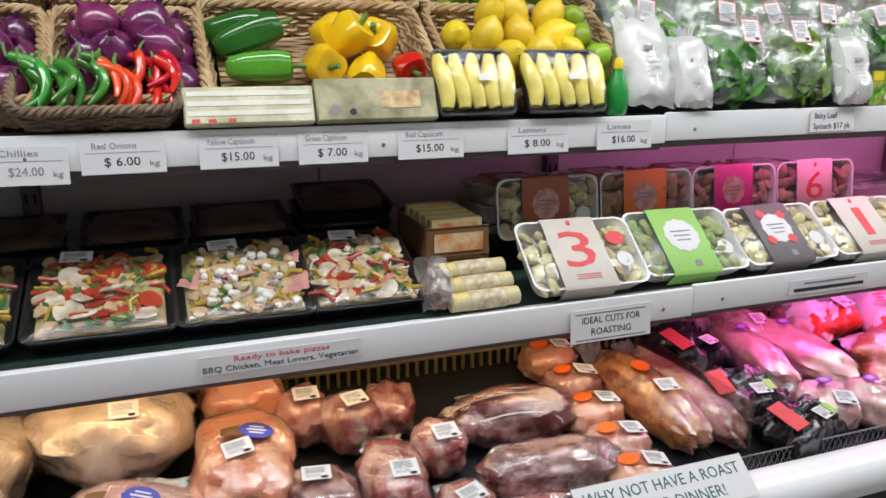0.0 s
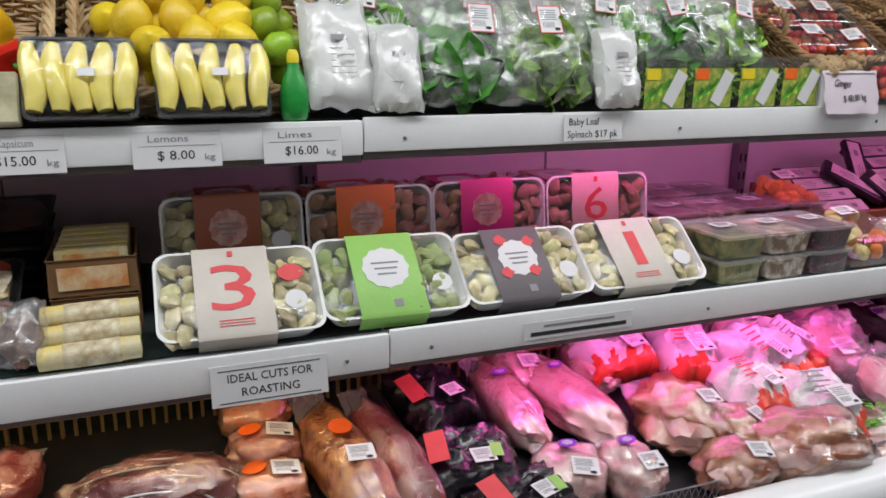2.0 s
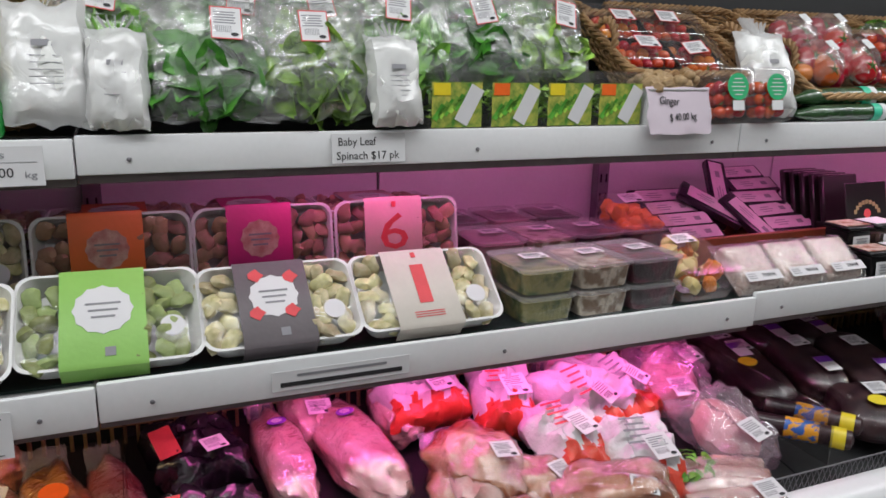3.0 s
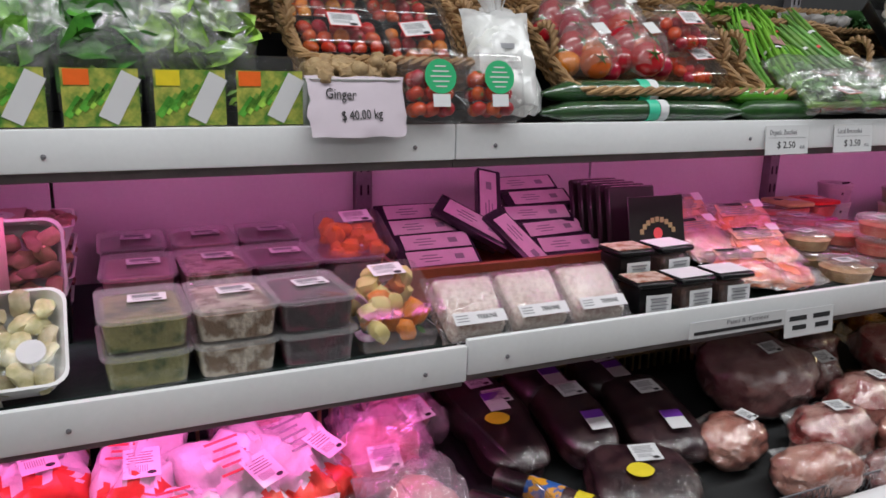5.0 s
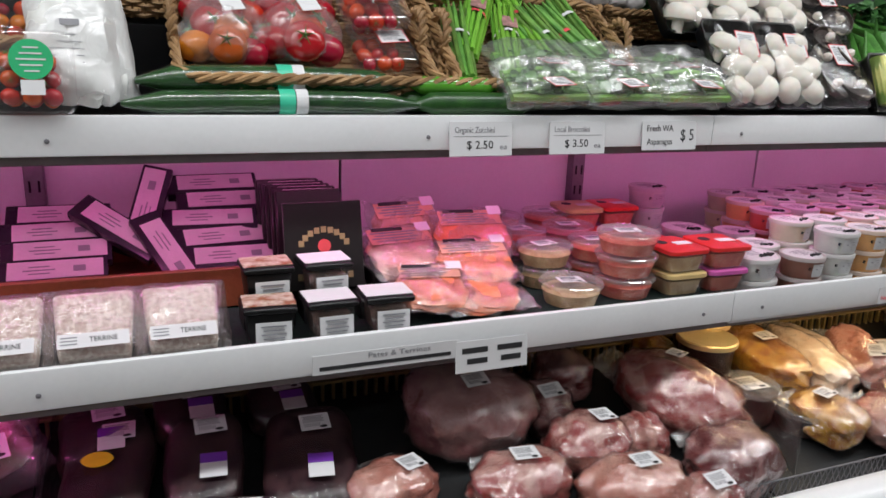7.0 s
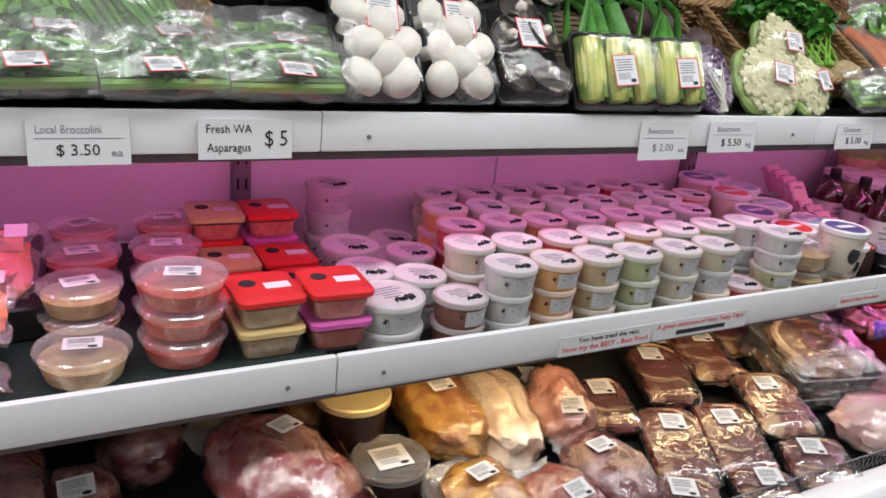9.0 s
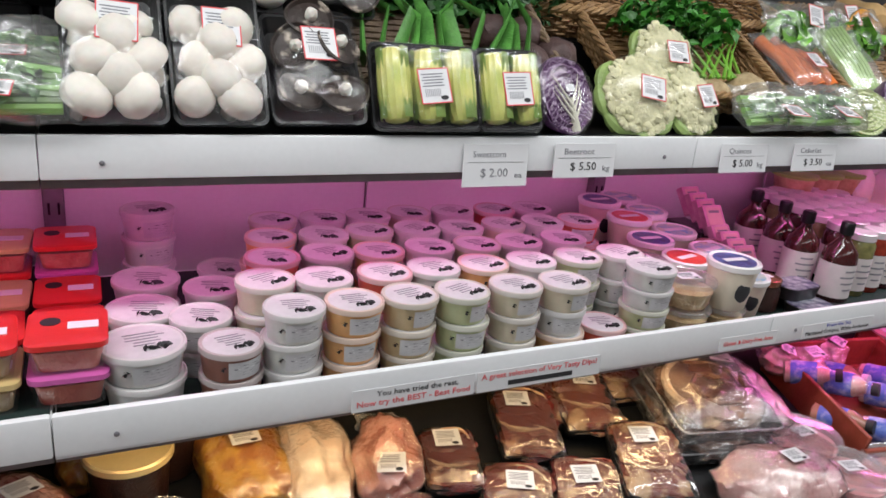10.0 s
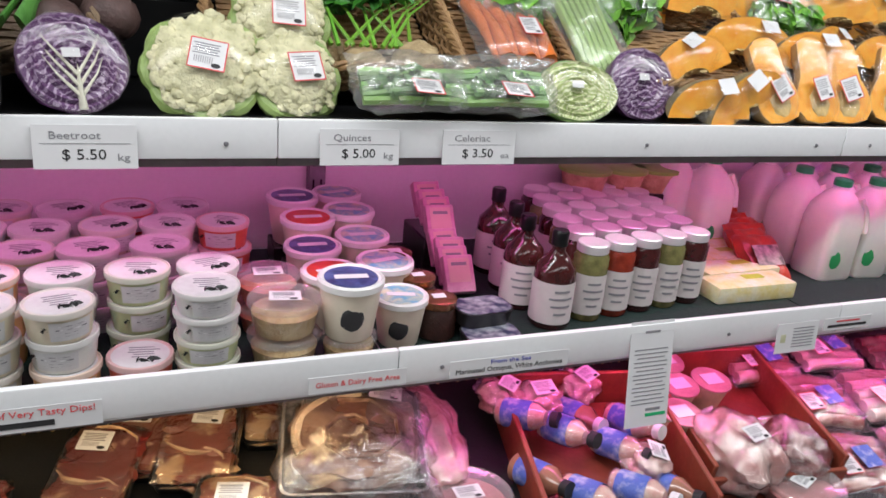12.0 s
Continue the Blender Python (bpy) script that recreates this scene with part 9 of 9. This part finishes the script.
for lay in range(2):
    y = 1.245
    th = empty("whole_roast_tray", pose(4.415 + 0.006 * lay, y, deck_z(y) + 0.008 + 0.046 * lay, 12, 0, -12) @ pose(0, -0.11, 0), "large tray of rolled brown meat under crinkled film", "meat tray", "large meat trays")
    part("tray", tray_bm(0.23, 0.22, 0.04, 0.02, 0.004, 0.9), FOILTRAY, th, "silver tray")
    part("rolled_meat", lump(0.10, 0.095, 0.026, 120 + lay, 0.15, 3, 4, at=(0, 0.11, 0.038), power=2.6), meat("cooked_brown_meat", (0.16, 0.07, 0.05), (0.30, 0.17, 0.12), 14), th)
    part("meat_fold", sweep([((0.02 + 0.0065 * q) * math.cos(0.75 * q), 0.105 + (0.02 + 0.0055 * q) * math.sin(0.75 * q), 0.064 - 0.0008 * q) for q in range(12)], 0.008, 8, None, 0.6), meat("cooked_fold", (0.22, 0.10, 0.07), (0.38, 0.22, 0.16), 18), th, "rolled fold of meat")
    part("fat_edge", sweep([(0.09 * math.cos(a), 0.11 + 0.085 * math.sin(a), 0.045) for a in [1.4 + 0.2 * q for q in range(12)]], 0.015, 8, None, 0.7), PALE, th, "pale fat edge")
    part("cling_film", cushion(0.24, 0.23, 0.06, 240 + lay, 24, 24, 0.25, ruffle=0.01), VAC, th, "crinkled film", pose(0, 0.11, 0.038))
    if lay:
        plain_sticker(th, pose(0.055, 0.185, 0.071, -6, 6, -8), 0.055, 0.04)
joint(4.44, 1.05, 0.12, 0.075, 0.045, PINKM, "pink sliced meat in crinkled film with a label", 125, -10, off=(0.2, 0.2))
for k, (x, y) in enumerate(((4.58, 1.12), (4.60, 1.02), (4.715, 1.0), (5.19, 1.02))):
    clear_tub(x, y, deck_z(y) + 0.012, "pink", 0.072, 0.055)
joint(4.555, 1.27, 0.065, 0.12, 0.045, PINKM, "pink chicken pieces in a clear bag", 127, -6, lab=False, rough=0.25)

# fifth bay, pink lit: red crates of labelled bottles, pots and sausages
CRATE = mat("red_crate_wood", (0.30, 0.06, 0.03), 0.5, vary=0.25, scale=20, bump=0.15)


def crate(x, y, w, d, h, turn):
    th = empty("red_crate", pose(x, y, deck_z(y) + 0.004, 10, 0, turn), "shallow red-brown wooden crate holding small packs", "crate", "red crates")
    for nm, bw_, bd, bh, ax, ay in (("crate_front", w, 0.010, h * 0.7, 0, -d / 2), ("crate_back", w, 0.010, h, 0, d / 2), ("crate_side", 0.010, d - 0.01, h, -w / 2 + 0.005, 0), ("crate_side", 0.010, d - 0.01, h, w / 2 - 0.005, 0)):
        part(nm, box(bw_, bd, bh, 0.002, at=(ax, ay)), CRATE, th)
    part("crate_floor", box(w - 0.02, d - 0.012, 0.01, 0.001), CRATE, th)
    return th


crate(4.86, 1.19, 0.31, 0.32, 0.085, -10)
crate(5.18, 1.21, 0.28, 0.32, 0.085, -8)
BLUEL = mat("blue_bottle_label", (0.10, 0.16, 0.55), 0.4, vary=0.4, scale=50, second=(0.5, 0.52, 0.7), ramp=(0.3, 0.5))
CLEARB = mat("amber_drink", (0.42, 0.20, 0.13), 0.2, vary=0.3, bump=0.05, coat=0.5)
for k, (x, y, t) in enumerate(((4.72, 1.15, 20), (4.78, 1.08, 26), (4.80, 1.21, 24), (4.86, 1.27, 16), (4.89, 1.17, 22), (4.86, 1.06, 30), (4.93, 1.08, 28), (4.95, 1.22, 18), (4.74, 1.26, 40), (4.96, 1.0, 22))):
    z = deck_z(y) + 0.045 + 0.014 * (k % 3)
    th = empty("small_drink_bottle", pose(x, y, z, 78, 0, t), "small clear bottle with a blue printed label, lying down", "bottle", "blue labelled bottles")
    part("bottle", lathe([(0.022, -0.05), (0.026, -0.046), (0.026, 0.03), (0.013, 0.05), (0.012, 0.062)], 20), CLEAR_HARD if k % 3 else CLEARB, th, "clear plastic bottle")
    part("contents", lathe([(0.02, -0.047), (0.024, -0.044), (0.024, 0.025), (0.012, 0.045)], 16), meat("pink_contents", (0.6, 0.3, 0.26), (0.7, 0.5, 0.42), 30), th)
    part("blue_label", lathe([(0.0266, -0.034), (0.0266, 0.02)], 20, cap=False), BLUEL, th, "blue printed label")
    part("bottle_cap", lathe([(0.0145, 0.056), (0.0145, 0.07)], 16), PAPER if k % 2 else INK, th, "screw cap")
for k, (x, y) in enumerate(((4.80, 1.31), (4.90, 1.33), (4.73, 1.33), (4.92, 1.12))):
    th = joint(x, y, 0.042, 0.04, 0.03, PINKM, "pink meat portion in a clear bag", 130 + k, 20 * k, lift=0.03, rough=0.3)
for k, (x, y, z) in enumerate(((5.085, 1.27, 0.05), (5.165, 1.27, 0.05), (5.04, 1.20, 0.05), (5.10, 1.34, 0.05))):
    th = empty("dessert_pot", pose(x, y, deck_z(y) + z - 0.02, 8), "small caramel pot with a foil lid and white label", "pot", "foil lidded pots")
    part("pot", lathe([(0.028, 0), (0.038, 0.055)], 22), PUD, th)
    part("foil_lid", lathe([(0.039, 0.054), (0.041, 0.056), (0.04, 0.059), (0.001, 0.06)], 22, cap=False), mat("pink_foil_lid", (0.66, 0.36, 0.36), 0.3, metal=0.3, vary=0.2), th, "shiny foil lid")
    part("price_label", plate(0.04, 0.032, 0.0008, z=0.0605), PAPER, th, "white price sticker")
joint(5.10, 1.10, 0.07, 0.08, 0.055, PINKM, "pink meat in a loose clear bag with a label", 140, 10, lift=0.02, rough=0.28)
joint(5.22, 1.09, 0.06, 0.065, 0.045, BEEF, "dark meat pieces in a loose clear bag", 141, 0, lift=0.02, rough=0.28, lab=False)
for k, (x, y, w, d, t, lift) in enumerate(((5.36, 1.34, 0.17, 0.14, -12, 0.02), (5.56, 1.35, 0.17, 0.14, -10, 0.02), (5.41, 1.21, 0.17, 0.15, -14, 0.01), (5.60, 1.20, 0.17, 0.15, -10, 0.01), (5.36, 1.06, 0.17, 0.15, -16, 0.0), (5.56, 1.05, 0.17, 0.14, -12, 0.0), (5.76, 1.3, 0.17, 0.15, -10, 0.01), (5.78, 1.1, 0.17, 0.15, -10, 0.01))):
    th = empty("sausage_pack", pose(x, y, deck_z(y) + 0.03 + lift, 14, 0, t), "clear pack of pink sausages with a blue label", "sausage pack", "sausage packs")
    for q in range(5):
        part("sausage", sweep([(-w * 0.42, d * (-0.36 + 0.18 * q), 0), (0, d * (-0.33 + 0.18 * q), 0.006), (w * 0.42, d * (-0.36 + 0.18 * q), 0)], 0.0135, 10), PINKM if k % 2 else LAMB, th)
    part("vacuum_film", cushion(w * 1.05, d * 1.05, 0.05, 250 + k, 14, 14, 0.1, ruffle=0.005), VAC, th, "shiny clear film")
    lb = part("blue_label", plate(0.04, 0.05, 0.0008), BLUEL, th, "blue printed label", pose(0.02, 0, 0.028, 0, 0, 12))
    part("price_label", sticker_mesh(0.04, 0.045), None, th, "", pose(-0.03, -0.02, 0.029, 0, 0, 10))

# ---- price tickets and signs ----


def ticket(x, y, z, w, h, lines, kind="price_ticket", label="white handwritten price ticket clipped to the shelf edge", tilt=84, roll=0.0, paper=None):
    """lines: (text, size, dx, dy, width, ink) or bars when text is None."""
    th = put(kind, plate(w, h, 0.0012), paper or PAPER, pose(x, y, z, tilt, roll, 0), label, "sign", "shelf tickets")
    for text, size, dx, dy, width, tone in lines:
        if text:
            words(text, size, th, tone, pose(dx, dy, 0.0014), width=width)
        else:
            part("printed_line", plate(width, size, 0.0004, at=(dx, dy), z=0.0013), tone, th)
    return th


def price(x, w, name, amount, unit="kg", h=0.056, z=1.312, dim=INK, roll=0.0):
    ticket(x, TOP_Y - 0.0045, z, w, h, [(name, 0.014, -w * 0.1, h * 0.26, w * (0.34 + 0.018 * len(name)), INK_GREY), (None, 0.0006, 0, h * 0.08, w * 0.86, INK_GREY), (amount, 0.019, -w * 0.02, -h * 0.18, w * 0.42, dim), (unit, 0.013, w * 0.36, -h * 0.24, w * 0.12, INK_GREY)], roll=roll)


price(-0.268, 0.112, "Chillies", "$24.00", h=0.062, z=1.304, dim=INK_GREY, roll=1)
price(-0.135, 0.122, "Red Onions", "$ 6.00")
price(0.038, 0.124, "Yellow Capsicum", "$15.00")
price(0.192, 0.118, "Green Capsicum", "$ 7.00")
price(0.366, 0.122, "Red Capsicum", "$15.00")
price(0.577, 0.125, "Lemons", "$ 8.00")
price(0.763, 0.122, "Limes", "$16.00")
ticket(1.288, TOP_Y - 0.0045, 1.323, 0.122, 0.046, [("Baby Leaf", 0.018, -0.02, 0.010, 0.062, INK), ("Spinach $17 pk", 0.018, -0.002, -0.012, 0.104, INK)])
price(2.772, 0.114, "Organic Zucchini", "$ 2.50", "ea")
price(2.958, 0.112, "Local Broccolini", "$ 3.50", "ea")
ticket(3.155, TOP_Y - 0.0045, 1.314, 0.122, 0.052, [("Fresh WA", 0.016, -0.022, 0.013, 0.058, INK), ("Asparagus", 0.016, -0.022, -0.011, 0.056, INK), ("$ 5", 0.03, 0.04, 0.0, 0.03, INK)])
price(3.889, 0.115, "Sweetcorn", "$ 2.00", "ea", h=0.066, z=1.306, dim=INK_GREY)
price(4.057, 0.122, "Beetroot", "$ 5.50")
price(4.417, 0.118, "Quinces", "$ 5.00", h=0.052)
price(4.606, 0.122, "Celeriac", "$ 3.50", "ea", h=0.052)


def strip(x0, x1, lines, z=0.998, h=0.030, dy=0.0):
    w = x1 - x0
    ticket((x0 + x1) / 2, MID_Y - 0.007 - dy, z, w, h, lines, "shelf_strip", "long white printed strip on the shelf lip", tilt=88)


strip(-0.055, 0.20, [("Ready to bake pizzas", 0.012, 0.0, 0.007, 0.15, INK_RED), ("BBQ Chicken, Meat Lovers, Vegetarian", 0.013, 0, -0.007, 0.245, INK)])
ticket(0.678, MID_Y - 0.009, 0.978, 0.172, 0.062, [("IDEAL CUTS FOR", 0.018, 0, 0.010, 0.125, INK), ("ROASTING", 0.018, 0, -0.012, 0.085, INK), (None, 0.0012, 0, 0.023, 0.15, INK), (None, 0.0012, 0, -0.026, 0.15, INK)], "roasting_sign", "white printed sign hung on the shelf lip")
strip(1.10, 1.315, [(None, 0.004, 0, 0.007, 0.14, INK_GREY), (None, 0.007, 0, -0.006, 0.19, INK)])
strip(2.46, 2.69, [("Pates & Terrines", 0.012, 0.02, 0.007, 0.10, INK_GREY), (None, 0.006, 0, -0.006, 0.21, INK)])
ticket(2.752, MID_Y - 0.009, 0.982, 0.128, 0.052, [(None, 0.009, -0.03, 0.010, 0.045, INK), (None, 0.009, 0.032, 0.010, 0.045, INK), (None, 0.009, -0.026, -0.008, 0.036, INK), (None, 0.009, 0.034, -0.008, 0.036, INK)], "brand_card", "white card with dark printed blocks on the shelf lip")
strip(3.63, 3.825, [("You have tried the rest,", 0.012, 0.005, 0.008, 0.13, INK), ("Now try the BEST - Best Food", 0.013, 0, -0.006, 0.18, INK_RED)], h=0.034)
strip(3.83, 4.06, [("A great selection of Very Tasty Dips!", 0.013, 0, 0.008, 0.215, INK_RED), (None, 0.008, 0, -0.007, 0.12, INK)], h=0.034)
strip(4.325, 4.47, [("Gluten & Dairy Free Area", 0.012, 0, 0.0, 0.125, INK_RED)], h=0.026)
strip(4.54, 4.745, [("From the Sea", 0.010, 0, 0.007, 0.07, INK_BLUE), ("Marinated Octopus, White Anchovies", 0.012, 0, -0.005, 0.185, INK)], h=0.028)
pp = ticket(4.912, MID_Y - 0.012, 0.948, 0.088, 0.19, [(None, 0.0018, 0.0, 0.045 - 0.0075 * k, 0.068 - 0.012 * (k % 3 == 2), INK_GREY) for k in range(14)] + [(None, 0.004, 0.0, 0.076, 0.03, INK_GREY), (None, 0.006, 0.018, -0.074, 0.042, INK_GREEN), (None, 0.005, 0.012, -0.064, 0.03, INK_GREY)], "hanging_leaflet", "tall white printed leaflet hanging from the shelf lip", tilt=80)
ticket(5.235, MID_Y - 0.010, 0.985, 0.10, 0.058, [(None, 0.0018, 0.014, 0.018 - 0.006 * k, 0.05, INK_GREY) for k in range(7)] + [(None, 0.016, -0.034, 0.0, 0.012, CREAM)], "info_card", "small white printed card on the shelf lip")
strip(5.30, 5.42, [(None, 0.003, 0, 0.005, 0.06, INK_RED), (None, 0.005, 0, -0.004, 0.10, INK)], h=0.024, z=1.002)
ticket(0.655, 0.925, 0.765, 0.335, 0.075, [("WHY NOT HAVE A ROAST", 0.028, 0, 0.015, 0.305, INK_TEAL), ("FOR DINNER!", 0.028, 0.03, -0.017, 0.155, INK_TEAL)], "roast_sign", "white card sign lying on the front rim", tilt=38)
